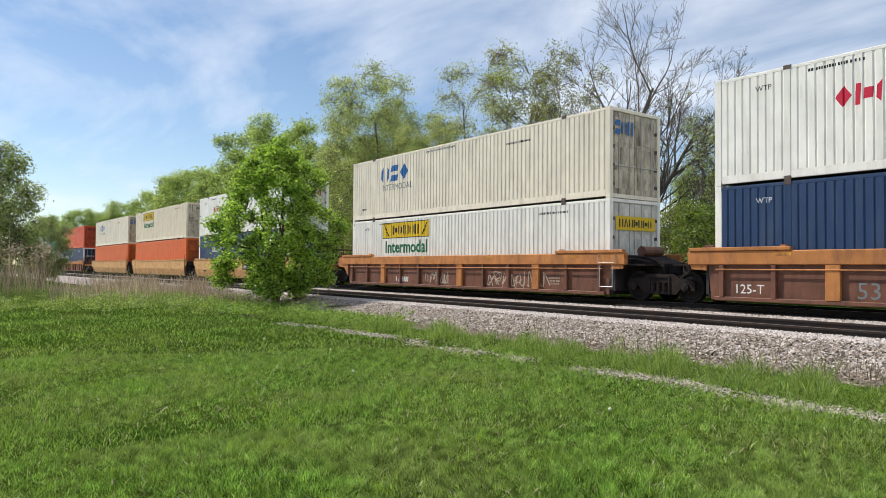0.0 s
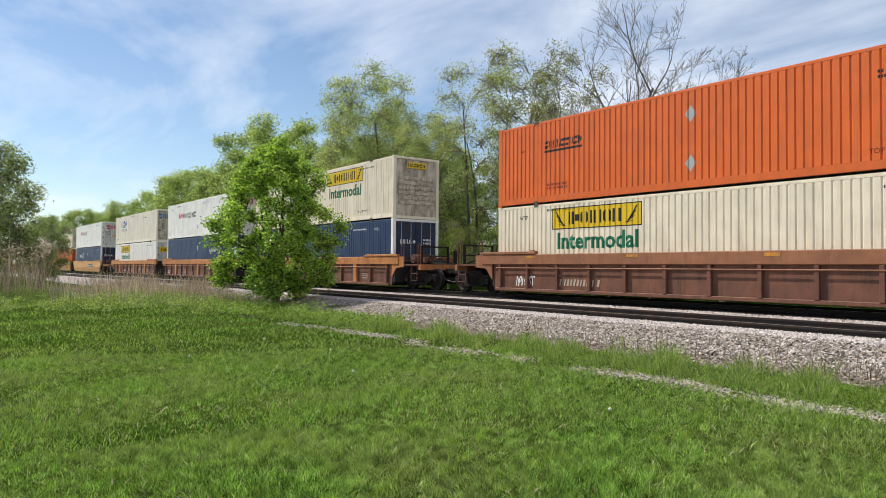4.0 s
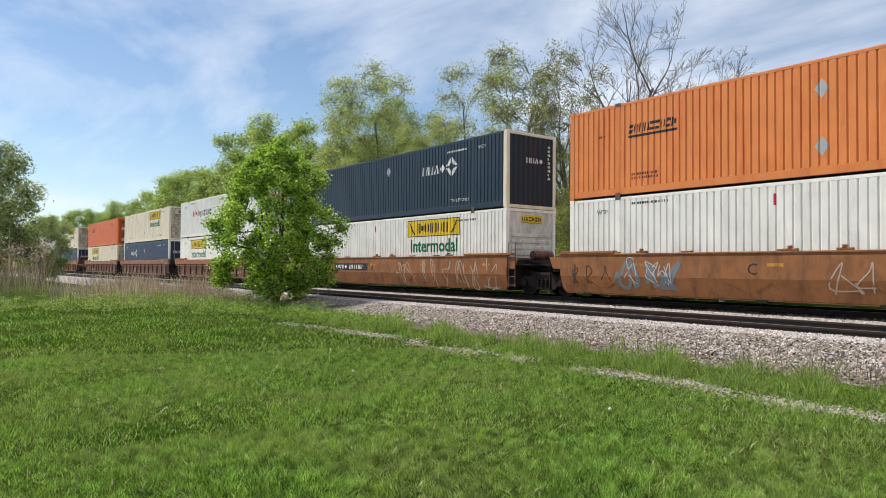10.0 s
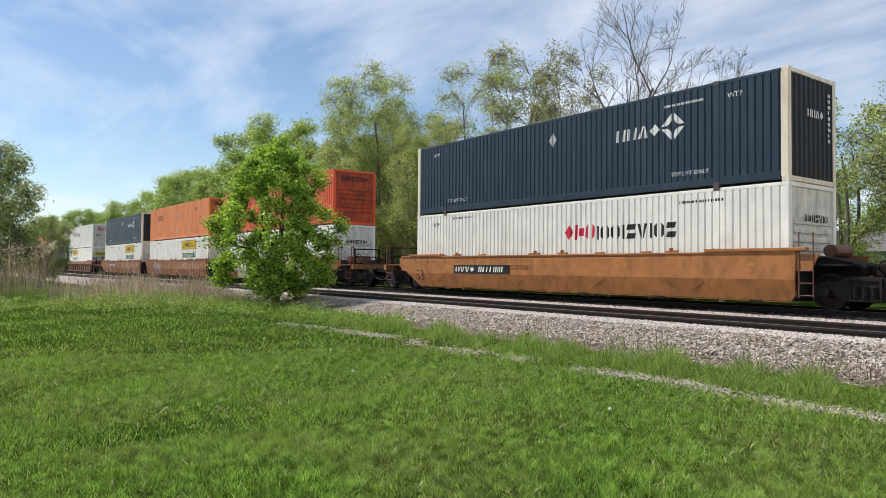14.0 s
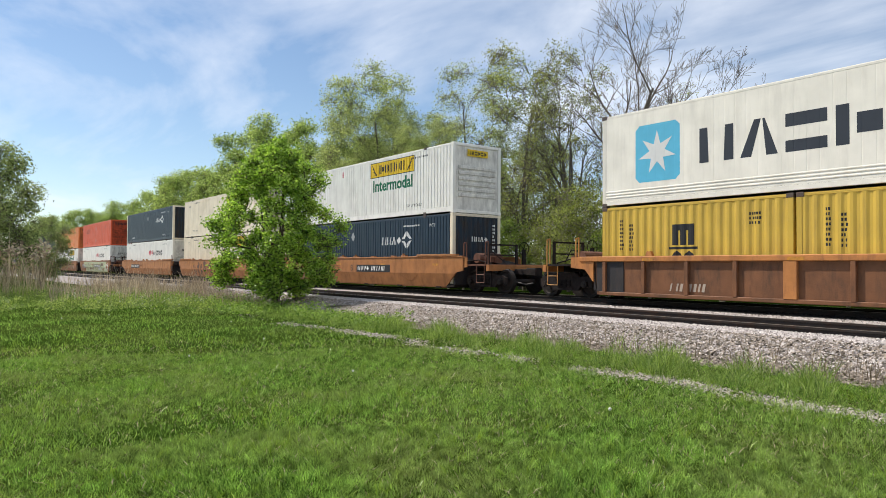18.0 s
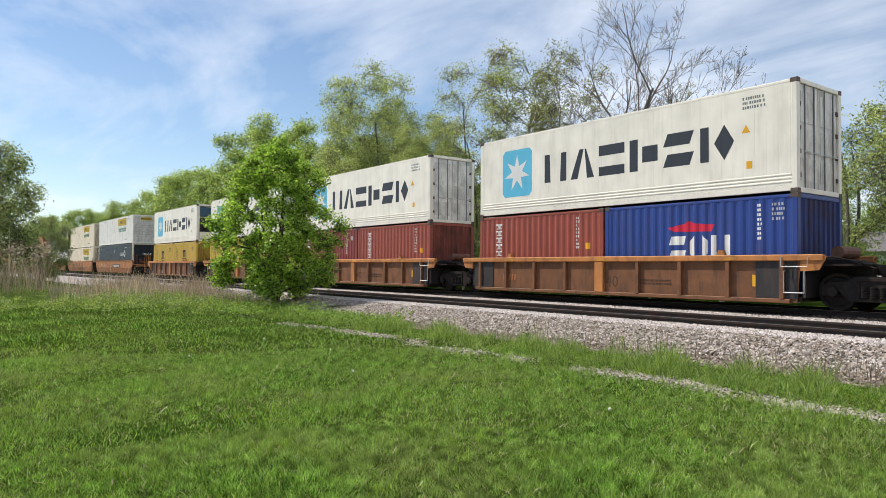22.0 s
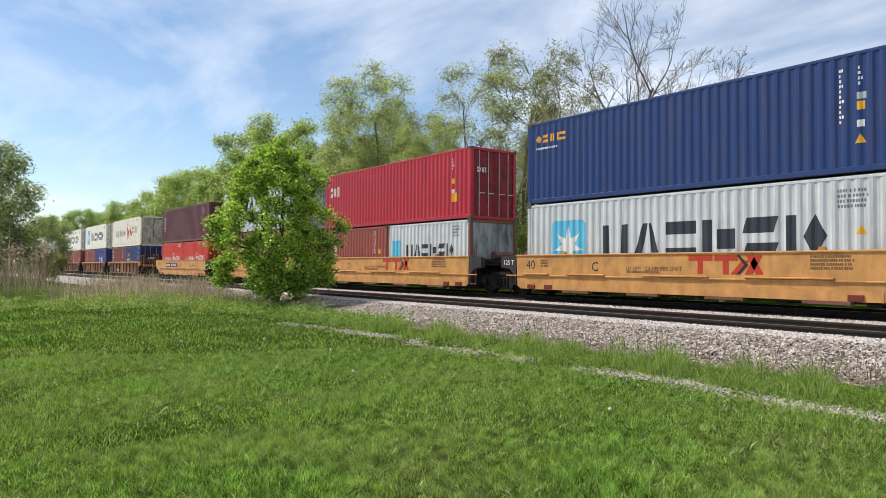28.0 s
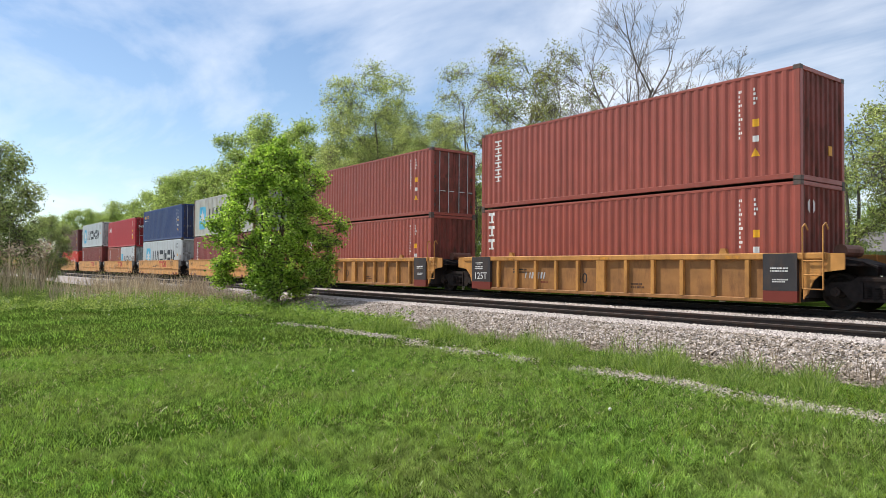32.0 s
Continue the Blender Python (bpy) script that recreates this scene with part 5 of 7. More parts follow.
            part("brake_rigging", Mb().box(X + e * 1.2 - 0.3, X + e * 1.2 + 0.3, -0.9, 0.9, 0.98, 1.05).path([(X + e * 0.5, -1.1, 1.25), (X + e * 1.3, -1.15, 1.28), (X + e * 1.9, -1.1, 1.15), (X + e * 2.2, -0.8, 0.95)], 0.025, 6).path([(X + e * 0.5, -0.7, 1.3), (X + e * 1.6, -0.72, 1.62), (X + e * 2.1, -0.5, 1.2)], 0.02, 6), RUNNING, w)
            part("walkway_stand", Mb().box(X + e * 1.95 - 0.03, X + e * 1.95 + 0.03, -1.25, -1.15, 1.1, 1.9).box(X + e * 1.95 - 0.03, X + e * 1.95 + 0.03, 0.2, 0.3, 1.1, 1.9).box(X + e * 1.95 - 0.025, X + e * 1.95 + 0.025, -1.25, 0.3, 1.84, 1.9).box(X + e * 1.95 - 0.02, X + e * 1.95 + 0.02, -1.25, 0.3, 1.45, 1.5), RUNNING, w)
            wheel = Mb()
            for i in range(16):
                a0, a1 = 6.28318 * i / 16, 6.28318 * (i + 1) / 16
                wheel.tube((X + e * 1.9, 0.7 + 0.26 * math.cos(a0), 1.75 + 0.26 * math.sin(a0)), (X + e * 1.9, 0.7 + 0.26 * math.cos(a1), 1.75 + 0.26 * math.sin(a1)), 0.014, 5)
            for i in range(5):
                a0 = 6.28318 * i / 5
                wheel.tube((X + e * 1.9, 0.7, 1.75), (X + e * 1.9, 0.7 + 0.26 * math.cos(a0), 1.75 + 0.26 * math.sin(a0)), 0.010, 5)
            wheel.box(X + e * 1.9 - 0.05, X + e * 1.9 + 0.05, 0.64, 0.76, 1.1, 1.72)
            part("brake_wheel", wheel, RUNNING, w, "spoked hand brake wheel on a stand")
        elif e > 0:
            bogie(w, L / 2 + 1.64)
        if style == "joint":
            if e > 0:
                if ribbed and kind != "ribbed40y":
                    for x0, x1, z0, z1 in ((X - 0.42, X + 0.22, top - 0.30, top - 0.06), (X - 0.36, X + 0.14, 0.42, top - 0.40)):
                        part("grab_iron", Mb().path([(x0, -1.46, z1), (x0, -1.55, z1 - 0.02), (x0, -1.55, z0), (x1, -1.55, z0), (x1, -1.55, z1 - 0.02), (x1, -1.46, z1)], 0.014, 6), BARE, w, "pale steel grab iron")
                elif not ribbed:
                    x0, x1 = X + 0.16, X + 0.50
                    lad = Mb()
                    for xx in (x0, x1):
                        lad.tube((xx, -1.47, 0.30), (xx, -1.47, top + 0.50), 0.016, 6)
                    for z in np.arange(0.36, top, 0.30):
                        lad.tube((x0, -1.47, z), (x1, -1.47, z), 0.013, 6)
                    part("end_ladder", lad, paint("wagon_rust"), w, "short rusty steel end ladder")
            part("end_deck", Mb().box(min(X + e * 0.05, X + e * 1.15), max(X + e * 0.05, X + e * 1.15), -1.30, 1.30, 1.08, 1.13), RUNNING, w)
            part("air_pipe", Mb().path([(X + e * 0.1, -1.1, 1.22), (X + e * 0.6, -1.15, 1.30), (X + e * 1.1, -0.9, 1.18), (X + e * 1.3, -0.5, 1.0)], 0.022, 6), RUNNING, w)
            part("joint_casting", Mb().tube((X + e * 1.3, 0, 0.86), (X + e * 1.3, 0, 1.12), 0.34, 14), RUNNING, w)
            part("reservoir", Mb().tube((X + e * 0.5, -0.6, top + 0.06), (X + e * 0.5, 0.35, top + 0.06), 0.16, 12), paint("wagon_rust"), w, "rusty air reservoir on the end deck")
    ns = ("side", -yo)
    if kind == "smooth53g":
        a, b = -hl + 2.6, hl - 1.3
        for x0, x1, z0, z1, k in ((a, b, CREASE, 1.385, 0.35), (a + 0.5, b + 0.5, 0.185, CREASE, -0.4)):
            part("green_coat", Mb().add([(x0, -yo - 0.0006 + tuck(z0), z0), (x1, -yo - 0.0006 + tuck(z0), z0), (x1 + k, -yo - 0.0006, z1), (x0 - k, -yo - 0.0006, z1)], [(0, 1, 2, 3)]), paint("wagon_green"), w, "pale green sprayed paint over brown")
    P = {}

    def A(k):
        return P.setdefault(k, Mb())

    rs = ("side", -yo + 0.11) if ribbed else ns
    for g in marks:
        u = -L / 2 + g[1]
        settle(P, kind)
        flush(P, w)
        P["op"] = g[0]
        if g[0] == "text":
            t = words(g[4], g[3], rs, u, g[2], INK[g[5]], w)
            if kind.startswith("smooth53"):
                for q in t.data.vertices:
                    q.co.z -= tuck(g[2] + q.co.y)
        elif g[0] == "plate":
            face_quad(A("black"), rs, rect(u, u + g[3], g[2], g[2] + 0.34))
            marks_row(A("white"), rs, "7886", u + 0.12, u + 0.40 * g[3], g[2] + 0.07, g[2] + 0.27, 0.1, 0.006, 0.2)
            small_bars(A("white"), rs, u + 0.46 * g[3], g[2] + 0.07, 1, 0.46 * g[3], 0.2, 0.006, 3)
        elif g[0] == "num":
            small_bars(A(g[4]), rs, u, g[2], 1, g[3], 0.22, 0, 4)
        elif g[0] == "bars":
            small_bars(A(g[5]), rs, u, g[2], g[4], g[3], 0.055, 0, int(g[1] * 7))
        elif g[0] == "wordmark":
            for q in (rect(u, u + 0.72, 1.22, 1.36), rect(u + 0.28, u + 0.44, 0.86, 1.22), rect(u + 0.78, u + 1.45, 1.22, 1.36), rect(u + 1.03, u + 1.19, 0.86, 1.22), rect(u + 1.25, u + 1.45, 0.86, 1.22, 0.9), rect(u + 1.65, u + 1.85, 0.86, 1.36, 0.55), rect(u + 1.95, u + 2.15, 0.86, 1.36, -0.55)):
                face_quad(A("wordmark"), rs, q)
            face_quad(A("black"), rs, [(u + 1.42, 1.36), (u + 1.5, 1.36), (u + 1.74, 1.1), (u + 1.5, 0.86), (u + 1.42, 0.86), (u + 1.64, 1.1)], 0.006)
        elif g[0] == "scrawl":
            scrawl(A(g[5]), rs[1], u, u + g[3], g[2], g[2] + g[4], int(g[1] * 13 + L), 0.035 if len(g) < 7 else g[6])
        elif g[0] == "panel":
            face_quad(A(g[5]), rs, rect(u, u + g[3], g[2], g[2] + g[4]))
    settle(P, kind)
    flush(P, w)
    if kind == "ribbed40":
        for e in (-1, 1):
            part("end_shield", Mb().box(min(e * (hl - 1.15), e * (hl - 0.10)), max(e * (hl - 1.15), e * (hl - 0.10)), -yo + 0.085, -yo + 0.112, 0.27, top - 0.165), paint("wagon_dark"), w, "dark grey end panel")
    if kind in ("ribbed40y", "smooth40"):
        for e in (-1, 1):
            x0 = e * (hl - 0.35)
            if kind == "smooth40":
                if e < 0 and left_end == "joint" or e > 0 and right_end == "joint":
                    part("end_shield", Mb().prism([(e * (hl + 0.10), 0.50), (e * (hl + 0.26), 0.78), (e * (hl + 0.48), 0.97), (e * (hl + 0.86), 1.02), (e * (hl + 0.86), top), (e * (hl + 0.10), top + 0.04)], 1, -yo - 0.010, -yo + 0.02), paint("wagon_dark"), w, "black painted end plate")
                    if e < 0:
                        words("125 T", 0.24, ("side", -yo - 0.012), -hl - 0.78, 1.10, INK["white"], w)
            elif (left_end if e < 0 else right_end) == "joint":
                xa, xb = (hl - 0.98, hl - 0.12) if e > 0 else (-hl - 0.05, -hl + 1.02)
                part("end_shield", Mb().box(xa, xb, -yo - 0.010, -yo + 0.10, 0.46, top - 0.01), paint("wagon_dark"), w, "black painted side plate")
                part("shield_patch", Mb().box(xa, xb, -yo - 0.010, -yo + 0.10, 0.19, 0.457), INK["maroon"], w, "dark oxide-red lower patch")
                mb = Mb()
                small_bars(mb, ("side", -yo - 0.010), xa + 0.2, 1.0, 2, 0.5, 0.04, 0, 5)
                small_bars(mb, ("side", -yo - 0.010), xa + 0.24, 0.72 if e > 0 else 1.16, 2, 0.4, 0.03, 0, 6)
                tagged(part("small_print", mb, INK["white"], w), kind="stuff")
                if e < 0:
                    words("125T", 0.36, ("side", -yo - 0.010), xa + 0.14, 0.56, INK["white"], w, lift=0.004)
                else:
                    for xx in (hl + 0.02, hl + 0.50):
                        part("grab_rail", Mb().path([(xx, -1.52, 0.52), (xx, -1.52, 2.02), (xx + 0.05, -1.48, 2.10), (xx + 0.08, -1.42, 1.95)], 0.020, 6), paint("wagon_ochre"), w, "tall bent grab rail")
                    for z in (0.52, 0.86, 1.2):
                        part("ladder_rung", Mb().tube((hl + 0.02, -1.52, z), (hl + 0.50, -1.52, z), 0.016, 6), paint("wagon_ochre"), w)
    return w


# Left ends of the container stacks along the train, metres, at the middle of the clip.
R53, S53 = "ribbed53", "smooth53"
W_R53 = [("num", 4.1, 0.35, 1.2, "white"), ("text", 8.8, 0.32, 0.55, "53", "grey"), ("text", 0.60, 0.36, 0.34, "125-T", "white"), ("bars", 13.6, 0.62, 0.6, 3, "scrawl")]
W_S53 = [("text", 0.2, 0.45, 0.62, "53", "black"), ("bars", 5.9, 1.02, 1.4, 2, "bark"), ("text", 0.25, 1.16, 0.14, "|53", "black"), ("text", 0.98, 1.16, 0.14, "|48", "black"), ("text", 1.42, 1.16, 0.14, "|45", "black"), ("text", 2.2, 1.16, 0.14, "|40", "black")]
TRAIN = [
    ("", -371.2, B53, "smooth53t", "j", "c", ("sign_cream",), ("sign_white",), []),
    ("", -347.9, B53, R53, "c", "j", ("plain_teal",), ("redword_right",), []),
    ("", -325.0, B53, R53, "c", "c", ("slant_red",), ("ringword_left",), W_R53),
    ("B", -301.2, B53, "smooth53t", "c", "j", ("blueword",), ("slant_low",), []),
    ("C", -281.75, B53, "smooth53t", "j", "j", ("sign_cream_left",), ("slant_low",), []),
    ("D", -262.3, B53, "smooth53t", "j", "c", ("redword_left",), ("ringword_left",), [("plate", 9.5, 0.75, 3.0)]),
    ("E", -238.65, B53, R53, "c", "j", ("blueword",), ("sign_white_left",), W_R53[:1] + W_R53[3:] + [("scrawl", 6.3, 0.3, 1.5, 0.5, "scrawl"), ("scrawl", 10.4, 0.28, 1.6, 0.55, "scrawl"), ("scrawl", 12.1, 0.28, 1.3, 0.6, "scrawl")]),
    ("F", -218.9, B53, R53, "j", "j", ("redword_left",), ("ringword_right",), W_R53[2:] + [("text", 3.6, 0.32, 0.55, "53", "grey"), ("scrawl", 4.8, 0.2, 1.4, 0.7, "scrawl")]),
    ("G", -199.25, B53, R53, "j", "c", ("sign_cream_bright",), ("ringword_left",), W_R53),
    ("H", -175.9, B53, "ribbed53b", "c", "j", ("slant_orange",), ("sign_cream_left",), [("scrawl", 1.1, 0.35, 0.8, 0.35, "white"), ("num", 3.2, 0.4, 2.2, "scrawl")]),
    ("I", -156.62, B53, "ribbed53b", "j", "j", ("sign_cream",), ("ringword_left",), [("scrawl", 0.2, 0.3, 1.2, 0.6, "scrawl"), ("scrawl", 4.6, 0.3, 1.2, 0.5, "scrawl")]),
    ("J", -137.18, B53, "ribbed53b", "j", "c", ("redword_left",), ("sign_plate",), [("num", 11.5, 0.45, 2.6, "scrawl")]),
    ("K", -113.55, B53, "smooth53d", "c", "j", ("ringword_dark",), ("sign_white",), [("plate", 3.4, 0.82, 3.2), ("scrawl", 9.0, 0.2, 6.4, 1.15, "scrawl", 0.035), ("text", 6.9, 0.8, 0.42, "A", "black")] + W_S53[2:]),
    ("L", -94.28, B53, "smooth53d", "j", "j", ("slant_faded",), ("sign_white",), [("text", 6.3, 0.85, 0.42, "C", "black"), ("scrawl", 0.2, 0.35, 1.6, 0.8, "dark_scrawl"), ("scrawl", 8.3, 0.4, 1.6, 0.85, "scrawl"), ("scrawl", 10.4, 0.5, 2.2, 0.75, "scrawl"), ("scrawl", 13.0, 0.5, 1.6, 0.75, "scrawl"), ("scrawl", 2.0, 0.42, 2.1, 0.85, "grey", 0.12), ("scrawl", 2.3, 0.42, 1.8, 0.85, "silver", 0.03)]),
    ("M", -74.76, B53, "smooth53g", "j", "c", ("slant_red",), ("redword_right",), [("plate", 8.6, 0.72, 3.6), ("scrawl", 14.2, 0.3, 1.6, 0.9, "white"), ("scrawl", 3.5, 0.3, 4.5, 0.9, "dark_scrawl", 0.03), ("panel", 12.4, 0.9, 1.0, 0.3, "dark_scrawl"), ("panel", 13.0, 0.55, 0.4, 0.8, "silver"), ("scrawl", 1.0, 0.5, 2.6, 0.7, "grey"), ("text", 0.5, 0.42, 0.6, "53", "black"), ("text", -0.6, 1.12, 0.2, "125 T", "white"), ("scrawl", 1.5, 0.6, 1.2, 0.6, "silver", 0.025), ("panel", 5.6, 0.4, 0.5, 0.85, "silver"), ("panel", 7.3, 0.6, 0.8, 0.5, "umber"), ("panel", 10.9, 0.42, 1.1, 0.28, "silver")]),
    ("N", -50.92, B53, S53, "c", "j", ("ringword_dark",), ("redword_right",), [("plate", 2.85, 0.75, 3.3)] + W_S53),
    ("O", -31.6, B53, S53, "j", "j", ("sign_cream",), ("sign_cream",), [("scrawl", 3.0, 0.25, 7.5, 1.05, "dark_scrawl", 0.07)] + W_S53[2:]),
    ("P", -12.2, B53, S53, "j", "c", ("sign_white",), ("ringword_dark",), [("plate", 8.8, 0.75, 3.0), ("text", 8.2, 0.8, 0.42, "B", "black"), ("scrawl", 2.0, 0.35, 2.2, 0.9, "scrawl")] + W_S53),
]
W_R40 = [("text", 6.3, 0.42, 0.5, "40", "dark_scrawl"), ("bars", 7.6, 0.62, 1.3, 2, "dark_scrawl"), ("num", 1.5, 0.55, 0.9, "umber"), ("panel", 11.1, 0.55, 0.42, 0.3, "amber")]
for nm, s0, top_c, low, mk in (("Q", 11.6, "reefer_unit", ("arch20", "arch20"), [("num", 2.6, 0.35, 1.3, "scrawl")]), ("R", 27.05, "reefer_door", ("arch20", "arch20"), W_R40), ("S", 42.6, "reefer_door", ("column20", "upright20"), W_R40),
                               ("T", 58.1, "reefer_door", ("upright20", "bird20"), W_R40), ("U", 73.62, "flag_reefer", ("maroon20", "cross20"), [("num", 3.0, 0.4, 1.5, "white"), W_R40[0]])):
    TRAIN.append((nm, s0, 12.19, "ribbed40", "c" if nm == "Q" else "j", "c" if nm == "U" else "j", (top_c,), low, mk))
W_Y = [("text", 0.25, 0.95, 0.44, "40", "black"), ("bars", 0.95, 1.22, 0.35, 3, "tanprint"), ("bars", 10.0, 1.28, 1.0, 4, "tanprint"), ("text", 4.55, 0.93, 0.17, "LD LMT 123,100 PER UNIT", "black"), ("bars", 4.6, 0.86, 1.4, 1, "tanprint")]
for nm, s0, top_c, low, mk in (("V", 93.5, "column40", ("flag20", "flag20"), [("plate", 2.2, 0.87, 3.3), ("text", 6.2, 0.9, 0.42, "A", "black"), ("text", 8.6, 0.93, 0.17, "LD LMT 123,100 PER UNIT", "black"), W_Y[0]]),
                               ("W", 108.9, "bigword_grey", ("upright40_low",), W_Y + [("text", 3.2, 0.9, 0.42, "E", "black"), ("wordmark", 7.3)]), ("X", 124.4, "crimson40", ("upright20", "bigword20"), W_Y + [("text", 2.9, 0.9, 0.42, "D", "black"), ("wordmark", 6.2)]),
                               ("Y", 139.8, "amber40", ("bigword_grey",), W_Y + [("text", 3.2, 0.9, 0.42, "C", "black"), ("wordmark", 6.7)]), ("Z", 155.2, "bigword_rust", ("upright40_low",), [W_Y[0], ("text", 2.2, 0.95, 0.14, "LD LMT 123,100 PER UNIT", "black"), ("text", 4.7, 0.9, 0.42, "B", "black"), ("plate", 5.6, 0.87, 3.2), ("bars", 11.0, 1.28, 0.8, 4, "tanprint")])):
    TRAIN.append((nm, s0, 12.19, "smooth40", "c" if nm == "V" else "j", "c" if nm == "Z" else "j", (top_c,), low, mk))
for nm, s0, top_c, low in (("AA", 174.7, "upright40", "upright40_blank"), ("AB", 190.2, "upright40_blank", "column40_low"), ("AC", 205.7, "upright40", "upright40_blank")):
    TRAIN.append((nm, s0, 12.19, "ribbed40y", "c" if nm == "AA" else "j", "j", (top_c,), (low,), [("text", 5.0, 0.5, 0.5, "40", "black"), ("bars", 2.0, 0.9, 0.8, 2, "black"), ("num", 2.6, 0.62, 1.2, "silver"), ("bars", 3.4, 0.48, 0.4, 1, "maroon"), ("bars", 7.2, 0.5, 0.5, 2, "dark_scrawl")]))

WAGON_LABEL = {"smooth53d": "dark brown smooth-sided well wagon covered in pale scrawls", "ribbed53b": "dull rust-brown ribbed well wagon with faded chord", "ribbed53": "rust-brown ribbed well wagon with an orange top chord", "smooth53": "smooth-sided brown well wagon with spray scrawls", "smooth53t": "tan smooth-sided well wagon", "smooth53g": "well wagon side sprayed pale green with scrawls",
               "ribbed40": "short ribbed well wagon, orange chord and brown panels", "smooth40": "bright yellow-orange smooth well wagon with black lettering", "ribbed40y": "ochre ribbed well wagon with black end plates"}
MOVERS = []
MADE = {}


def put_container(key, x, z):
    if key not in MADE:
        MADE[key] = c = container(SPECS[key])
    else:
        c = copy_thing(MADE[key], Matrix.Identity(4))
    MOVERS.append((c, x, FAR_C, z))
    return c


def build_train():
    ends = {"c": "coupler", "j": "joint"}
    for nm, s0, L, kind, le, re_, tops, lows, marks in TRAIN:
        w = wagon(kind, L, ends[le], ends[re_], WAGON_LABEL[kind], marks)
        mid = s0 + L / 2
        MOVERS.append((w, mid, FAR_C, RAIL_Z))
        z = RAIL_Z + CON_Z
        if len(lows) == 1:
            put_container(lows[0], mid, z)
            z += SPECS[lows[0]]["H"]
        else:
            for i, k in enumerate(lows):
                put_container(k, s0 + (3.03 if i == 0 else L - 3.03), z)
            z += SPECS[lows[0]]["H"]
        put_container(tops[0], mid, z + 0.004)


build_train()
# ---- plants ----
BARK = surface("bark_grey", (0.30, 0.265, 0.215), 0.9, 0, 0.3, 10, (0.07, 0.055, 0.04), 0.6, 0.4, 0.8, 30, 0.2)
BARK_BUSH = surface("bark_bush", (0.07, 0.055, 0.04), 0.9, 0, 0.3, 10, None, 0, 1, 0.6, 30, 0.2)
BARK_DARK = surface("bark_dark", (0.155, 0.132, 0.110), 0.9, 0, 0.3, 10, None, 0, 1, 0.8, 30, 0.2)
LEAF_OLIVE = leafage("leaf_olive", (0.070, 0.092, 0.024), (0.380, 0.420, 0.125), 0.48)
LEAF_GREEN = leafage("leaf_green", (0.040, 0.075, 0.014), (0.260, 0.340, 0.080), 0.45)
LEAF_YELLOW = leafage("leaf_spring_yellow", (0.095, 0.115, 0.030), (0.440, 0.460, 0.150), 0.48)
LEAF_BUSH = leafage("leaf_bright_bush", (0.070, 0.155, 0.018), (0.440, 0.590, 0.130), 0.55, 0.35)
LEAF_WILLOW = leafage("leaf_willow", (0.115, 0.150, 0.050), (0.520, 0.580, 0.230), 0.56)
LEAF_PALE = leafage("leaf_pale_green", (0.095, 0.140, 0.040), (0.480, 0.580, 0.200), 0.56)
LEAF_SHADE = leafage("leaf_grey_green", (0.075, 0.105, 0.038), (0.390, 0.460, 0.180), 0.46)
LEAF_TAN = leafage("leaf_tan_bud", (0.150, 0.130, 0.065), (0.330, 0.300, 0.150), 0.3)


class Wood:
    """Branch tubes and leaf places of one plant."""

    def __init__(self, seed):
        self.r = random.Random(seed)
        self.v, self.f, self.tips, self.thin = [], [], [], 0.0

    def limb(self, pts, rad, sides):
        base = len(self.v)
        for i, p in enumerate(pts):
            d = (pts[min(i + 1, len(pts) - 1)] - pts[max(i - 1, 0)]).normalized()
            u = d.orthogonal().normalized()
            w = d.cross(u)
            for k in range(sides):
                a = 6.28318 * k / sides
                self.v.append(p + (u * math.cos(a) + w * math.sin(a)) * rad[i])
        for i in range(len(pts) - 1):
            for k in range(sides):
                self.f.append((base + i * sides + k, base + i * sides + (k + 1) % sides, base + (i + 1) * sides + (k + 1) % sides, base + (i + 1) * sides + k))

    def grow(self, p, d, length, rad, level, top, kids, up=0.25, angle=(25, 55), wander=0.16, ratio=(0.5, 0.75)):
        r = self.r
        n = max(3, 7 - level)
        pts, rads = [p.copy()], [rad]
        for i in range(n):
            d = (d + Vector((r.gauss(0, wander), r.gauss(0, wander), r.gauss(0, wander) + up * 0.25))).normalized()
            p = p + d * length / n
            pts.append(p.copy())
            rads.append(max(self.thin, rad * (1 - 0.72 * (i + 1) / n)))
        self.limb(pts, rads, (8, 6, 4, 3, 3)[min(level, 4)])
        if level >= top - 1:
            self.tips += [(q, level) for q in pts[1:]]
        if level < top:
            for k in range(kids[level]):
                t = r.uniform(0.28 if level else 0.35, 1.0)
                j = min(int(t * n), n - 1)
                q = pts[j].lerp(pts[j + 1], t * n - j)
                axis = (pts[j + 1] - pts[j]).normalized()
                turn = axis.orthogonal().normalized()
                turn.rotate(Matrix.Rotation(r.uniform(0, 6.283), 3, axis))
                nd = axis.copy()
                nd.rotate(Matrix.Rotation(radians(r.uniform(*angle)), 3, turn))
                self.grow(q, nd, length * r.uniform(*ratio) * (1.05 - 0.15 * t), rads[j] * r.uniform(0.45, 0.65), level + 1, top, kids, up, angle, wander, ratio)

    def wood_mesh(self, name, material):
        me = bpy.data.meshes.new(name)
        me.from_pydata([tuple(q) for q in self.v], [], self.f)
        me.polygons.foreach_set("use_smooth", [True] * len(me.polygons))
        me.materials.append(material)
        return me


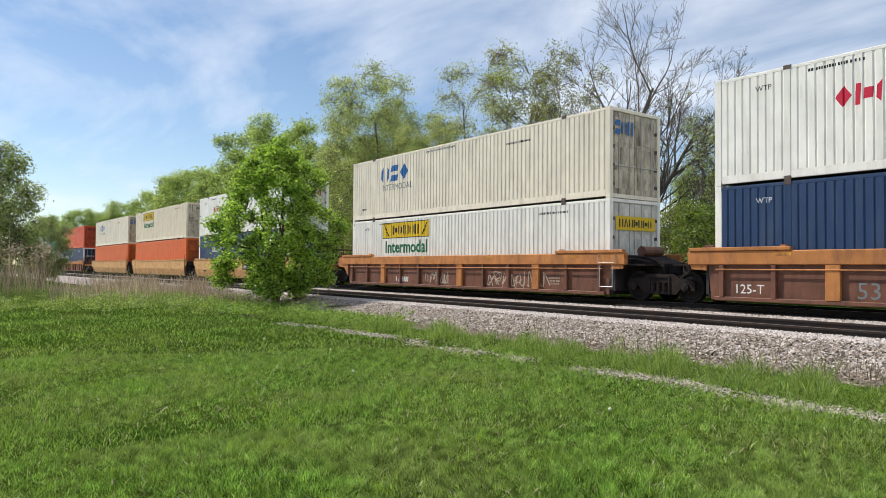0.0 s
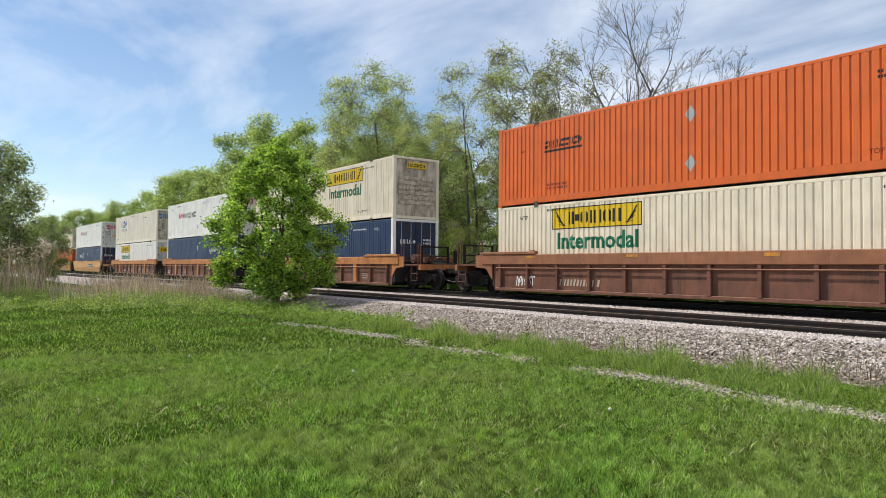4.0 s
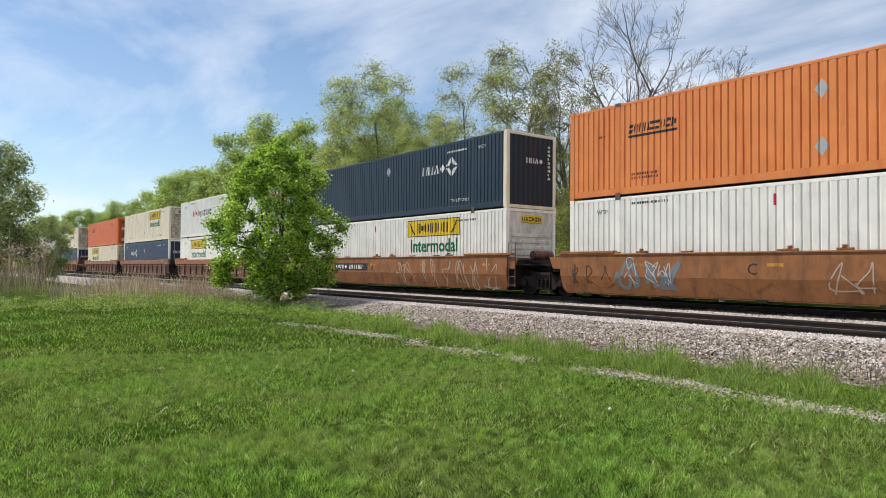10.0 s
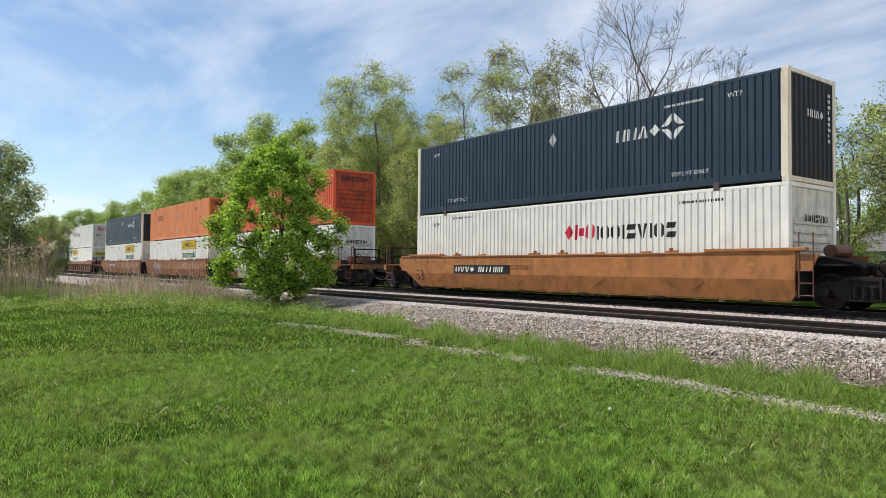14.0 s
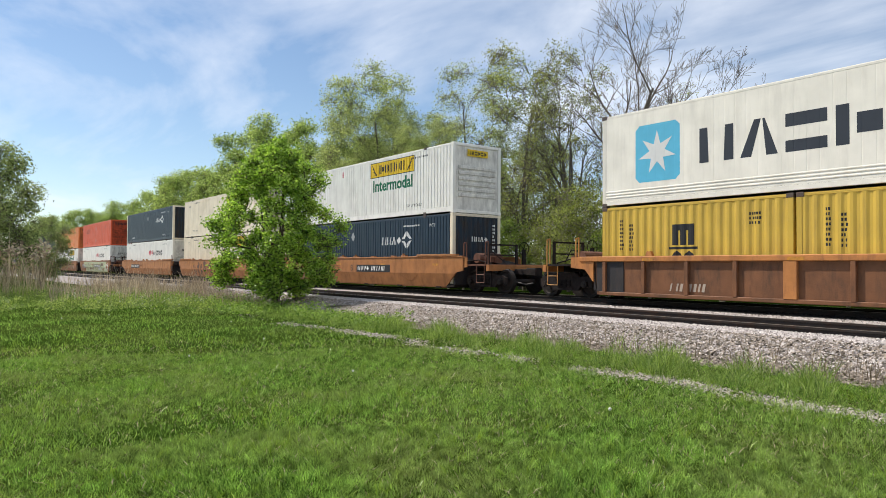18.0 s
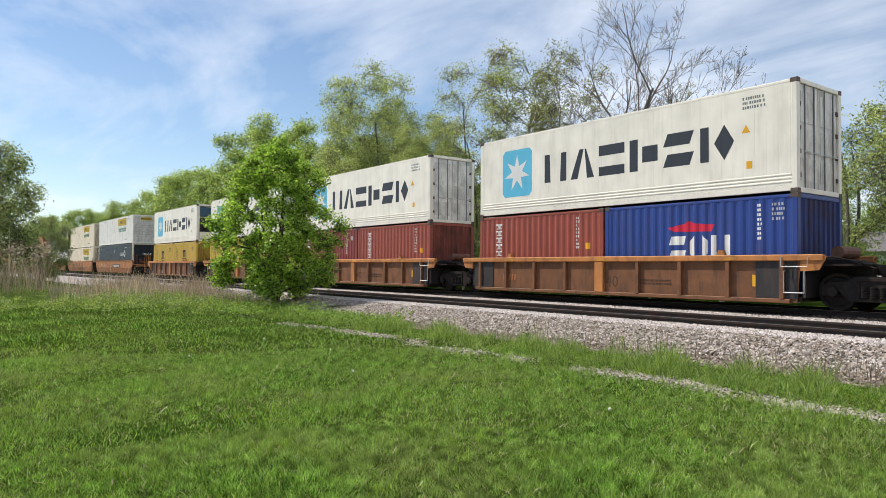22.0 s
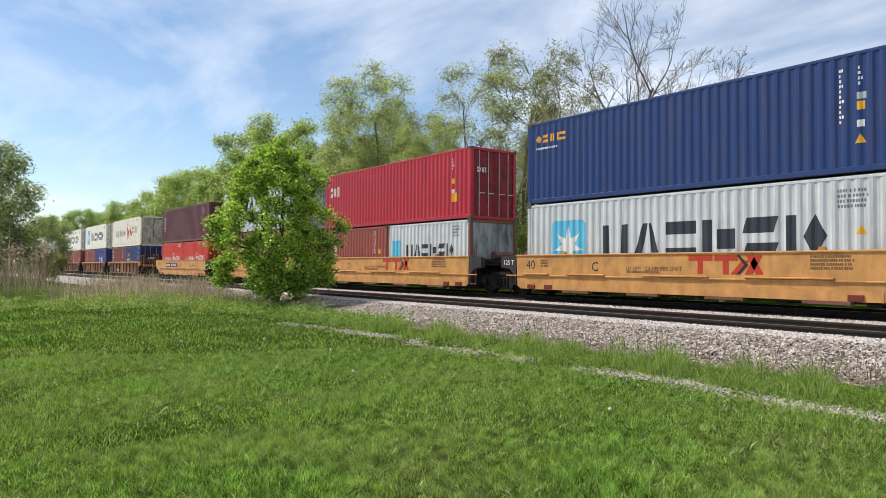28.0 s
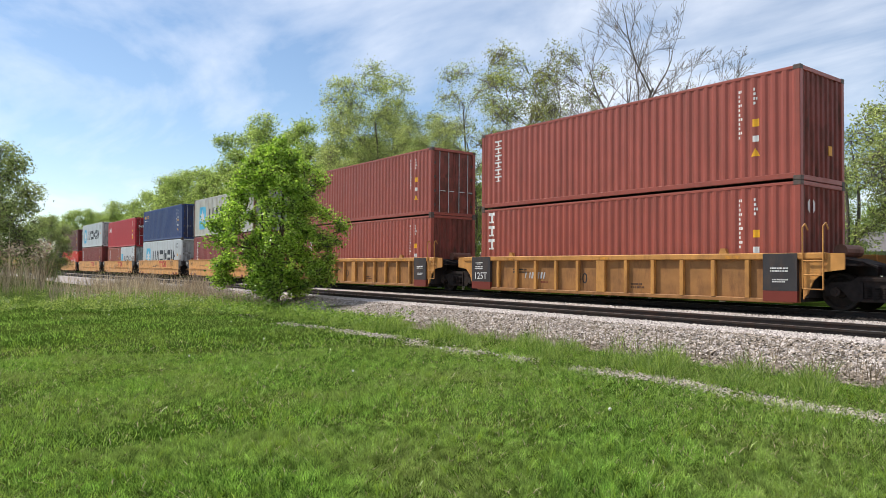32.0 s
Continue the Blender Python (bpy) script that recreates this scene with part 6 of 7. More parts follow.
def leaf_mesh(name, centres, count, spread, size, material, seed, droop=0.0, zmin=0.0, simple=False):
    """Pointed leaves scattered round the given places."""
    g = np.random.default_rng(seed)
    c = np.asarray(centres, dtype=np.float64)
    c = c[g.integers(0, len(c), count)] + g.normal(0, spread, (count, 3))
    c[:, 2] = np.maximum(c[:, 2] - droop * g.random(count), zmin + 0.1)
    a = g.random(count) * 6.283
    el = g.normal(0.0, 0.6, count)
    ax = np.stack([np.cos(a) * np.cos(el), np.sin(a) * np.cos(el), np.sin(el) - droop * 0.5], -1)
    b = g.normal(0, 1, (count, 3))
    side = np.cross(ax, b)
    side /= np.linalg.norm(side, axis=1, keepdims=True) + 1e-9
    s = (size * (0.6 + 0.8 * g.random(count)))[:, None]
    if simple:
        v = np.stack([c - ax * s * 0.55 - side * s * 0.22, c + side * s * 0.46, c + ax * s * 0.60 - side * s * 0.16], 1).reshape(-1, 3)
        return mesh_np(name, v, np.arange(3 * count).reshape(-1, 3), material)
    v = np.stack([c - ax * s * 0.5, c + side * s * 0.32, c + ax * s * 0.55, c - side * s * 0.32], 1).reshape(-1, 3)
    return mesh_np(name, v, np.arange(4 * count).reshape(-1, 4), material)


def plant(name, category, label, seed, height, stems, top, kids, leaves, spread, size, leaf_mat, bark=None, rad=0.16, lean=0.12, group="", up=0.25, angle=(25, 55), ratio=(0.5, 0.75), wander=0.16, droop=0.0, base=0.15, thin=0.0):
    w = Wood(seed)
    w.thin = thin
    for i in range(stems):
        a = 6.283 * (i + w.r.random() * 0.6) / stems
        d = Vector((math.cos(a) * lean, math.sin(a) * lean, 1)).normalized()
        q = Vector((math.cos(a) * base, math.sin(a) * base, -0.15)) if stems > 1 else Vector((0, 0, -0.15))
        w.grow(q, d, height * w.r.uniform(0.62, 0.78) if stems > 1 else height * 0.74, rad / math.sqrt(stems) * (1.25 if stems > 1 else 1), 0, top, kids, up, angle, wander, ratio)
    zs = max(q.z for q in (Vector(v) for v in w.v))
    k = height / zs
    w.v = [Vector((v.x, v.y, v.z * k)) for v in w.v]
    tips = [(p.x, p.y, p.z * k) for p, lv in w.tips]
    t = tagged(new(name), label, category, group=group)
    part("trunk", w.wood_mesh("trunk", bark or BARK), None, t)
    if leaves:
        part("crown", leaf_mesh("crown", tips, leaves, spread, size, leaf_mat, seed + 100, droop), None, t)
    return t


def lobed(name, category, label, seed, lobes, twigs, leaves, size, leaf_mat, bark=None, rad=0.2, group="", branch=6, loose=0.16, fork=0.35, stems=1):
    """A tree whose limbs carry separate crown lobes (x, y, z, half width, half height), each of branches, twigs and leaves."""
    w = Wood(seed)
    r = w.r
    hub = [Vector((0.5 * rad * i, 0.3 * rad * (i % 2), -0.15)) for i in range(stems)]
    zmin = min(l[2] - l[4] for l in lobes)
    crown = []

    def curve(a, b, sag, rads, sides, n):
        pts = []
        bend = Vector((r.gauss(0, sag), r.gauss(0, sag), r.gauss(0, sag * 0.5)))
        for i in range(n + 1):
            t = i / n
            q = a.lerp(b, t)
            q.z = a.z + (b.z - a.z) * (t ** 0.85)
            pts.append(q + bend * math.sin(math.pi * t))
        w.limb(pts, [rads[0] + (rads[1] - rads[0]) * i / n for i in range(n + 1)], sides)
        return pts

    high = max(l[2] for l in lobes)
    nodes = []
    for base in hub:
        goal = Vector((base.x * 2.5 + r.gauss(0, 0.05 * high), base.y * 2.5 + r.gauss(0, 0.05 * high), high * r.uniform(0.62, 0.8)))
        stem = curve(base, goal, 0.03 * high, (rad, rad * 0.30), 7, 8)
        nodes += [(q, rad * (1 - 0.085 * i)) for i, q in enumerate(stem) if q.z > zmin * fork]
    for x, y, z, rw, rh in sorted(lobes, key=lambda l: math.hypot(l[0], l[1]) + 0.35 * l[2]):
        c = Vector((x, y, z))
        q, thick = min(nodes, key=lambda p: (p[0] - c).length + 3.0 * max(0.0, p[0].z - c.z + 0.45 * math.hypot(p[0].x - x, p[0].y - y)))
        thick = min(thick * 0.62, rad * 0.6)
        main = curve(q, c + Vector((0, 0, rh * 0.35)), 0.10 * (c - q).length, (thick, min(0.02, rad * 0.2)), 5, 5)
        nodes += [(p, max(0.012, thick * (1 - 0.17 * i))) for i, p in enumerate(main) if i > 1]
        for k in range(branch):
            s0 = main[r.randint(2, 5)]
            d = Vector((r.gauss(0, 1), r.gauss(0, 1), r.gauss(0.15, 0.8))).normalized()
            e = c + Vector((d.x * rw, d.y * rw, d.z * rh)) * r.uniform(0.45, 0.8)
            br = curve(s0, e, 0.12, (min(0.03, rad * 0.3), min(0.012, rad * 0.14)), 3, 3)
            for j in range(twigs):
                d2 = Vector((r.gauss(0, 1), r.gauss(0, 1), r.gauss(0.25, 0.9))).normalized()
                lim = c + Vector((d2.x * rw, d2.y * rw, d2.z * rh)) * r.uniform(0.75, 1.08)
                s1 = br[r.randint(1, 3)]
                e2 = s1.lerp(lim, r.uniform(0.55, 1.0))
                tw = curve(s1, e2, 0.08, (min(0.011, rad * 0.12), 0.004), 3, 2)
                crown += [tuple(q) for q in tw[1:]] + [tuple(tw[1].lerp(tw[2], 0.5))] + [tuple(tw[2])]
    t = tagged(new(name), label, category, group=group)
    part("trunk", w.wood_mesh("trunk", bark or BARK), None, t)
    part("crown", leaf_mesh("crown", crown, leaves, loose, size, leaf_mat, seed + 100, simple=name != "bush"), None, t)
    return t


def stand(ob, x, y, turn=0.0, scale=1.0):
    ob.location, ob.rotation_euler = (x, y, 0), (0, 0, radians(turn))
    ob.scale = (scale,) * 3
    return ob


def again(ob, x, y, turn, scale):
    c = copy_thing(ob, pose(x, y, 0, 0, 0, turn))
    c.scale = (scale,) * 3
    return c


def round_lobes(seed, n, width, z0, z1, size):
    """Crown lobes spread through a rounded crown."""
    r = random.Random(seed)
    out = []
    for i in range(n):
        t = (i + 0.5) / n
        z = z0 + (z1 - z0) * t
        a = i * 2.4 + r.uniform(-0.3, 0.3)
        reach = width * math.sin(math.pi * (0.20 + 0.56 * t)) * r.uniform(0.55, 1.0)
        k = size * r.uniform(0.75, 1.25) * (1.05 - 0.15 * t)
        out.append((math.cos(a) * reach, math.sin(a) * reach, z, k, k * 0.85))
    return out


def build_trees():
    row = "trees behind the tracks"
    # leafy row
    a = lobed("tree", "tree", "broad leafy tree in fresh green spring leaf", 11, round_lobes(3, 30, 3.9, 3.4, 14.4, 1.8), 6, 26000, 0.22, LEAF_PALE, BARK_DARK, rad=0.16, group=row, loose=0.32, stems=1, fork=0.7, branch=6)
    stand(a, -107, 31, 20)
    b = lobed("tree", "tree", "dense rounded tree in dull green leaf", 12, round_lobes(5, 40, 4.7, 2.4, 16.6, 1.7), 6, 44000, 0.18, LEAF_PALE, BARK_DARK, rad=0.17, group=row, loose=0.26, stems=1, fork=0.7, branch=6)
    stand(b, -77, 31, 0)
    for x, y, r, s, o in ((-96, 30, 80, 0.97, a), (-88, 31, 140, 0.93, a), (-120, 31, 200, 0.90, a), (-137, 30, 260, 0.86, a), (-152, 33, 30, 0.8, a), (-185, 31, 70, 0.98, a), (-196, 38, 170, 1.0, a), (-210, 28, 10, 0.95, a),
                          (-68.5, 31, 100, 0.99, b), (-72, 38, 190, 0.88, b), (-61.5, 34, 290, 0.80, b), (-83, 36, 240, 0.93, b)):
        again(o, x, y, r, s)
    # tall airy trees with small leaves
    c = lobed("tree", "tree", "tall airy tree with small pale spring leaves", 23, round_lobes(8, 54, 4.6, 3.0, 18.4, 1.65), 6, 50000, 0.122, LEAF_WILLOW, BARK_DARK, rad=0.15, group=row, loose=0.20, stems=2, fork=0.6, branch=6)
    stand(c, -53.5, 32, 10)
    d = lobed("tree", "tree", "slender tree with thin yellow-green young leaves", 27, round_lobes(9, 28, 3.7, 4.2, 16.3, 1.45), 6, 14000, 0.100, LEAF_WILLOW, BARK_DARK, rad=0.13, group=row, loose=0.18, stems=2, fork=0.6)
    stand(d, -39, 32, 60)
    e = lobed("tree", "tree", "tree with yellowish opening leaves on bare limbs", 31, round_lobes(14, 26, 3.6, 4.2, 16.0, 1.45), 6, 10500, 0.100, LEAF_YELLOW, BARK_DARK, rad=0.13, group=row, loose=0.18, stems=2, fork=0.6)
    stand(e, -33.4, 32, 0)
    for x, y, r, s, o in ((-57.5, 34, 130, 0.90, c), (-43.3, 31, 250, 0.66, c), (-48.5, 33, 70, 0.74, d), (-35.8, 34, 200, 0.96, d), (-30.4, 33, 110, 0.90, e)):
        again(o, x, y, r, s)
    # nearly bare trees
    f = plant("tree", "tree", "tall bare grey tree, only a few buds out", 41, 16.0, 1, 4, (11, 7, 5, 3), 4200, 0.12, 0.09, LEAF_WILLOW, BARK_DARK, rad=0.26, thin=0.010, lean=0.10, group=row, base=0.3, up=0.35, angle=(24, 44), ratio=(0.34, 0.52), wander=0.10)
    stand(f, -30.2, 34, 30)
    g = plant("tree", "tree", "bare forked tree with fine twigs against the sky", 47, 17.8, 2, 4, (10, 7, 5, 3), 1500, 0.12, 0.07, LEAF_TAN, BARK_DARK, rad=0.29, thin=0.010, lean=0.24, group=row, base=0.3, up=0.30, angle=(26, 46), ratio=(0.34, 0.54), wander=0.11)
    stand(g, -26.6, 34, 20)
    again(g, -24.6, 38, 80, 0.66)
    again(f, -28.4, 37, 250, 0.84)
    h = lobed("tree", "tree", "twisted tree with sparse light green leaves", 53, round_lobes(21, 14, 2.7, 4.0, 10.2, 1.3), 8, 5000, 0.10, LEAF_WILLOW, BARK_DARK, rad=0.15, group=row, loose=0.14, fork=0.9)
    stand(h, -21.6, 36, 0)
    i = lobed("willow_tree", "tree", "round willow in light green leaf with dark leaning stems", 59, round_lobes(22, 26, 3.2, 3.0, 9.2, 1.25), 6, 15000, 0.11, LEAF_WILLOW, BARK_DARK, rad=0.13, group=row, loose=0.15, stems=4, fork=0.3)
    stand(i, -15.0, 35, 0)
    again(i, -10.0, 34, 140, 1.02)
    # fill behind the first row
    for x, y, r, s, o in ((-60, 39, 15, 0.85, b), (-52, 40, 95, 0.72, b), (-45.5, 39, 60, 0.62, b), (-66, 42, 222, 0.95, b), (-40, 40, 310, 0.62, c), (-33, 42, 20, 0.60, d), (-50, 36, 160, 0.80, c), (-28, 44, 77, 0.5, b), (-20, 44, 177, 0.42, b)):
        again(o, x, y, r, s)
    for k in range(13):
        again(a, -120 + k * 10 + 3 * math.sin(k * 2.1), 78 + 6 * math.sin(k * 1.7), k * 47, 0.55 + 0.08 * math.sin(k))
    # undergrowth along the fence line
    s1 = lobed("shrub", "shrub", "tangled green undergrowth shrub behind the tracks", 61, round_lobes(31, 14, 1.9, 0.9, 4.4, 0.95), 5, 9000, 0.125, LEAF_GREEN, rad=0.07, group="undergrowth shrubs", loose=0.16, stems=4, fork=0.3)
    stand(s1, -17.5, 29, 0)
    s2 = lobed("shrub", "shrub", "half-bare brushy shrub with olive leaves", 67, round_lobes(33, 13, 1.8, 1.1, 5.6, 1.0), 5, 6000, 0.115, LEAF_OLIVE, rad=0.07, group="undergrowth shrubs", loose=0.14, stems=5, fork=0.3)
    stand(s2, -25.0, 29, 0)
    s3 = lobed("shrub", "shrub", "twiggy shrub with sparse olive leaves", 69, round_lobes(35, 12, 1.7, 1.2, 6.4, 1.0), 6, 4500, 0.10, LEAF_OLIVE, rad=0.07, group="undergrowth shrubs", loose=0.14, stems=5, fork=0.3)
    stand(s3, -27.6, 30.5, 0)
    rr = random.Random(4)
    x = -19.5
    while x > -120:
        again(rr.choice((s1, s2, s2, s3)), x + rr.uniform(-0.8, 0.8), rr.uniform(27.5, 32), rr.uniform(0, 360), rr.uniform(0.60, 0.98) * (1.0 if x > -40 else 1.25))
        x -= rr.uniform(1.9, 2.8) * (1 if x > -45 else 1.7)
    for x, y, s in ((-12.5, 30, 0.55), (-21.5, 31, 0.85), (-7.5, 31, 0.6), (-19.0, 33, 0.8), (-15.5, 32, 0.5), (-10, 33, 0.5), (-23, 28, 0.7), (-5, 29, 0.7), (-20.2, 27.5, 0.55)):
        again(s1, x, y, x * 40, s)
    # trees close by on the left edge
    k = lobed("tree", "tree", "small broad tree at the edge of the reeds", 71, round_lobes(41, 22, 1.9, 1.2, 5.6, 0.85), 6, 26000, 0.085, LEAF_SHADE, BARK_DARK, rad=0.10, group="trees by the reeds", loose=0.11, stems=3, fork=0.3)
    stand(k, -35.6, 2.3, 0, 1.12)
    again(k, -43, 5.4, 120, 0.68)
    again(k, -47, 2.6, 220, 0.95)
    again(k, -41, -0.4, 20, 1.0)


def bush_lobes():
    """Crown of the bush: wide and open low down, with loose spires above."""
    r = random.Random(9)
    zs, ws = [0.5, 0.85, 1.6, 2.9, 3.4, 4.4, 5.0, 5.45], [0.9, 1.85, 2.15, 2.1, 1.9, 1.40, 0.9, 0.4]
    out = []
    for i in range(110):
        z = 0.6 + 4.75 * ((i + 0.5) / 110) ** 1.15
        a = i * 2.39996 + r.uniform(-0.35, 0.35)
        q = float(np.interp(z, zs, ws)) * math.sqrt(r.uniform(0.10, 1.0))
        k = r.uniform(0.26, 0.46)
        out.append((math.cos(a) * q, math.sin(a) * q, z + r.uniform(-0.15, 0.15), k, k * 0.85))
    return out + [(2.15, 0.2, 2.75, 0.32, 0.42), (2.0, -0.2, 2.2, 0.30, 0.3), (1.7, 0.1, 1.3, 0.4, 0.3), (1.85, -0.5, 1.7, 0.35, 0.3), (1.5, 0.5, 2.3, 0.35, 0.35), (-1.7, 0.4, 1.5, 0.38, 0.32), (-1.95, -0.2, 2.3, 0.35, 0.35), (-1.8, 0.1, 3.1, 0.34, 0.34), (-1.9, 0.0, 0.9, 0.35, 0.25), (-0.35, 0.1, 5.35, 0.22, 0.40), (0.15, -0.2, 5.6, 0.2, 0.38), (0.6, 0.2, 5.2, 0.25, 0.4), (1.45, -0.3, 4.15, 0.3, 0.4)]


def build_bush():
    t = lobed("bush", "bush", "large bright green leafy bush growing beside the ballast", 83, bush_lobes(), 5, 44000, 0.088, LEAF_BUSH, BARK_BUSH, rad=0.055, branch=5, loose=0.10, stems=4, fork=0.5)
    stand(t, -22.3, 9.75, 53)


build_trees()
build_bush()


# ---- grass ----
def blade_material(name, dark, light, patch):
    m = leafage(name, dark, light, 0.3, 0.6)
    m.node_tree.nodes["Principled BSDF"].inputs["Specular IOR Level"].default_value = 0.04
    nt = m.node_tree
    N, K = nt.nodes.new, nt.links.new
    b = nt.nodes["Principled BSDF"]
    ramp = b.inputs["Base Color"].links[0].from_node
    tc, n, mr, hsv = N("ShaderNodeTexCoord"), N("ShaderNodeTexNoise"), N("ShaderNodeMapRange"), N("ShaderNodeMix")
    n.inputs["Scale"].default_value, n.inputs["Detail"].default_value = 0.6, 5
    K(tc.outputs["Object"], n.inputs["Vector"])
    mr.inputs["From Min"].default_value, mr.inputs["From Max"].default_value = 0.42, 0.68
    K(n.outputs["Fac"], mr.inputs["Value"])
    hsv.data_type = "RGBA"
    mul = N("ShaderNodeMath")
    mul.operation = "MULTIPLY"
    mul.inputs[1].default_value = 0.75
    K(mr.outputs[0], mul.inputs[0])
    K(mul.outputs[0], hsv.inputs["Factor"])
    K(ramp.outputs[0], hsv.inputs["A"])
    hsv.inputs["B"].default_value = (*patch, 1)
    n2, m2, mx2 = N("ShaderNodeTexNoise"), N("ShaderNodeMapRange"), N("ShaderNodeHueSaturation")
    n2.inputs["Scale"].default_value, n2.inputs["Detail"].default_value = 9.0, 4
    K(tc.outputs["Object"], n2.inputs["Vector"])
    m2.inputs["From Min"].default_value, m2.inputs["From Max"].default_value = 0.32, 0.68
    m2.inputs["To Min"].default_value, m2.inputs["To Max"].default_value = 0.40, 1.62
    K(n2.outputs["Fac"], m2.inputs["Value"])
    K(m2.outputs[0], mx2.inputs["Value"])
    K(hsv.outputs["Result"], mx2.inputs["Color"])
    for link in list(ramp.outputs[0].links):
        if link.to_node.name != hsv.name:
            K(mx2.outputs[0], link.to_socket)
    return m


GRASS = blade_material("grass_blade", (0.018, 0.072, 0.010), (0.390, 0.575, 0.130), (0.265, 0.315, 0.102))
MEADOW = leafage("meadow_grass", (0.062, 0.130, 0.020), (0.390, 0.490, 0.130), 0.32)
BRIGHT = leafage("sunlit_grass_blade", (0.140, 0.280, 0.030), (0.560, 0.690, 0.180), 0.3, 0.35)
CLUMP = leafage("clump_leaf", (0.075, 0.130, 0.024), (0.450, 0.530, 0.160), 0.38)
BLOSSOM = surface("tiny_white_blossom", (0.74, 0.73, 0.66), 0.8)
TALL = leafage("tall_grass_blade", (0.080, 0.165, 0.016), (0.350, 0.460, 0.085), 0.35)
STRAW = leafage("dry_reed", (0.24, 0.175, 0.11), (0.72, 0.59, 0.42), 0.2, 0.7)
STALK = leafage("dead_stalk", (0.14, 0.10, 0.06), (0.34, 0.26, 0.16), 0.1, 0.8)
DRY = leafage("dead_stem", (0.22, 0.165, 0.115), (0.58, 0.47, 0.35), 0.2, 0.8)
WEED = leafage("weed_leaf", (0.062, 0.130, 0.018), (0.360, 0.490, 0.115), 0.38)


def blades(name, x, y, z, height, width, lean, material, label, category, seed, simple=False):
    g = np.random.default_rng(seed)
    n = len(x)
    a = g.random(n) * 6.283
    b = g.random(n) * 6.283
    h = height * (0.5 + 0.9 * g.random(n))
    ln = lean * (0.2 + 1.2 * g.random(n)) * h
    p = np.stack([x, y, z - 0.01], -1)
    w = np.stack([np.cos(b), np.sin(b), np.zeros(n)], -1) * (width * (0.6 + 0.7 * g.random(n)) * 0.5)[:, None]
    off = np.stack([np.cos(a) * ln, np.sin(a) * ln, np.zeros(n)], -1)
    mid = p + off * 0.35 + np.stack([np.zeros(n), np.zeros(n), h * 0.55], -1)
    tip = p + off + np.stack([np.zeros(n), np.zeros(n), h], -1)
    if simple:
        return tagged(new(name, mesh_np(name, np.stack([p - w * 0.9, tip, p + w * 0.9], 1).reshape(-1, 3), np.arange(3 * n).reshape(-1, 3), material)), label, category, kind="stuff")
    v = np.stack([p, mid - w, tip, mid + w], 1).reshape(-1, 3)
    me = mesh_np(name, v, np.arange(4 * n).reshape(-1, 4), material)
    return tagged(new(name, me), label, category, kind="stuff")


def wedge(n, r0, r1, power, g, half=36.5):
    """Points on the ground in front of the camera's stand."""
    r = r0 + (r1 - r0) * g.random(n) ** power
    a = YAW + radians(half) * (2 * g.random(n) - 1)
    return -np.sin(a) * r, np.cos(a) * r


def lump(x, y, k, s):
    return np.sin(x * k + s) * np.sin(y * k * 1.13 + s * 2) + np.sin(x * k * 2.3 + y * k * 1.1 + s * 3) * 0.6


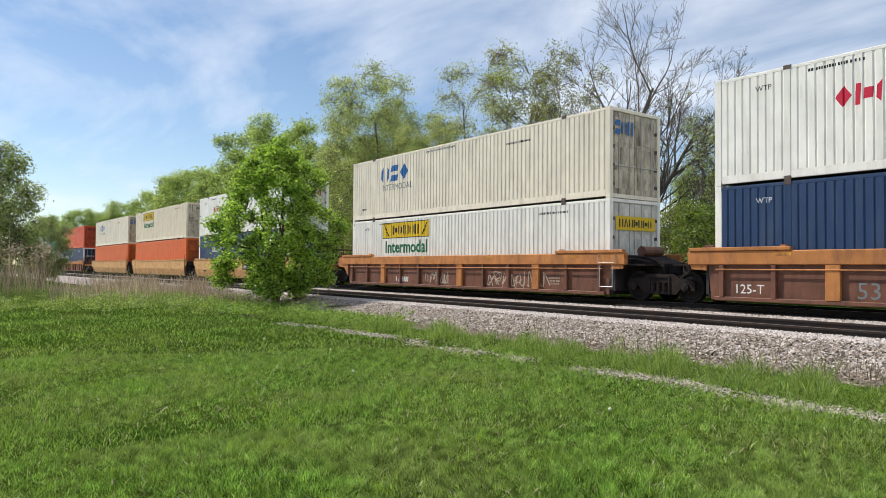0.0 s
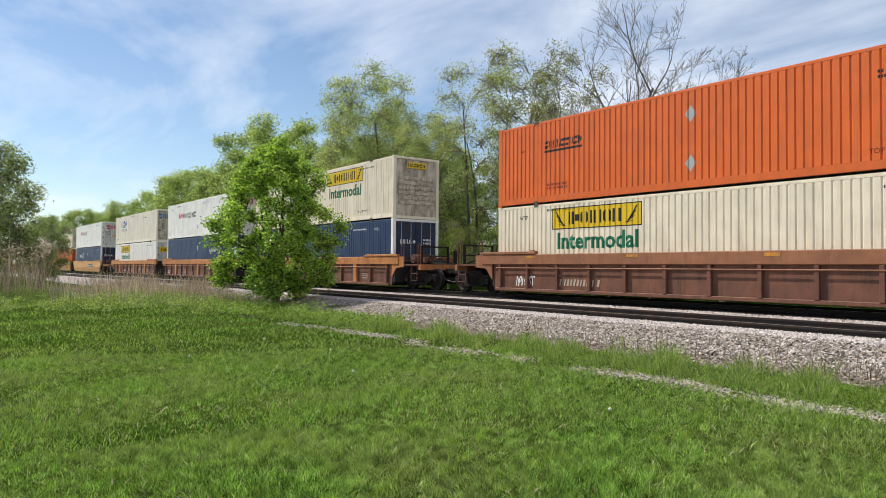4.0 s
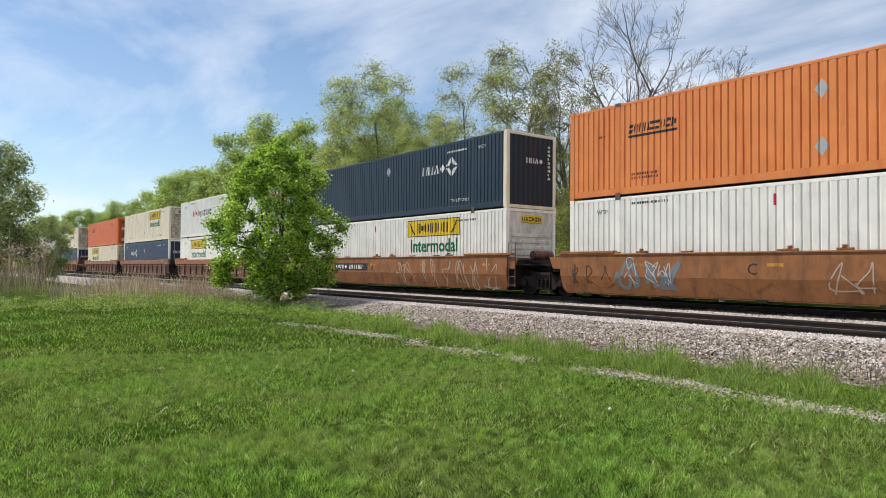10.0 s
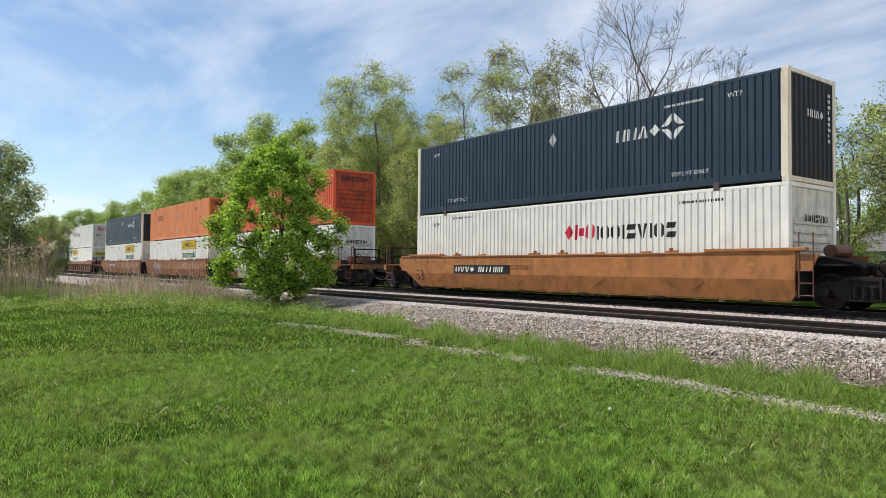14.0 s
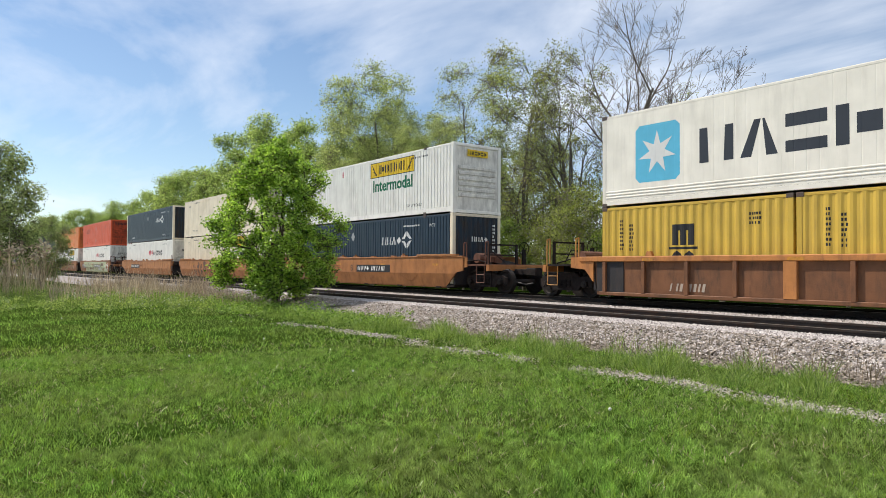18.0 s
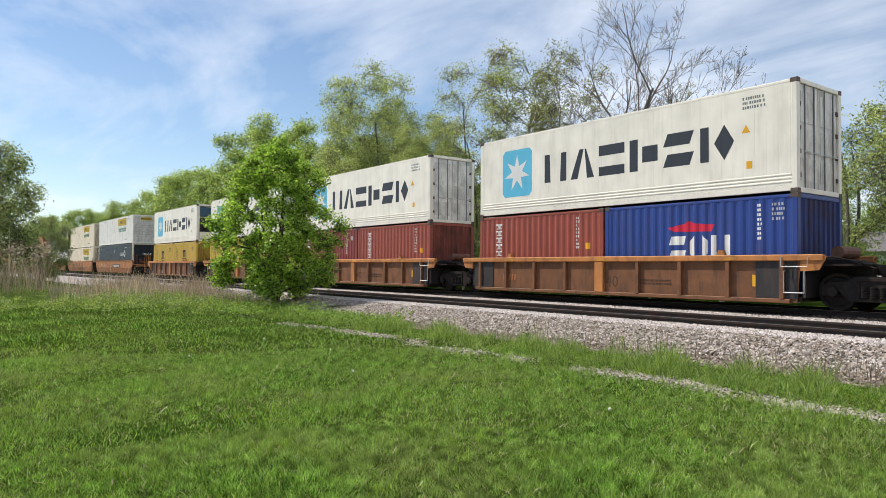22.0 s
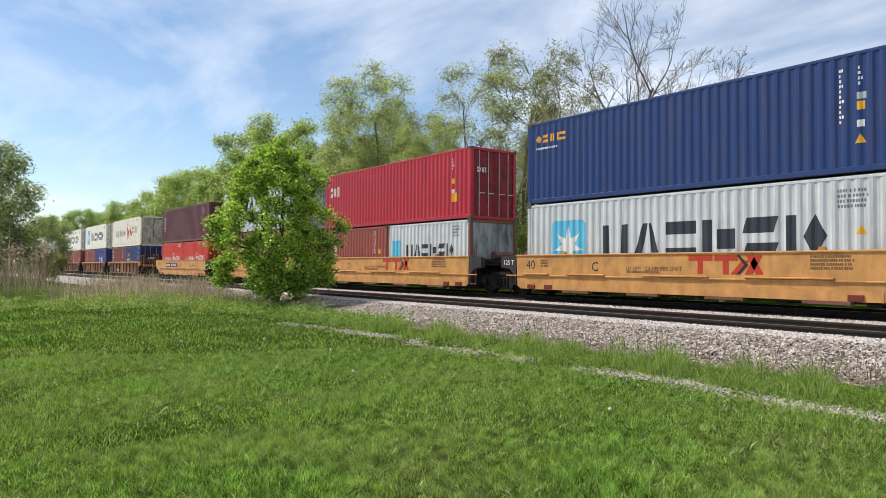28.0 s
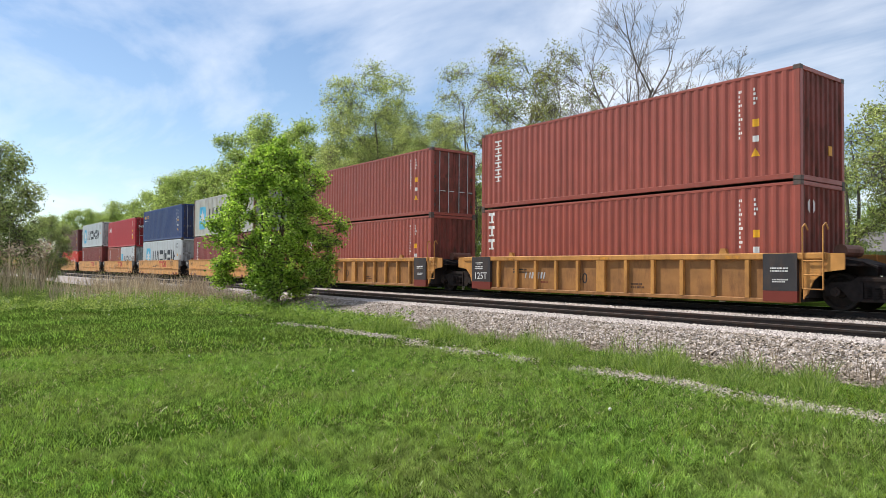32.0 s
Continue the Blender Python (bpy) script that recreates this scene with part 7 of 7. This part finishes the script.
def build_grass():
    g = np.random.default_rng(77)
    for n, r0, r1, power, h, w, seed in ((190000, 2.1, 6.2, 0.62, 0.050, 0.0040, 1), (250000, 5.8, 12.5, 0.75, 0.054, 0.0070, 2), (150000, 12, 36, 0.72, 0.066, 0.015, 3)):
        x, y = wedge(n, r0, r1, power, g)
        gravel = np.abs(y - 7.72 - 0.13 * np.sin(x * 0.8)) < 0.16
        keep = (y < 9.75) & (y > -12) & ~(gravel & (x > -27) & (g.random(n) < 0.72))
        x, y = x[keep], y[keep]
        hh = h * (1 + 0.3 * np.clip(lump(x, y, 1.7, 0.4), -0.8, 1.4)) * (1 + 0.55 * np.clip(lump(x, y, 15.0, 1.9), -1, 1.5))
        blades("lawn_grass", x, y, lawn_z(x, y), hh, w, 0.75, GRASS, "short mown lawn grass, mid green with paler patches", "grass", seed, seed > 1)
    # tufts in the lawn
    cx, cy = wedge(560, 2.6, 16, 0.8, g)
    keep = cy < 9.0
    cx, cy = cx[keep], cy[keep]
    k = 26
    x = np.repeat(cx, k) + g.normal(0, 0.05, len(cx) * k)
    y = np.repeat(cy, k) + g.normal(0, 0.05, len(cx) * k)
    blades("grass_tufts", x, y, lawn_z(x, y), 0.105, 0.0055, 0.9, TALL, "longer bright grass tufts standing out of the lawn", "grass", 9)
    x, y = wedge(9000, 2.3, 14, 0.7, g)
    keep = y < 9.2
    x, y = x[keep], y[keep]
    blades("grass_clippings", x, y, lawn_z(x, y) + 0.02, 0.045, 0.006, 1.6, STRAW, "dry pale grass clippings in the lawn", "grass", 16)
    x, y = wedge(11000, 2.2, 17, 0.8, g)
    keep = (y < 9.2) & (lump(x, y, 1.1, 5.0) + 0.8 * g.random(len(x)) > 0.2)
    x, y = x[keep], y[keep]
    blades("bright_grass", x, y, lawn_z(x, y), 0.066, 0.0045 + 0.0004 * np.hypot(x, y), 1.0, BRIGHT, "glossy light green blades over the mown lawn", "grass", 21)
    # rough margin below the ballast
    n = 60000
    x = -30 + 34 * g.random(n) ** 0.7
    y = 8.05 + 1.75 * g.random(n)
    keep = (lump(x, y, 1.5, 1.1) + lump(x, y, 4.0, 2.0) * 0.6 + 1.3 * g.random(n) > 0.05) & (y < 9.35 + 0.3 * np.sin(x * 1.3) + 0.35 * g.random(n))
    x, y = x[keep], y[keep]
    blades("rough_grass", x, y, np.maximum(ballast_z(y), 0) * (y > 9.55), 0.20 * (0.70 + 0.85 * np.clip(lump(x, y, 2.6, 2.2), -0.7, 1.4)), 0.008, 0.7, MEADOW, "long rough grass at the foot of the ballast", "grass", 10)
    n = 380
    x = -12 + 14 * g.random(n) ** 0.6
    y = 9.1 + 0.75 * g.random(n)
    blades("dead_stalks", x, y, np.maximum(ballast_z(y), 0), 0.42, 0.010, 0.25, STALK, "thin brown dead weed stalks along the ballast foot", "weeds", 11)
    # weeds round the bush
    n = 52000
    x = -36 + 22 * g.random(n)
    y = 5.6 + 4.2 * g.random(n)
    lim = 6.9 + 0.05 * (x + 36) + 0.5 * np.sin(x * 0.7)
    keep = (y > lim) & (lump(x, y, 0.8, 0.3) + g.random(n) > -0.1) & ((x < -17) | (y > 8.4))
    x, y = x[keep], y[keep]
    pts = np.stack([x, y, 0.06 + 0.38 * g.random(len(x)) ** 1.3 * (0.6 + 0.4 * np.clip(lump(x, y, 1.1, 4), -1, 1))], -1)
    tagged(new("weeds", leaf_mesh("weeds", pts, len(pts), 0.05, 0.056, WEED, 12, 0.0, 0.0)), "knee-high bright green leafy weeds round the bush", "weeds", kind="stuff")
    n = 30000
    x = -48 + 32 * g.random(n)
    y = 0.5 + 9 * g.random(n)
    far = np.hypot(x, y)
    keep = (far > 24 + 3.0 * np.sin(np.arctan2(y, -x) * 9)) & (y < 9.7)
    x, y = x[keep], y[keep]
    blades("rough_grass", x, y, 0 * x, 0.30 * (0.7 + 0.4 * np.clip(lump(x, y, 0.9, 1), -1, 1)), 0.020, 0.6, MEADOW, "long uncut grass before the reeds", "grass", 13)
    n = 7000
    x = -44 + 22 * g.random(n)
    y = 7.9 + 1.9 * g.random(n)
    keep = (y > 8.3 + 0.3 * np.sin(x * 0.9)) & (lump(x, y, 0.9, 2.2) + 1.2 * g.random(n) > 0.0)
    x, y = x[keep], y[keep]
    blades("dead_stalks", x, y, 0 * x, 0.85 * (0.8 + 0.35 * np.clip(lump(x, y, 0.7, 3.1), -1, 1)), 0.016, 0.34, DRY, "thin grey-tan dead weed stems along the ballast", "weeds", 17)
    # leafy weed clumps between lawn and reeds
    n = 620
    x, y = -44 + 26 * g.random(n), 1.0 + 8.6 * g.random(n)
    far = np.hypot(x, y)
    keep = (far > 22.5 + 1.5 * np.sin(np.arctan2(y, -x) * 14)) & (far < 33) & (lump(x, y, 0.9, 7) > -0.5)
    x, y = x[keep], y[keep]
    k = 60
    tall = np.repeat(0.16 + 0.34 * g.random(len(x)), k)
    pts = np.stack([np.repeat(x, k) + g.normal(0, 0.12, len(x) * k), np.repeat(y, k) + g.normal(0, 0.12, len(x) * k), tall * (0.25 + 0.85 * g.random(len(x) * k))], -1)
    tagged(new("weed_clumps", leaf_mesh("weed_clumps", pts, len(pts), 0.02, 0.060, CLUMP, 23)), "clumps of yellow-green broadleaf weeds past the lawn", "weeds", kind="stuff")
    n = 700
    x, y = -40 + 20 * g.random(n), 4.5 + 4.8 * g.random(n)
    keep = (np.hypot(x, y) > 23) & (lump(x, y, 0.8, 3) > -0.2)
    x, y = x[keep], y[keep]
    tagged(new("blossoms", leaf_mesh("blossoms", np.stack([x, y, 0.22 + 0.16 * g.random(len(x))], -1), 1500, 0.08, 0.030, BLOSSOM, 22)), "specks of white blossom over the weeds", "flowers", kind="stuff")
    # dry reeds
    n = 15000
    x = -52 + 30 * g.random(n)
    y = -6 + 15.6 * g.random(n)
    near = np.hypot(x, y)
    bear = np.degrees(np.arctan2(y, -x))
    tall = np.where(bear < 7.6, 2.1, 0.55 + 0.6 * g.random(n))
    edge = np.where(bear < 7.6, 31.5, 27.5)
    keep = (near > edge) & (near < edge + 11) & ((bear < 7.6) | (lump(x, y, 0.7, 6) + 1.4 * g.random(n) > 0.1)) & (g.random(n) < np.where(bear < 7.6, 0.55, 0.9))
    x, y, tall = x[keep], y[keep], tall[keep]
    blades("dry_reeds", x, y, 0 * x, tall * (0.85 + 0.3 * g.random(len(x))), 0.019, 0.32, STRAW, "stand of dry tan reeds and dead stems", "reeds", 14)
    pick = np.nonzero(tall > 1.8)[0][:1600]
    top = np.stack([x, y, tall * (0.9 + 0.3 * g.random(len(x)))], -1)[pick]
    tagged(new("reed_plumes", leaf_mesh("reed_plumes", top, 3600, 0.07, 0.15, STRAW, 15, 0.2)), "feathery tan seed plumes on dry reeds", "reeds", kind="stuff")


build_grass()

# ---- small things on the ground ----
PUFF = surface("dandelion_seed_head", (0.72, 0.70, 0.64), 0.9, 0, 0.1, 60, None, 0, 1, 0.5, 90, 0.1)
STEM = surface("flower_stem", (0.10, 0.17, 0.03), 0.6)


def ball(r, n, m, squash=1.0):
    mb = Mb()
    v = [(0, 0, r * squash)]
    for i in range(1, m):
        a = math.pi * i / m
        v += [(r * math.sin(a) * math.cos(6.28318 * k / n), r * math.sin(a) * math.sin(6.28318 * k / n), r * squash * math.cos(a)) for k in range(n)]
    v.append((0, 0, -r * squash))
    f = [(0, 1 + k, 1 + (k + 1) % n) for k in range(n)]
    for i in range(m - 2):
        f += [(1 + i * n + k, 1 + (i + 1) * n + k, 1 + (i + 1) * n + (k + 1) % n, 1 + i * n + (k + 1) % n) for k in range(n)]
    f += [(len(v) - 1, 1 + (m - 2) * n + (k + 1) % n, 1 + (m - 2) * n + k) for k in range(n)]
    return mb.add(v, f)


def build_small():
    d = tagged(new("dandelion"), "white dandelion seed head in the lawn", "flower", group="dandelions")
    part("stem", Mb().path([(0, 0, -0.02), (0.006, 0, 0.05), (0.012, 0.004, 0.10)], 0.0025, 5), STEM, d)
    head = part("seed_head", ball(0.017, 8, 6), PUFF, d, at=(0.012, 0.004, 0.115))
    spots = [(-4.35, 5.28), (-9.3, 7.0), (-14.5, 7.3), (-16.8, 6.2), (-12.6, 5.3), (-20.5, 4.2), (-11.0, 3.4), (-23.0, 6.0), (-19.5, 2.9), (-25.5, 5.0), (-8.0, 4.6), (-27.0, 3.4)]
    d.location = (spots[0][0], spots[0][1], float(lawn_z(np.array(spots[0][0]), np.array(spots[0][1]))))
    for k, (x, y) in enumerate(spots[1:]):
        copy_thing(d, pose(x, y, float(lawn_z(np.array(x), np.array(y))), 0, 0, 70 * k))
    w = Wood(5)
    w.grow(Vector((0, 0, 0)), Vector((1, 0.15, 0.12)).normalized(), 1.25, 0.035, 0, 1, (4,), 0.0, (20, 40), 0.05, (0.25, 0.4))
    ob = tagged(new("fallen_branch", w.wood_mesh("fallen_branch", BARK_DARK)), "dead dark branch lying on the ballast", "branch")
    ob.location = (-19.6, 10.25, 0.20)
    # low white house beyond the trees
    h = tagged(new("house"), "low white house with a grey roof beyond the trees", "house")
    h.location = (-19.0, 58.0, 0)
    wall, roof = surface("house_siding_white", (0.78, 0.78, 0.76), 0.7), surface("house_roof_grey", (0.14, 0.13, 0.13), 0.85, 0, 0.25, 8)
    glass = surface("window_pane_dark", (0.02, 0.025, 0.03), 0.08, 0, 0.05, 3, None, 0, 1, 0)
    for z in np.arange(0, 3.0, 0.25):
        part("siding_board", Mb().box(-8, 8, -0.03 - 0.01, 0.03, z, z + 0.245, 0.004), wall, h)
    part("wall", Mb().box(-8, 8, 0.03, 7, 0, 3.0), wall, h)
    part("roof", Mb().prism([(-0.6, 2.95), (7.6, 2.95), (3.5, 4.6)], 0, -8.5, 8.5), roof, h)
    for x in (-6, -2.2, 1.8, 5.6):
        win = part("window", Mb().box(x - 0.65, x + 0.65, -0.09, -0.04, 0.95, 2.35, 0.02), wall, h)
        part("pane", Mb().box(x - 0.55, x + 0.55, -0.095, -0.09, 1.05, 2.25), glass, win)


build_small()


# ---- movement ----
def run(t):
    """How far the train has gone at t, metres, counted from the middle of the clip."""
    u = t - 16.0
    return 13.0903 * u + 0.0048297 * u * u + 0.00001614 * u ** 3


def motions():
    times = [4.0 * i for i in range(9)]
    for ob, x, y, z in MOVERS:
        walk(ob, [(t, pose(x - run(t), y, z)) for t in times])
    steps = scene.frame_end
    first = WHEELSETS[0]
    walk(first, [(i / FPS, Matrix.Rotation(-run(i / FPS) / WHEEL_R, 4, "Y")) for i in range(steps)])
    for w in WHEELSETS[1:]:
        w.rotation_mode = "QUATERNION"
        keys = w.animation_data_create()
        keys.action = first.animation_data.action
        keys.action_slot = first.animation_data.action_slot


motions()
